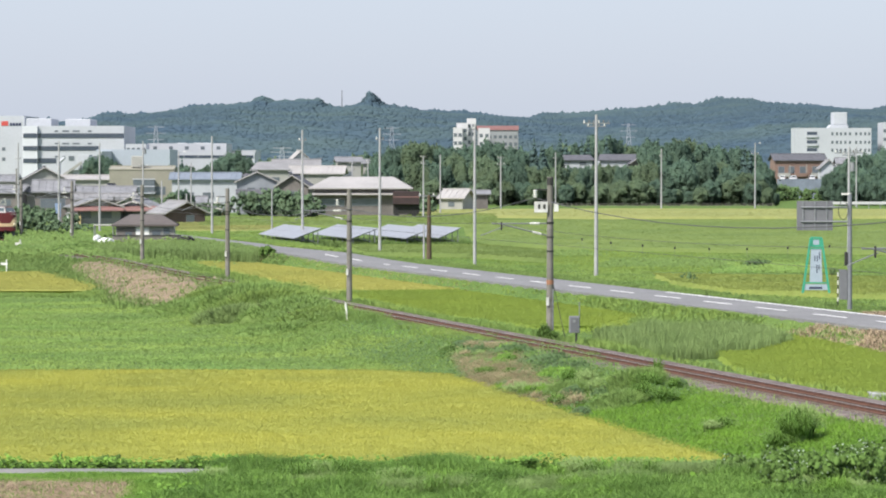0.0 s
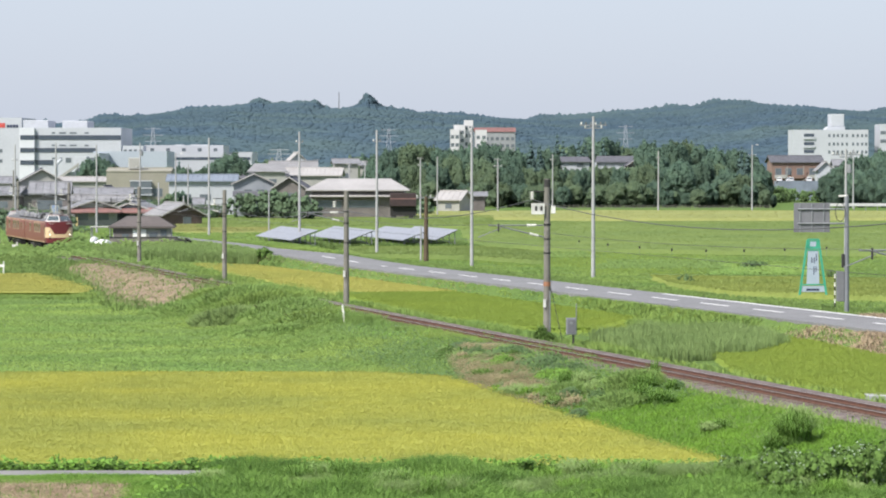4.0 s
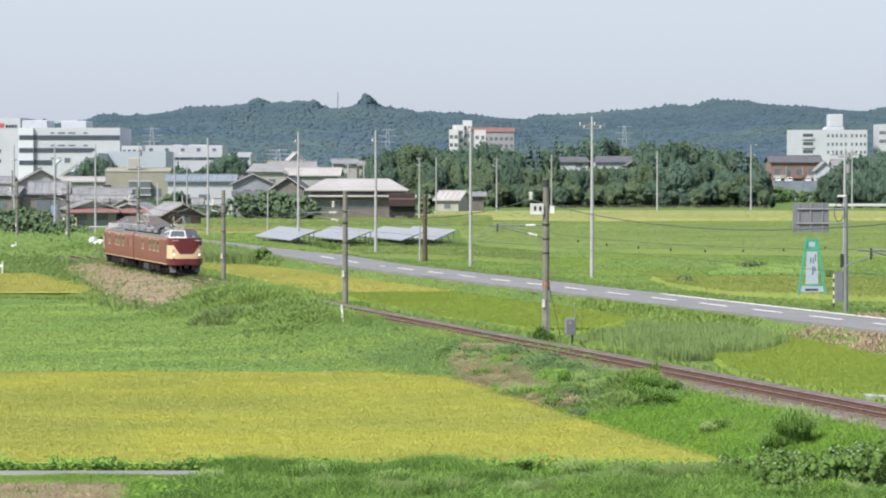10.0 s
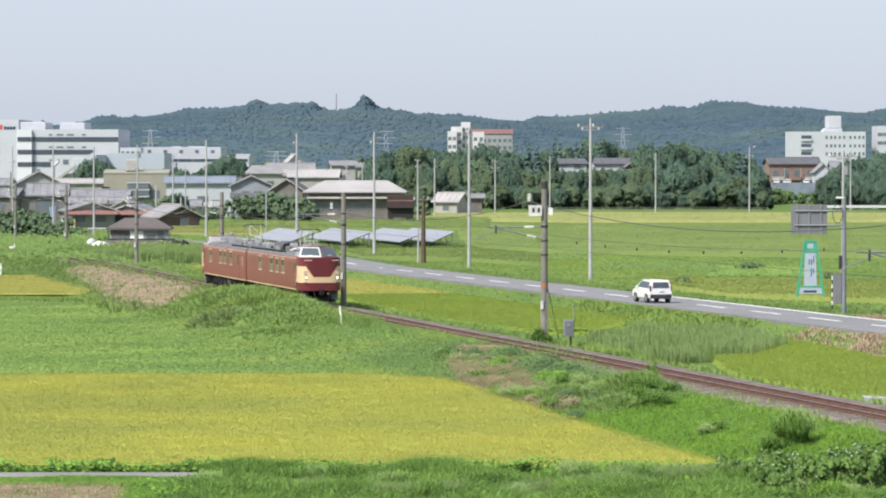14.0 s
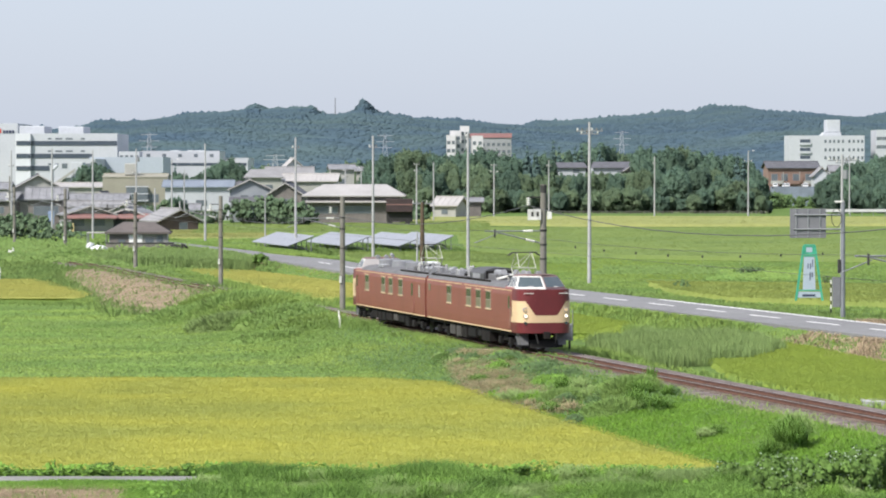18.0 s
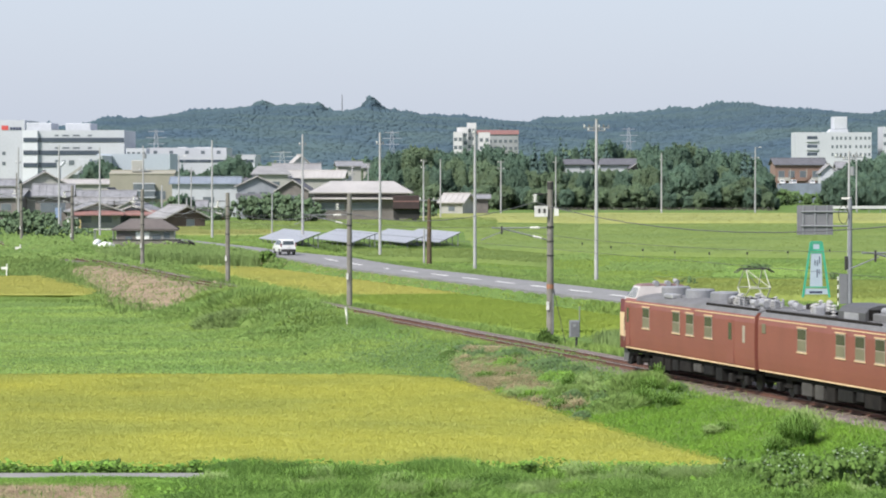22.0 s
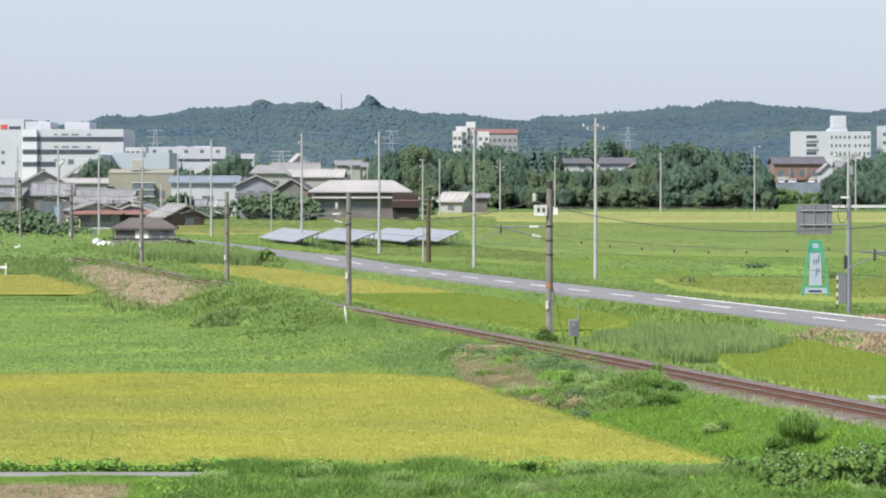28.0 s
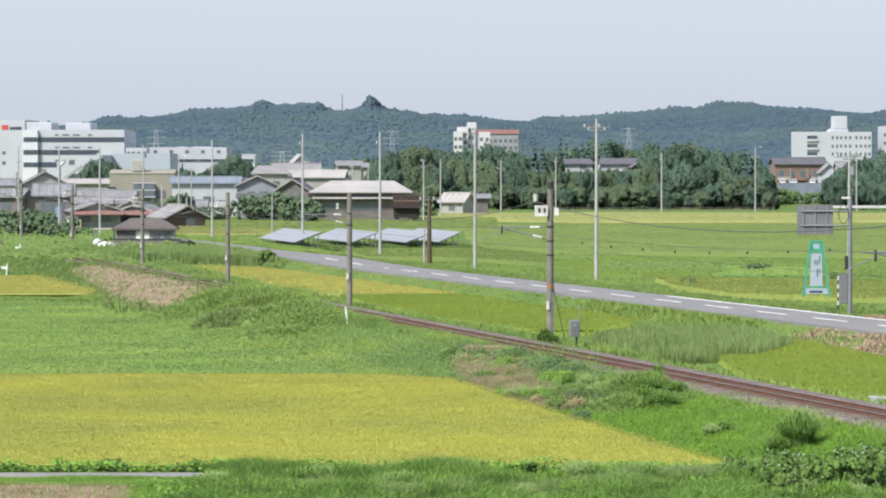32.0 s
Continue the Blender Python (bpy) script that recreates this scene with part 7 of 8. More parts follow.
jit = 1 + RNG.normal(0, 0.10, (N, len(bv), 1))
vv = (bv[None] * jit) * r[:, None, None]
vv[..., 2] *= tall[:, None]
vv += np.stack([cx, cy, cz - r * 0.1], -1)[:, None]
ff = (bf[None] + (np.arange(N) * len(bv))[:, None, None]).reshape(-1, 3)
tagged(raw_mesh("hill_crowns", vv.reshape(-1, 3), ff, HILL_LEAF_HAZED, hill, smooth=True), kind="stuff")
mastp = thing("radio_mast", Matrix.Translation((-76.19, 2560.00, 49.85)), "thin radio mast on the ridge", "mast")
part("pole", rodm((0, 0, -6), (0, 0, 12.29), 0.45, 0.3, n=6), GALV, mastp)


# ---- bushes and hedges ----
def bush(x, y, z, w, d, h, seed, leaf, label, per=120, size=0.13, name="bush", pale=False):
    root = thing(name, Matrix.Translation((x, y, z)), label, "bush", "bushes")
    r = random.Random(seed)
    blobs = shell(r, w, d, h, 0.02, 44, 0.105)
    blobs = [(a, b, max(rad * 0.5, c), rad) for a, b, c, rad in blobs]
    bm = bmesh.new()
    for b in blobs[3:43:8]:
        rod(bm, (b[0] * 0.3, b[1] * 0.3, -0.2), b[:3], 0.04, 0.015, 5)
    part("stems", bm, BARK, root)
    leafy_mesh("foliage", blobs, per, size, leaf, root, 0.7, 0.74)
    # pale clumps paint the glints of light on the leaves
    if pale:
        c, n = crown_points(blobs, per * 0.2, size)
        v, f = clumps(c * [1.02, 1.02, 1.03], size * 0.7, n, 0.5)
        tagged(raw_mesh("pale_leaves", v, f, PALE_LEAF, root), "pale leaf clumps standing in for glints")
    return root


HEDGE = "dark green hedge before the houses"
for px, py, y, w, h in ((440, 372, 600, 9, 4.5), (470, 368, 600, 9, 5), (505, 366, 595, 9, 4.6), (530, 372, 590, 7, 4), (300, 352, 620, 8, 4), (580, 372, 640, 6, 2), (640, 372, 640, 6, 2.2), (690, 368, 660, 7, 2.5), (610, 378, 640, 6, 1.6), (740, 366, 650, 7, 2.5)):
    bush((px - 784) / 6250 * y, y, 0.0, w, 5, h, px, LEAF_HEDGE, HEDGE, 46, 0.26, "hedge")
for px, y, w, h in ((30, 470, 4.5, 2.6), (10, 480, 5, 2.4), (60, 470, 5, 3.0), (90, 460, 5, 1.8), (130, 470, 5, 1.3)):
    bush((px - 784) / 6250 * y, y, 0.0, w, 3, h, px, LEAF_HEDGE, "rough green bush beside the railway", 80, 0.18)
for px, py, y, w, h in ((1395, 342, 900, 12, 3.2), (1420, 345, 890, 12, 2.6), (1450, 344, 890, 12, 2.8), (1470, 340, 880, 10, 3.6), (1375, 338, 880, 9, 3.8), (1350, 350, 860, 9, 3.0)):
    bush((px - 784) / 6250 * y, y, -0.1, w, 5, h, px, LEAF, "rough green bush below the far houses", 40, 0.32)
# garden shrubs before the village houses
for px, y, w, h in ((8, 532, 5, 2.6), (40, 536, 5, 3.2), (78, 530, 4, 2.4), (120, 528, 3, 1.6), (352, 600, 5, 2.6), (376, 610, 5, 2.4), (250, 590, 4, 2.6), (320, 640, 6, 3.4)):
    bush((px - 784) / 6250 * y, y, 0.1, w, 3, h, px + 3, LEAF_HEDGE, "dark green garden shrub before a house", 60, 0.24, "shrub")


# ---- grass and weeds along the bank, verges and foreground ----
def road_cap(pts, h):
    """Growth just before the road is mown so low that it stays below the surface."""
    d, rz = road_near(pts[:, 0], pts[:, 1])
    q = rq_of(pts[:, 0], pts[:, 1])
    room = np.maximum(0.05, rz + 0.015 * np.maximum(0, d - 3) - pts[:, 2])
    return np.where((q < 0) & (d < 16) & (pts[:, 1] < 362), np.minimum(h, room), h)


def sward(name, poly, count, h, w, material, label, per=4, lean=0.8, spread=0.2):
    pts = scatter(poly, count)
    x, y = pts[:, 0], pts[:, 1]
    uneven = 0.5 + 0.5 * np.sin(x * 1.1 + 1.7 * np.sin(y * 0.45)) * np.cos(y * 0.6 + 1.3 * np.sin(x * 0.5))
    ob = blades(name, pts, h, w, material, lean, per, spread, cap=road_cap(pts, h * (0.5 + 0.8 * uneven)))
    return tagged(ob, label, "grass", kind="stuff")


def weeds(name, poly, count, h, size, material, label, mound=0.0):
    """Low broad-leaved growth: leaves at all heights up to h, heaped in places."""
    p = scatter(poly, count)
    bumps = 0.5 + 0.5 * np.sin(p[:, 0] * 1.7 + 1.3 * np.sin(p[:, 1] * 0.9)) * np.cos(p[:, 1] * 1.3 + np.sin(p[:, 0] * 0.7))
    p[:, 2] += road_cap(p, h) * RNG.uniform(0.1, 1.0, len(p)) * (1 - mound + mound * bumps)
    n = np.tile([[0.0, -0.25, 0.9]], (len(p), 1))
    v, f = clumps(p, size, n, 0.32)
    return tagged(raw_mesh(name, v, f, material), label, "weeds", kind="stuff")


def heap(name, s, q, w, d, h, count, size, material, label, blade=None, seed=1):
    """A bushy clump on the bank beside the line."""
    c = track(s, q)
    z = float(ground_z(c.x, c.y))
    root = thing(name, Matrix.Translation((c.x, c.y, z)), label, "bush", "bushes on the bank")
    a, rr = RNG.uniform(0, math.tau, count), np.sqrt(RNG.uniform(0, 1, count))
    x, y = rr * np.cos(a) * w / 2, rr * np.sin(a) * d / 2
    lie = ground_z(x + c.x, y + c.y) - z
    top = h * np.sqrt(np.maximum(0, 1 - rr ** 2)) * (0.8 + 0.25 * np.sin(x * 3 + seed) * np.cos(y * 2.3 + seed))
    if blade:      # an arching tuft: short blades stand out all over a soft core
        n = count
        dome = h * 0.62 * np.sqrt(np.maximum(0, 1 - rr ** 2))
        base = np.c_[x * 0.86, y * 0.86, dome * 0.9 + lie]
        ln = h * 0.42 * RNG.uniform(0.6, 1.3, n)
        out = np.c_[x / (w / 2), y / (d / 2), np.full(n, 0.9)] + RNG.normal(0, 0.3, (n, 3))
        out /= np.linalg.norm(out, axis=1, keepdims=True)
        b = RNG.uniform(0, math.tau, n)
        side = np.c_[np.cos(b), np.sin(b), np.zeros(n)] * blade
        mid, tip = base + out * (ln * 0.6)[:, None], base + (out * [1.15, 1.15, 0.8]) * ln[:, None]
        v = np.stack([base - side, base + side, mid + side * 0.8, mid - side * 0.8, tip], 1).reshape(-1, 3)
        i = np.arange(n)[:, None] * 5
        cv = CORE_V * (1 + RNG.normal(0, 0.05, (len(CORE_V), 1))) * [w * 0.45, d * 0.45, h * 0.62]
        cv[:, 2] = np.maximum(cv[:, 2], -0.3) + ground_z(cv[:, 0] + c.x, cv[:, 1] + c.y) - z
        raw_mesh("leaves", np.concatenate([v, cv]), np.concatenate([i + [0, 1, 2], i + [0, 2, 3], i + [3, 2, 4], CORE_F + len(v)], 0), material, root)
    else:
        pts = np.c_[x, y, top * RNG.uniform(0.35, 1.0, count) + lie]
        nn = np.c_[x / w, y / d - 0.2, np.full(count, 0.5)]
        nn /= np.linalg.norm(nn, axis=1, keepdims=True)
        v, f = clumps(pts, size, nn, 0.6)
        cv = CORE_V * [w * 0.44, d * 0.44, h * 0.72]
        cv[:, 2] = np.maximum(cv[:, 2], -0.3) + ground_z(cv[:, 0] + c.x, cv[:, 1] + c.y) - z
        raw_mesh("leaves", np.concatenate([v, cv]), np.concatenate([f[:, [0, 1, 2]], f[:, [0, 2, 3]], CORE_F + len(v)]), material, root)
    bm = bmesh.new()
    for k in range(7):
        b = k * 0.9
        rod(bm, (0.1 * math.cos(b), 0.1 * math.sin(b), -0.25), (w * 0.3 * math.cos(b), d * 0.3 * math.sin(b), h * 0.6), 0.025, 0.01, 5)
    part("stems", bm, BARK, root)
    return root


def tussock(x, y, w, h, n, material, label, wide=0.016):
    """Long blades that rise from one root and arch over to all sides."""
    z = float(ground_z(x, y))
    root = thing("grass_tussock", Matrix.Translation((x, y, z)), label, "grass", "grass tussocks")
    a, reach = RNG.uniform(0, math.tau, n), np.sqrt(RNG.uniform(0.02, 1, n)) * w / 2
    top = h * RNG.uniform(0.6, 1.1, n) * (1.05 - 0.35 * (reach / (w / 2)) ** 2)
    out = np.c_[np.cos(a), np.sin(a)]
    side = np.c_[-np.sin(a), np.cos(a), np.zeros(n)] * wide
    foot = RNG.normal(0, w * 0.10, (n, 2))
    rows = [np.c_[foot + out * (reach * f)[:, None], top * g] - [0, 0, 0.05] for f, g in ((0.0, 0.0), (0.35, 0.72), (0.75, 1.0), (1.08, 0.78))]
    v = np.stack([rows[0] - side, rows[0] + side, rows[1] - side, rows[1] + side, rows[2] - side * 0.7, rows[2] + side * 0.7, rows[3]], 1).reshape(-1, 3)
    i = np.arange(n)[:, None] * 7
    raw_mesh("foliage", v, np.concatenate([i + t for t in ([0, 1, 3], [0, 3, 2], [2, 3, 5], [2, 5, 4], [4, 5, 6])], 0), material, root)
    # a darker leafy core fills the middle of the tussock
    cv = LUMP_V * [w * 0.30, w * 0.30, h * 0.5]
    raw_mesh("root_mat", cv, LUMP_F, BROADLEAF, root)
    return root


sward("bank_grass", strip(20, 150, -10.0, -2.0), 16000, 0.17, 0.045, GRASS_FRESH, "fresh green grass on the railway bank", 4, 1.6)
sward("bank_grass", strip(150, 215, -10.5, -2.3), 18000, 0.17, 0.03, LAWN, "lush green grass on the railway bank", 4, 1.6)
weeds("bank_weeds", strip(150, 215, -10.5, -2.6), 6000, 0.14, 0.05, LAWN, "lush low weeds on the railway bank", 0.7)
weeds("bank_weeds", strip(20, 150, -9.6, -2.2), 9000, 0.22, 0.06, GRASS_FRESH, "low leafy weeds on the railway bank", 0.7)
sward("bank_grass", strip(-140, 20, -9.5, -2.6), 7000, 0.4, 0.09, GRASS, "rough green grass on the railway bank", 4, 1.0)
MEADOW_POLY = [(-40, 172), (-2.5, 172), (-1, 176), (-24, 270), (-27, 281), (-60, 281)]
sward("meadow_grass", MEADOW_POLY, 24000, 0.12, 0.06, GRASS_FRESH, "green meadow behind the golden field", 4, 2.0, 0.3)
weeds("meadow_weeds", MEADOW_POLY, 30000, 0.09, 0.08, GRASS_FRESH, "low leafy weeds in the meadow", 0.8)
weeds("meadow_weeds", [(-34, 172), (-3, 172), (-6, 180), (-36, 178)], 6000, 0.3, 0.08, REED, "greyish weeds along the meadow edge", 0.8)
sward("verge_grass", strip(60, 130, 4.0, 6.2), 3000, 0.45, 0.05, GRASS_FRESH, "taller grass at the field edge", 4, 0.9)
sward("verge_grass", strip(-80, 215, 3.0, 5.8), 12000, 0.32, 0.06, GRASS_FRESH, "rough grass along the far side of the track", 4, 1.0)
sward("field_grass", [(4.6, 379.0), (50.6, 369.5), (40.8, 298.2), (19.7, 310.8), (13.9, 314.2), (6.2, 335.7)], 12000, 0.12, 0.08, GRASS_FRESH, "rank grass beyond the road", 4, 1.4)
weeds("field_weeds", [(13.1, 379.0), (50.0, 364.9), (41.3, 301.3), (19.7, 310.8)], 3000, 0.3, 0.10, GRASS, "weedy growth beyond the road", 0.8)
far_side = [tuple(road(s, q).xy) for s, q in ((-40, 3.5), (200, 3.5), (200, 12), (-40, 12))]
sward("verge_grass", far_side, 20000, 0.24, 0.07, GRASS, "grass verge beyond the road", 4, 1.4)
weeds("verge_weeds", far_side, 5000, 0.35, 0.09, GRASS, "leafy weeds beyond the road", 0.8)
sward("verge_grass", [tuple(road(s, q).xy) for s, q in ((90, -4.9), (200, -4.9), (200, -3.6), (90, -3.6))], 4000, 0.2, 0.06, GRASS_FRESH, "grass verge before the road", 4, 1.0)
sward("verge_grass", [tuple(road(s, q).xy) for s, q in ((-20, -4.4), (80, -4.4), (80, -3.4), (-20, -3.4))], 2500, 0.12, 0.06, DRY, "dry verge before the road", 4, 1.2)
sward("dry_grass", [(20.0, 213.5), (26.0, 207.6), (27.8, 202.8), (26.4, 192.5), (24.5, 197.5), (20.1, 204.1)], 7000, 0.32, 0.045, HAY, "dry bleached grass below the road", 4, 1.6)
sward("dry_grass", [(20.2, 185.0), (24.0, 193.2), (22.8, 181.8), (20.3, 177.5)], 1600, 0.35, 0.04, HAY, "dry bleached grass in the field corner", 4, 1.2)
tagged(part("culvert_slab", boxm(17.8, 20.2, 148.2, 149.6, -0.9, -0.36, 0.04), CONCRETE), "pale concrete culvert slab beside the track", "slab", kind="structure")
sward("reeds", [(8.3, 197.7), (12.1, 206.9), (17.0, 205.6), (18.8, 192.8), (15.9, 182.5), (11.4, 179.3)], 6500, 1.05, 0.035, REED, "stand of tall grey-green reeds", 5, 0.22)
sward("roadside_grass", [(9.2, 255.8), (14.8, 234.1), (21.0, 206.2), (17.0, 206.2), (10.0, 225.4)], 5000, 0.4, 0.06, GRASS_FRESH, "grass below the road", 4, 1.0)
weeds("mound_weeds", [(-32.6, 381.7), (-23.2, 397.7), (-16.7, 362.3), (-15.1, 332.6), (-23.6, 325.0), (-29.3, 336.5)], 5000, 0.45, 0.16, GRASS, "weedy mound beside the road bend", 0.6)
sward("mound_grass", [(-32.6, 381.7), (-23.2, 397.7), (-16.7, 362.3), (-15.1, 332.6), (-23.6, 325.0), (-29.3, 336.5)], 4000, 0.4, 0.08, GRASS, "rank grass on the mound beside the road bend", 4, 0.9)
weeds("lineside_weeds", strip(-150, -30, 3.0, 12), 6000, 0.6, 0.16, GRASS, "rank weeds beside the railway", 0.7)
weeds("lineside_weeds", strip(-140, 8, -3.2, -2.4), 3000, 0.45, 0.14, GRASS, "weeds at the edge of the ballast", 0.7)
weeds("lineside_weeds", [(-65.2, 519.9), (-58.8, 529.8), (-42.3, 438.0), (-34.3, 394.5), (-39.1, 373.3), (-52.5, 418.2)], 6000, 1.0, 0.22, GRASS, "rank weeds before the houses", 0.7)

# straw-littered slope of bare soil on the bank
sp = np.array(SOIL_POLY)
xs, ys = np.arange(sp[:, 0].min(), sp[:, 0].max(), 0.4), np.arange(sp[:, 1].min(), sp[:, 1].max(), 0.5)
gx, gy = np.meshgrid(xs, ys)
ok = in_poly(np.c_[gx.ravel(), gy.ravel()], SOIL_POLY).reshape(gx.shape)
gz = ground_z(gx, gy) + np.where(ok, 0.10 + RNG.normal(0, 0.07, gx.shape), -0.1)
i = (np.arange(len(ys) - 1)[:, None] * len(xs) + np.arange(len(xs) - 1)[None]).reshape(-1, 1)
tagged(raw_mesh("bare_bank", np.stack([gx, gy, gz], -1).reshape(-1, 3), i + np.array([0, 1, len(xs) + 1, len(xs)]), SOIL), "bare slope of the railway bank littered with straw", "ground", kind="structure")
tagged(blades("straw", scatter(SOIL_POLY, 5000, True), 0.16, 0.05, DRY, 2.0, 4, 0.3), "dry straw scattered on the bare bank", "straw", kind="stuff")

# dry and dark growth on the near bank
sward("dry_grass", [(0.5, 180.9), (2.9, 187.3), (4.5, 158.2), (5.4, 149.9), (2.9, 154.3), (1.2, 167.4)], 5200, 0.4, 0.022, DRY, "dry tangled grass on the bank", 5, 2.2)
weeds("bank_weeds", [(2.1, 197.1), (6.4, 185.3), (8.1, 165.4), (6.3, 147.7), (4.4, 155.1), (2.8, 179.9)], 3500, 0.42, 0.055, BROADLEAF, "dark leafy weeds on the bank", 0.7)
weeds("bank_weeds", [(2.1, 197.1), (6.4, 185.3), (8.1, 165.4), (6.3, 147.7), (4.4, 155.1), (2.8, 179.9)], 4000, 0.36, 0.05, GRASS, "green leafy weeds on the bank", 0.7)
for s, q, w, d, h, n, size, m, lab, bl, sd in (
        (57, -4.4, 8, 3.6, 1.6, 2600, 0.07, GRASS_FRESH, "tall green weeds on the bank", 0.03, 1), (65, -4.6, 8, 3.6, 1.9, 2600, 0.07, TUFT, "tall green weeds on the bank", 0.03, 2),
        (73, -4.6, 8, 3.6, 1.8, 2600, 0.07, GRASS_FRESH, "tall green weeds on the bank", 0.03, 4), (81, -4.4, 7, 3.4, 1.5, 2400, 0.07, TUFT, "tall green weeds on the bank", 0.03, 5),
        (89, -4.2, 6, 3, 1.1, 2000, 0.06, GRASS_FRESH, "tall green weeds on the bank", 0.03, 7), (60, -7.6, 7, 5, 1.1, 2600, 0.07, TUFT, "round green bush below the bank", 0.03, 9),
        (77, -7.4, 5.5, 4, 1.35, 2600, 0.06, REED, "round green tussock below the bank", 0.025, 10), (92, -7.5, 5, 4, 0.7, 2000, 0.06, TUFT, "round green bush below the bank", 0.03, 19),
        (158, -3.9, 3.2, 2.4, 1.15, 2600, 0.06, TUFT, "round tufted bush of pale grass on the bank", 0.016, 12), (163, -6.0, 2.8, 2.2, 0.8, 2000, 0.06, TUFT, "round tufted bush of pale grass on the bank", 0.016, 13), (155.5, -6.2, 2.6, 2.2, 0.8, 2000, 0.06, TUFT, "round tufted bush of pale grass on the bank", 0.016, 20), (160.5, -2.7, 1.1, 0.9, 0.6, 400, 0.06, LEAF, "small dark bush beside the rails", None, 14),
        (133, -3.0, 3.0, 1.6, 0.8, 900, 0.07, LEAF, "dark leafy bush on the bank", None, 17), (140, -3.1, 3.0, 1.6, 0.7, 900, 0.07, LEAF, "dark leafy bush on the bank", None, 18)):
    heap("weed_clump" if s < 80 else "bush", s, q, w, d, h, n, size, m, lab, bl, sd)

for x, y, w, h, n, m in ((12.6, 127.4, 1.9, 1.25, 900, FOREGRASS), (12.9, 127.9, 1.5, 1.35, 500, REED), (11.8, 126.6, 1.2, 0.7, 380, FOREGRASS), (10.1, 134.6, 0.9, 0.5, 240, REED), (10.6, 135.2, 0.8, 0.45, 220, FOREGRASS), (9.7, 150.5, 1.0, 0.6, 240, FOREGRASS), (9.3, 155.6, 0.7, 1.0, 160, FOREGRASS)):
    tussock(x, y, w, h, n, m, "arching grass tussock on the railway bank")
weeds("bank_weeds", strip(50, 94, -6.6, -2.7), 9000, 1.45, 0.07, GRASS, "tall leafy weeds on the bank", 0.6)
sward("track_grass", strip(48, 98, -3.0, -1.2), 5000, 0.8, 0.03, GRASS_FRESH, "tall grass growing over the near rail", 4, 0.8)
sward("track_grass", strip(96, 122, -2.6, -0.8), 1600, 0.4, 0.03, GRASS_FRESH, "grass growing over the near rail", 4, 0.9)
sward("track_grass", strip(40, 125, -0.5, 1.9), 1500, 0.2, 0.03, GRASS, "thin grass between the rails", 4, 0.9)
BK = random.Random(12)
weeds("bank_weeds", strip(116, 164, -8.2, -2.2), 9000, 0.5, 0.05, LEAF, "leafy tangle over the railway bank", 0.5)
weeds("bank_weeds", strip(116, 164, -7.6, -2.2), 5000, 0.42, 0.05, BROADLEAF, "dark leafy tangle over the railway bank", 0.6)
weeds("bank_weeds", strip(96, 160, -4.8, -1.9), 7000, 0.42, 0.05, LEAF, "leafy weeds up to the edge of the ballast", 0.5)
weeds("bank_weeds", strip(100, 160, -4.2, -1.8), 3000, 0.5, 0.05, VINE, "fresh leafy weeds up to the edge of the ballast", 0.6)
for k in range(34):      # dry tangles along the foot of the bank
    f = BK.random() ** 1.4
    tussock(0.6 + 4.4 * f + BK.uniform(-0.6, 1.2), 183 - 34 * f + BK.uniform(-2, 2), BK.uniform(0.8, 1.4), BK.uniform(0.3, 0.6), 150, (DRY, REED, FOREGRASS)[k % 3], "dry tangle of stalks on the railway bank" if k % 3 == 0 else "green tangle of stalks on the railway bank", 0.02)
for k in range(18):      # brambles above them
    s0, c = BK.uniform(122, 158), BK.uniform(-5.0, -2.9)
    heap("bramble", s0, c, BK.uniform(1.0, 2.2), BK.uniform(0.8, 1.6), BK.uniform(0.45, 0.85), 420, 0.05, (BROADLEAF, LEAF, VINE)[k % 3], "bramble clump on the railway bank", None, k)
for k in range(16):      # greyer leafy growth below them
    p = track(BK.uniform(150, 165), BK.uniform(-8.2, -3.4))
    if k % 2:
        tussock(p.x, p.y, BK.uniform(1.0, 1.8), BK.uniform(0.6, 1.0), 320, (REED, FOREGRASS)[k // 2 % 2], "arching grass tussock on the railway bank")
    else:
        heap("bush", (TY + TS * q_of(p.x, p.y) - p.y) / TC, q_of(p.x, p.y), BK.uniform(0.9, 1.6), BK.uniform(0.8, 1.3), BK.uniform(0.5, 0.8), 420, 0.05, (LEAF, LAWN)[k // 2 % 2], "leafy bush on the railway bank", None, k)
# dark growth round the foot of the tall mast
for dx, dy, h in ((-0.25, -0.4, 0.9), (0.15, -0.5, 0.6), (-0.5, -0.2, 0.6)):
    p = track(mast_s(193.7), MAST_Q)
    tussock(p.x + dx, p.y + dy, 0.8, h, 160, BROADLEAF, "dark weeds round the foot of a mast", 0.03)

# foreground: rank grass, broad leaves and the farm lane
# dark leaves put the shade of the gaps between the blades into colour
weeds("foreground_weeds", [(-8.6, 103), (14, 103), (15.5, 116.2), (-8.2, 116.2)], 9000, 0.2, 0.07, BROADLEAF, "dark low growth painting the shaded gaps under the rank grass", 0.5)
sward("foreground_grass", [(-8.6, 103), (14, 103), (15.5, 113), (-8.2, 113)], 7500, 0.62, 0.04, FOREGRASS, "coarse rank grass on the low bank by the lane", 4, 1.0, 0.25)
sward("foreground_grass", [(-8.3, 112.6), (15.4, 112.6), (15.5, 116.2), (-8.2, 116.2)], 4500, 0.22, 0.03, FOREGRASS, "coarse rank grass on the low bank by the lane", 4, 1.0, 0.25)
sward("foreground_grass", [(-20, 112.6), (-8.4, 112.0), (-8.0, 115.4), (-20, 115.4)], 7000, 0.2, 0.02, TALLGRASS, "short grass along the farm lane", 5, 0.9)
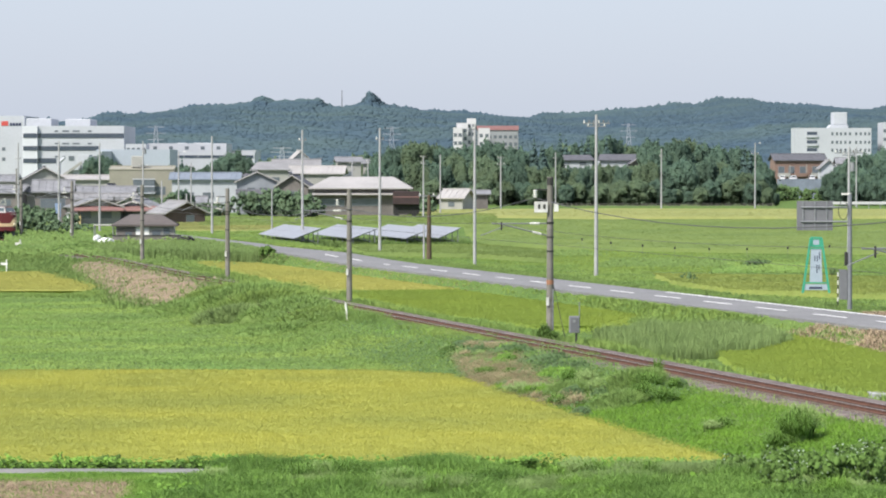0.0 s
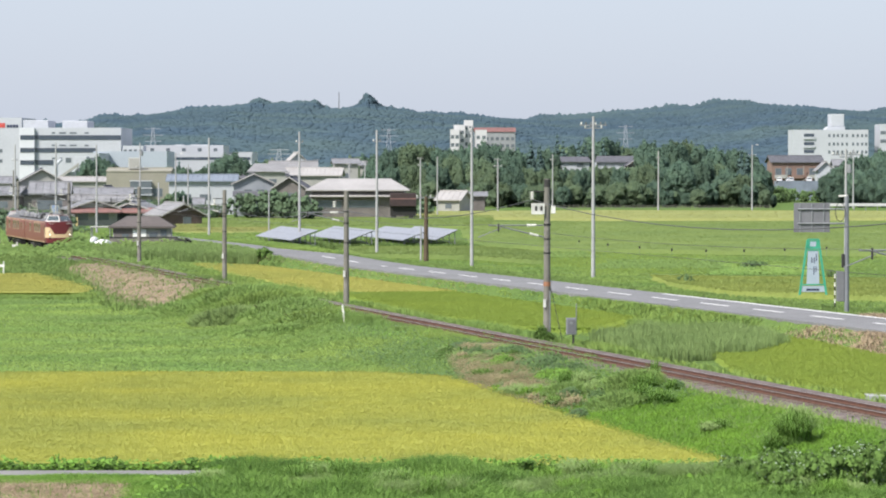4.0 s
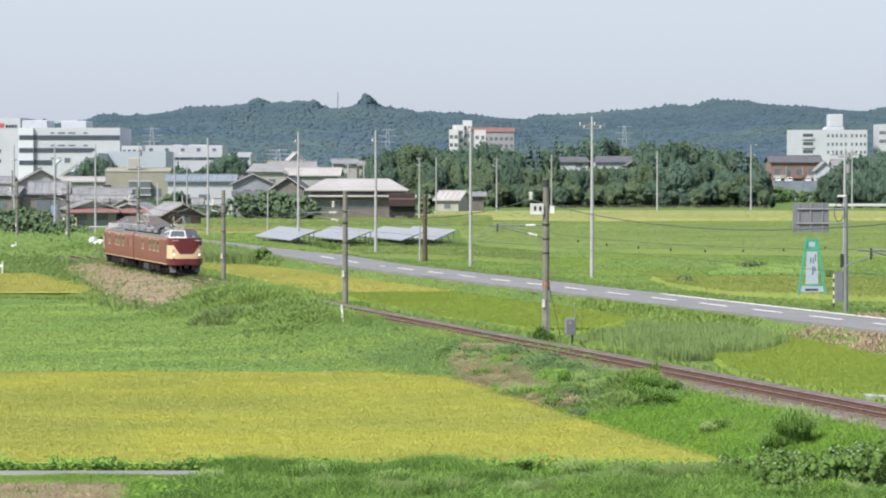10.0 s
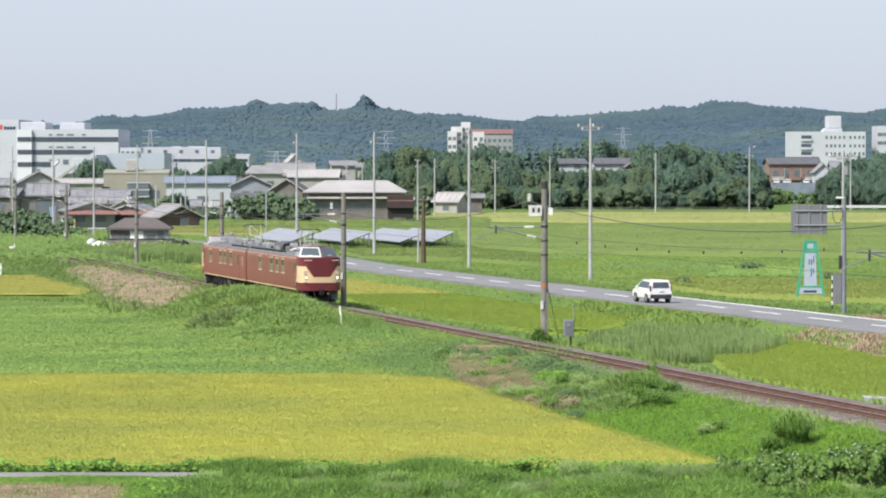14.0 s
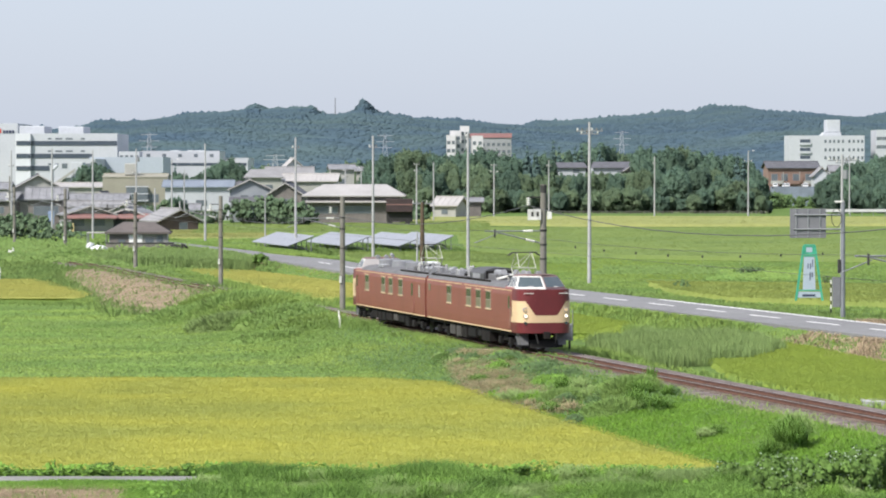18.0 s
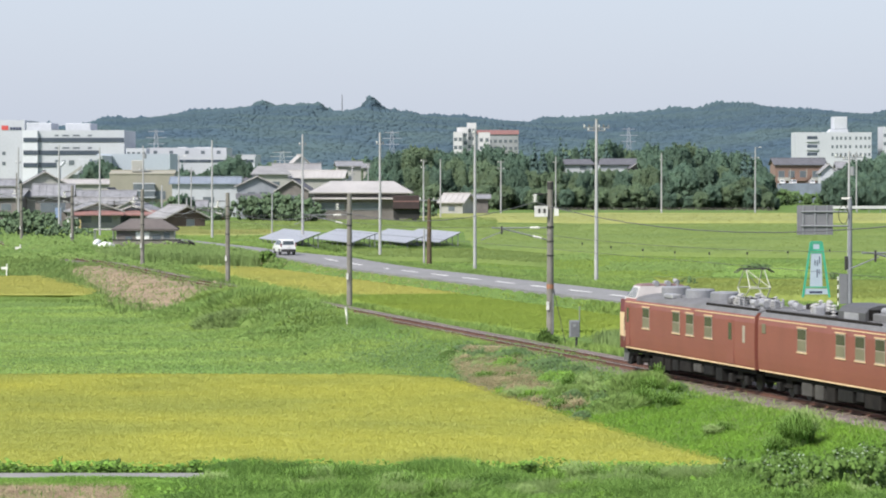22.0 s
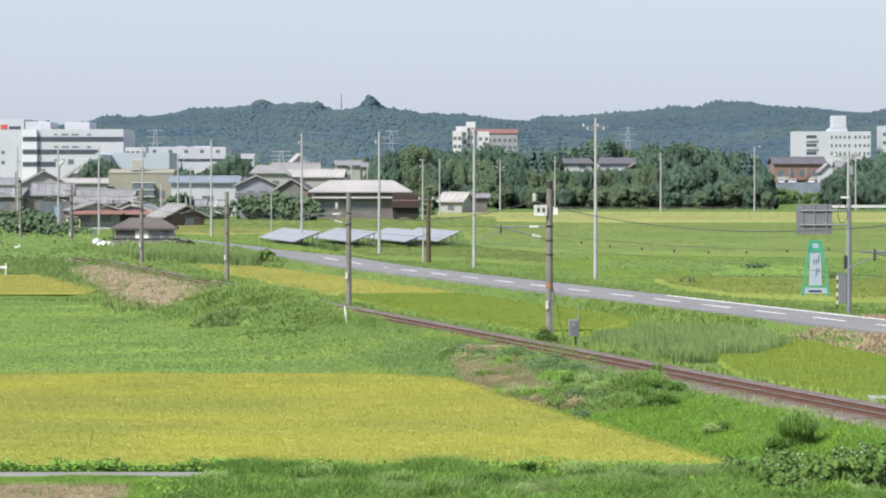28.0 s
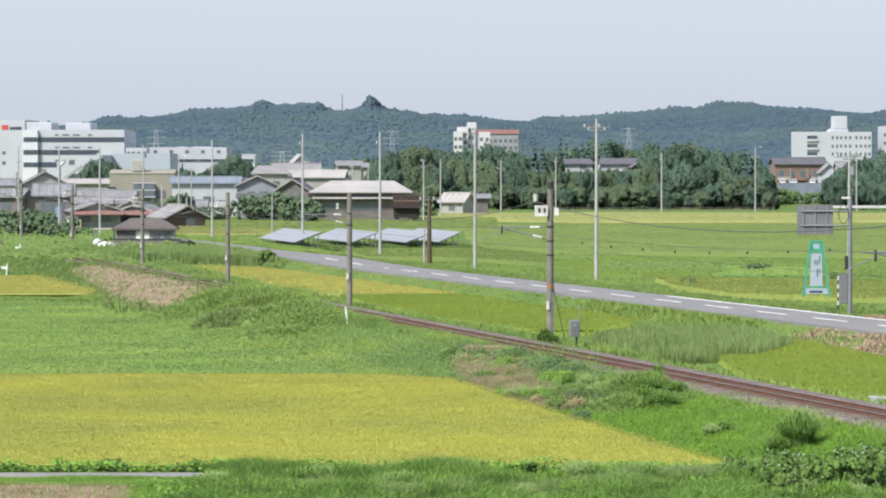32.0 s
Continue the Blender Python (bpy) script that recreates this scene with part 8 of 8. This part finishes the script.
sward("foreground_grass", [(-9.6, 103), (-7.4, 103), (-7.2, 114), (-9.8, 114)], 3500, 0.3, 0.024, TALLGRASS, "fresh grass beside the hay", 5, 0.9)
weeds("foreground_weeds", [(-9.6, 105), (-6.4, 105), (-6.0, 113.4), (-9.4, 113.4)], 1500, 0.35, 0.085, VINE, "broad-leaved weeds beside the hay", 0.8)
weeds("foreground_weeds", [(-8.4, 106), (14, 106), (15.5, 116.4), (-8.2, 116.4)], 2600, 0.5, 0.075, LAWN, "broad-leaved weeds on the low bank by the lane", 0.8)
weeds("field_edge_weeds", [(-20, 117.7), (11, 117.5), (11, 119.3), (-20, 119.3)], 9000, 0.66, 0.075, VINE, "leafy weeds along the field edge", 0.45)
weeds("field_edge_weeds", [(-20, 117.7), (11, 117.5), (11, 119.2), (-20, 119.2)], 6500, 0.5, 0.07, BROADLEAF, "dark leafy weeds along the field edge", 0.6)
sward("mown_hay", [(-17.5, 103), (-9.3, 103), (-9.7, 110), (-10.6, 113.1), (-17.5, 113.1)], 10000, 0.17, 0.034, HAY, "dry pinkish hay lying below the farm lane", 5, 2.6, 0.3)
sward("foreground_grass", [(-17.5, 103), (-9.3, 103), (-9.7, 110), (-10.6, 113.1), (-17.5, 113.1)], 420, 0.26, 0.024, TALLGRASS, "green tufts in the hay", 5, 0.9)
for k, (x, y, h, w) in enumerate(((-13.0, 118.5, 0.95, 0.7), (-11.2, 118.4, 0.85, 1.3), (-12.6, 118.4, 0.6, 0.8), (-8.4, 118.4, 0.75, 1.9), (-7.2, 118.4, 0.8, 1.9), (-5.6, 118.4, 0.62, 1.6), (1.2, 118.2, 0.8, 2.2), (2.6, 118.3, 0.7, 1.8), (-2.5, 118.2, 0.55, 2.0), (4.9, 118.0, 0.55, 2.0), (6.4, 118.2, 0.55, 2.2), (8.0, 118.0, 0.5, 2.0))):
    bush(x, y, -1.3, w, 1.0, h, 30 + k, (VINE, BROADLEAF)[k % 2], "leafy weed bush at the field edge", 420, 0.05)
FG = random.Random(5)
for k in range(60):
    x, y = FG.uniform(-7.5, 13.5), FG.uniform(106.5, 115.5)
    c = q_of(x, y)
    s0 = (TY + TS * c - y) / TC
    if k % 3 == 0:
        heap("weed_clump", s0, c, FG.uniform(0.9, 1.8), FG.uniform(0.7, 1.3), FG.uniform(0.4, 0.65), 420, 0.055, (VINE, BROADLEAF, LAWN)[k // 3 % 3], "broad-leaved weed clump on the low bank by the lane", None, k)
    else:
        tussock(x, y, FG.uniform(1.0, 2.0), FG.uniform(0.5, 0.8), 420, (FOREGRASS, TALLGRASS, FOREGRASS, REED)[k % 4], "tall arching grass tuft on the low bank by the lane", 0.014)
for k, (x, y, w, h) in enumerate(((12.4, 109.4, 2.6, 1.15), (14.2, 110.4, 3.0, 1.3), (10.4, 112.3, 2.0, 0.95), (12.8, 113.6, 3.0, 0.95), (13.9, 115.6, 2.6, 0.9), (11.4, 115.0, 1.8, 0.8), (9.2, 114.4, 1.6, 0.7), (6.9, 116.0, 2.2, 0.38), (10.3, 108.6, 1.5, 0.9))):
    bush(x, y, -1.1, w, 2.0, h * 1.35, 50 + k, BROADLEAF, "leafy green bush with pale leaves for glints", 620, 0.06, pale=True)
lane = tagged(part("farm_lane", boxm(-26, -8.0, 115.7, 117.4, -1.3, -0.87), mat("lane_concrete", (0.22, 0.215, 0.21), (0.18, 0.175, 0.17), 0.6, 0.9)), "narrow grey concrete farm lane", "lane", kind="structure")
# weedy streaks and bushes in the fields beyond the road
FW = random.Random(40)
for b0, b1, y0, y1, n, h, m in ((1050, 1240, 515, 545, 1600, 0.5, GRASS), (1180, 1400, 500, 520, 1500, 0.5, GRASS), (1040, 1300, 322, 346, 3000, 0.45, GRASS), (1250, 1450, 305, 330, 2600, 0.45, GRASS_FRESH), (900, 1060, 360, 378, 1500, 0.4, GRASS), (1080, 1400, 430, 436, 900, 0.35, GRASS), (840, 980, 436, 446, 900, 0.4, GRASS)):
    weeds("field_weeds", [(bearing(b0, y0), y0), (bearing(b1, y0), y0), (bearing(b1 - 30, y1), y1), (bearing(b0 + 40, y1), y1)], n, h, 0.14, m, "streak of rank weeds in the far rice", 0.8)
for b, y, w, h in ((1212, 281, 1.3, 0.95), (1222, 279, 0.9, 0.6), (1330, 322, 1.6, 0.8), (1345, 326, 1.4, 0.6), (1315, 325, 1.2, 0.5), (1468, 300, 0.8, 0.7)):
    bush(bearing(b, y), y, float(ground_z(bearing(b, y), y)), w, w * 0.8, h, int(b), LEAF, "small rough bush in the fields beyond the road", 150, 0.09)
sward("field_grass", [(-52, 520), (-24, 520), (-22, 428), (-44, 425)], 7000, 0.34, 0.12, GRASS_FRESH, "rough grass behind the outbuilding", 4, 0.9)
weeds("field_weeds", [(-50, 515), (-26, 515), (-24, 430), (-43, 428)], 4000, 0.4, 0.16, GRASS, "leafy weeds behind the outbuilding", 0.8)
field("rice_field", [(-47, 545), (-26, 540), (-24, 480), (-40, 478)], 0.35, 3000, RICE_PALE, "pale golden rice patch behind the outbuilding", 0.14, 5, 0.08)
sward("dry_grass", [tuple(road(q, w).xy) for q, w in ((144, -5.2), (205, -6.6), (205, -3.5), (150, -3.5))], 7000, 0.3, 0.045, HAY, "dry bleached grass along the road edge", 4, 1.4)
# stakes in the far rice
for px, py in ((1023, 424), (1074, 430), (1130, 435), (1187, 439), (1248, 441), (1315, 441), (1387, 439), (1461, 436)):
    y = 6250 * 8.6 / (py + 3 - 291)
    st = thing("field_stake", Matrix.Translation(((px - 784) / 6250 * y, y, -0.2)), "thin stake with a dark cap in the rice", "stake", "stakes in the rice")
    part("rod", rodm((0, 0, -0.2), (0, 0, 1.0), 0.009, n=5), GALV, st)
    part("cap", rodm((0, 0, 0.85), (0, 0, 1.1), 0.10, 0.07, n=8), BLACK, st)
# uneven growth over the meadow: streaks and islands of other weeds
MW = random.Random(21)
for k in range(46):
    y = 173 + 105 * MW.random() ** 1.3
    lo, hi = (-784 / 6250 * y - 3), (-2.5 - (y - 172) * 0.235)
    x = MW.uniform(lo, hi)
    a, b = MW.uniform(2.0, 6.0), MW.uniform(1.0, 3.0)
    poly = [(x + a * math.cos(t), y + b * math.sin(t)) for t in (0, 0.8, 1.6, 2.4, 3.1, 3.9, 4.7, 5.5)]
    weeds("weed_patch", poly, int(60 * a * b), MW.uniform(0.14, 0.3), 0.08, MW.choice([GRASS, GRASS_FRESH, GRASS]), "patch of taller weeds in the meadow", 0.6)
weeds("bend_weeds", [(-53.5, 406.0), (-40.0, 394.5), (-29.5, 381.0), (-23.0, 383.6), (-20.9, 358.9), (-29.5, 345.5), (-38.1, 358.9), (-49.9, 378.4)], 6000, 0.9, 0.2, GRASS, "rank weeds before the road bend", 0.6)
sward("dry_grass", [(0.5, 180.9), (6.5, 187.3), (6.8, 154.3), (5.4, 149.9), (2.9, 154.3)], 600, 0.3, 0.02, DRY, "scattered dry stalks on the bank", 4, 1.8)
# small white markers beside the line
for px, y in ((28, 386), (4, 342)):
    mk = thing("line_marker", Matrix.Translation(((px - 784) / 6250 * y, y, float(ground_z((px - 784) / 6250 * y, y)))), "small white marker post beside the track", "marker")
    part("post", rodm((0, 0, -0.3), (0, 0, 1.15), 0.07, n=8), PORCELAIN, mk)
    part("arm", boxm(-0.55, 0.1, -0.04, 0.04, 0.62, 0.86), PORCELAIN, mk)
# rough margins where crops end
sward("margin_grass", [(-46, 279), (-27, 279), (-28, 285.2), (-46, 285.2)], 3500, 0.4, 0.05, GRASS_FRESH, "rough grass before the small golden field", 4, 0.8)
sward("margin_grass", [(-40.3, 298.3), (-30.2, 298.3), (-28.4, 284.1), (-38.0, 281.7)], 5000, 0.25, 0.06, GRASS_FRESH, "rough grass at the field margin", 4, 0.8)
sward("margin_grass", [(2.9, 394.3), (28.3, 379.0), (22.9, 307.6), (13.9, 314.2), (3.1, 343.6)], 7000, 0.1, 0.06, RICE_GREEN, "pale grass beyond the road", 4, 1.2)
tagged(blades("bank_weeds", scatter(SOIL_POLY, 450, True), 0.3, 0.09, GRASS, 1.0, 4, 0.3), "scattered weeds on the bare bank", "weeds", kind="stuff")

# strip beyond the road verge
sward("verge_grass", [tuple(road(s, q).xy) for s, q in ((-20, 7), (170, 7), (170, 22), (-20, 22))], 16000, 0.16, 0.06, GRASS_FRESH, "short grass beyond the road verge", 4, 1.4)
# growth that hides the road's bend: a grassy mound on its near side, level with the road
ms = -60 * RNG.uniform(0, 1, 9000) ** 1.2 + 1
mq = -3.3 - RNG.uniform(0, 1, 9000) * np.minimum(12, 1.2 - 0.5 * (ms - 1))
mp = np.c_[RX + RS * ms + RC * mq, RY - RC * ms + RS * mq]
mz = ground_z(mp[:, 0], mp[:, 1])
crown = np.interp(ms, (-14, -2), (1.34, 1.0)) - 0.05 * np.maximum(0, -mq - 7) + 0.1 * np.sin(ms * 0.9) * np.cos(mq * 1.3) - mz
tagged(blades("bend_grass", np.c_[mp, mz], 1.6, 0.06, REED, 0.25, 4, 0.25, cap=np.maximum(0.2, crown)), "tall pale grass on the near side of the road bend", "grass", kind="stuff")
pick = RNG.uniform(0, 1, 9000) < 0.7
lv = np.c_[mp, mz + np.maximum(0.15, crown) * RNG.uniform(0.3, 0.95, 9000)][pick]
v, f = clumps(lv, 0.10, np.tile([[0.0, -0.25, 0.9]], (len(lv), 1)), 0.32)
tagged(raw_mesh("bend_weeds", v, f, GRASS), "green weeds in the tall grass at the bend", "weeds", kind="stuff")
fs_, fq = RNG.uniform(-70, 0, 5000), RNG.uniform(0.4, 4.5, 5000)
fp = np.c_[RX + RS * fs_ + RC * fq, RY - RC * fs_ + RS * fq]
keep = fq > np.interp(fs_, (-12, 6), (0.3, 3.3))
tagged(blades("verge_grass", np.c_[fp, ground_z(fp[:, 0], fp[:, 1])][keep], 0.3, 0.06, GRASS_FRESH, 1.0, 4, 0.25), "short grass on the far side of the narrow lane", "grass", kind="stuff")
bush(float(road(1.5, -3.9).x), float(road(1.5, -3.9).y), 0.3, 1.6, 1.6, 1.0, 91, BROADLEAF, "small dark bush at the road bend", 160, 0.09)
weeds("field_edge_weeds", [(3.8, 225.6), (10.7, 225.6), (9.8, 206.3), (3.9, 207.6)], 4000, 0.4, 0.06, RICE_GREEN, "pale weeds at the edge of the rice", 0.3)
# weeds straggling over the rim of the bare slope
rim = []
for (x0, y0), (x1, y1) in zip(SOIL_POLY, SOIL_POLY[1:] + SOIL_POLY[:1]):
    f = RNG.uniform(0, 1, 60)
    rim.append(np.c_[x0 + (x1 - x0) * f + RNG.normal(0, 0.8, 60), y0 + (y1 - y0) * f + RNG.normal(0, 2.2, 60)])
rim = np.concatenate(rim)
tagged(blades("rim_weeds", np.c_[rim, ground_z(rim[:, 0], rim[:, 1])], 0.5, 0.07, GRASS, 1.0, 6, 0.4), "weeds straggling over the edge of the bare slope", "weeds", kind="stuff")

# growth creeping over both shoulders of the ballast
sward("shoulder_grass", strip(20, 205, -3.2, -1.5), 13000, 0.34, 0.03, GRASS_FRESH, "grass creeping over the ballast shoulder", 4, 1.2)
sward("shoulder_grass", strip(20, 150, 1.9, 3.0), 3200, 0.25, 0.035, GRASS, "grass creeping over the far ballast shoulder", 4, 1.2)
# taller stands in the foreground growth
FS = random.Random(77)
for k in range(18):
    x, y = FS.uniform(-7.0, 12), FS.uniform(107, 116)
    a, b = FS.uniform(0.8, 1.9), FS.uniform(0.8, 1.8)
    sward("tall_grass", [(x + a * math.cos(t), y + b * math.sin(t)) for t in (0, 0.9, 1.8, 2.7, 3.6, 4.5, 5.4)], int(220 * a * b), 0.72, 0.022, FS.choice([FOREGRASS, REED, FOREGRASS]), "stand of taller grass on the low bank by the lane", 5, 0.6)

sward("margin_grass", [(-27.2, 345), (-17.6, 303), (-11.2, 267), (-6.2, 262), (-5.4, 266), (-9.0, 270.5), (-15.6, 303.5), (-24.2, 346)], 4200, 0.62, 0.05, GRASS_FRESH, "rough grass along the golden strip", 4, 0.8)
# the strip between line and road is all overgrown
sward("strip_grass", [tuple(road(s, q).xy) for s, q in ((-10, -9), (205, -14), (205, -3.6), (-10, -3.6))], 16000, 0.2, 0.05, RICE_GREEN, "pale green growth between the railway and the road", 4, 1.2)


def motions():
    for car, far_end, near_end in trainset:
        rows = []
        for t in range(0, 33):
            s = 14.42 * (t - 9) + float(np.interp(t, (0, 9, 17, 32), (0.1, 0.15, 0.75, 0.75)))
            a, b = track(s + far_end), track(s + near_end)
            rows.append((t, Matrix.Translation(a if far_end > -20.9 else b) @ pose(0, 0, 0, 0, 0, math.degrees(math.atan2((b - a).y, (b - a).x)))))
        walk(car, rows)
    rows = []
    for i in range(0, 65):
        t = i / 2
        s = 129.9 - 14.55 * (min(t, 25.5) - 13)
        if t > 25.5:      # slows and stops behind the outbuilding
            s -= 14.55 * 2.0 * (1 - math.exp(-(t - 25.5) / 2.0))
        p, n = road_mid(s), road_mid(s - 1.0)
        d = (n - p).normalized()
        left = Vector((-d.y, d.x, 0))
        rows.append((t, Matrix.Translation(p + left * 1.6) @ pose(0, 0, 0, 0, 0, math.degrees(math.atan2(d.y, d.x)))))
    walk(van, rows)
    # wheels turn with the way travelled; those of the tail car sit turned about
    for ws in wheelsets + car_wheels:
        home = ws.location.copy()
        rad, v = (0.43, 14.22) if ws in wheelsets else (0.31, 14.55)
        way = -1 if ws.parent.parent == tail else 1
        a, b = (0, 25) if ws in wheelsets else (10, 25)      # seconds in which they can be seen
        turns = [(f / FPS, Matrix.Translation(home) @ pose(0, 0, 0, 0, way * math.degrees(v / rad) * f / FPS, 0)) for f in range(a * FPS, b * FPS + 1)]
        if a:
            turns.insert(0, (0, turns[0][1]))
        walk(ws, turns + [(32, turns[-1][1])])


motions()
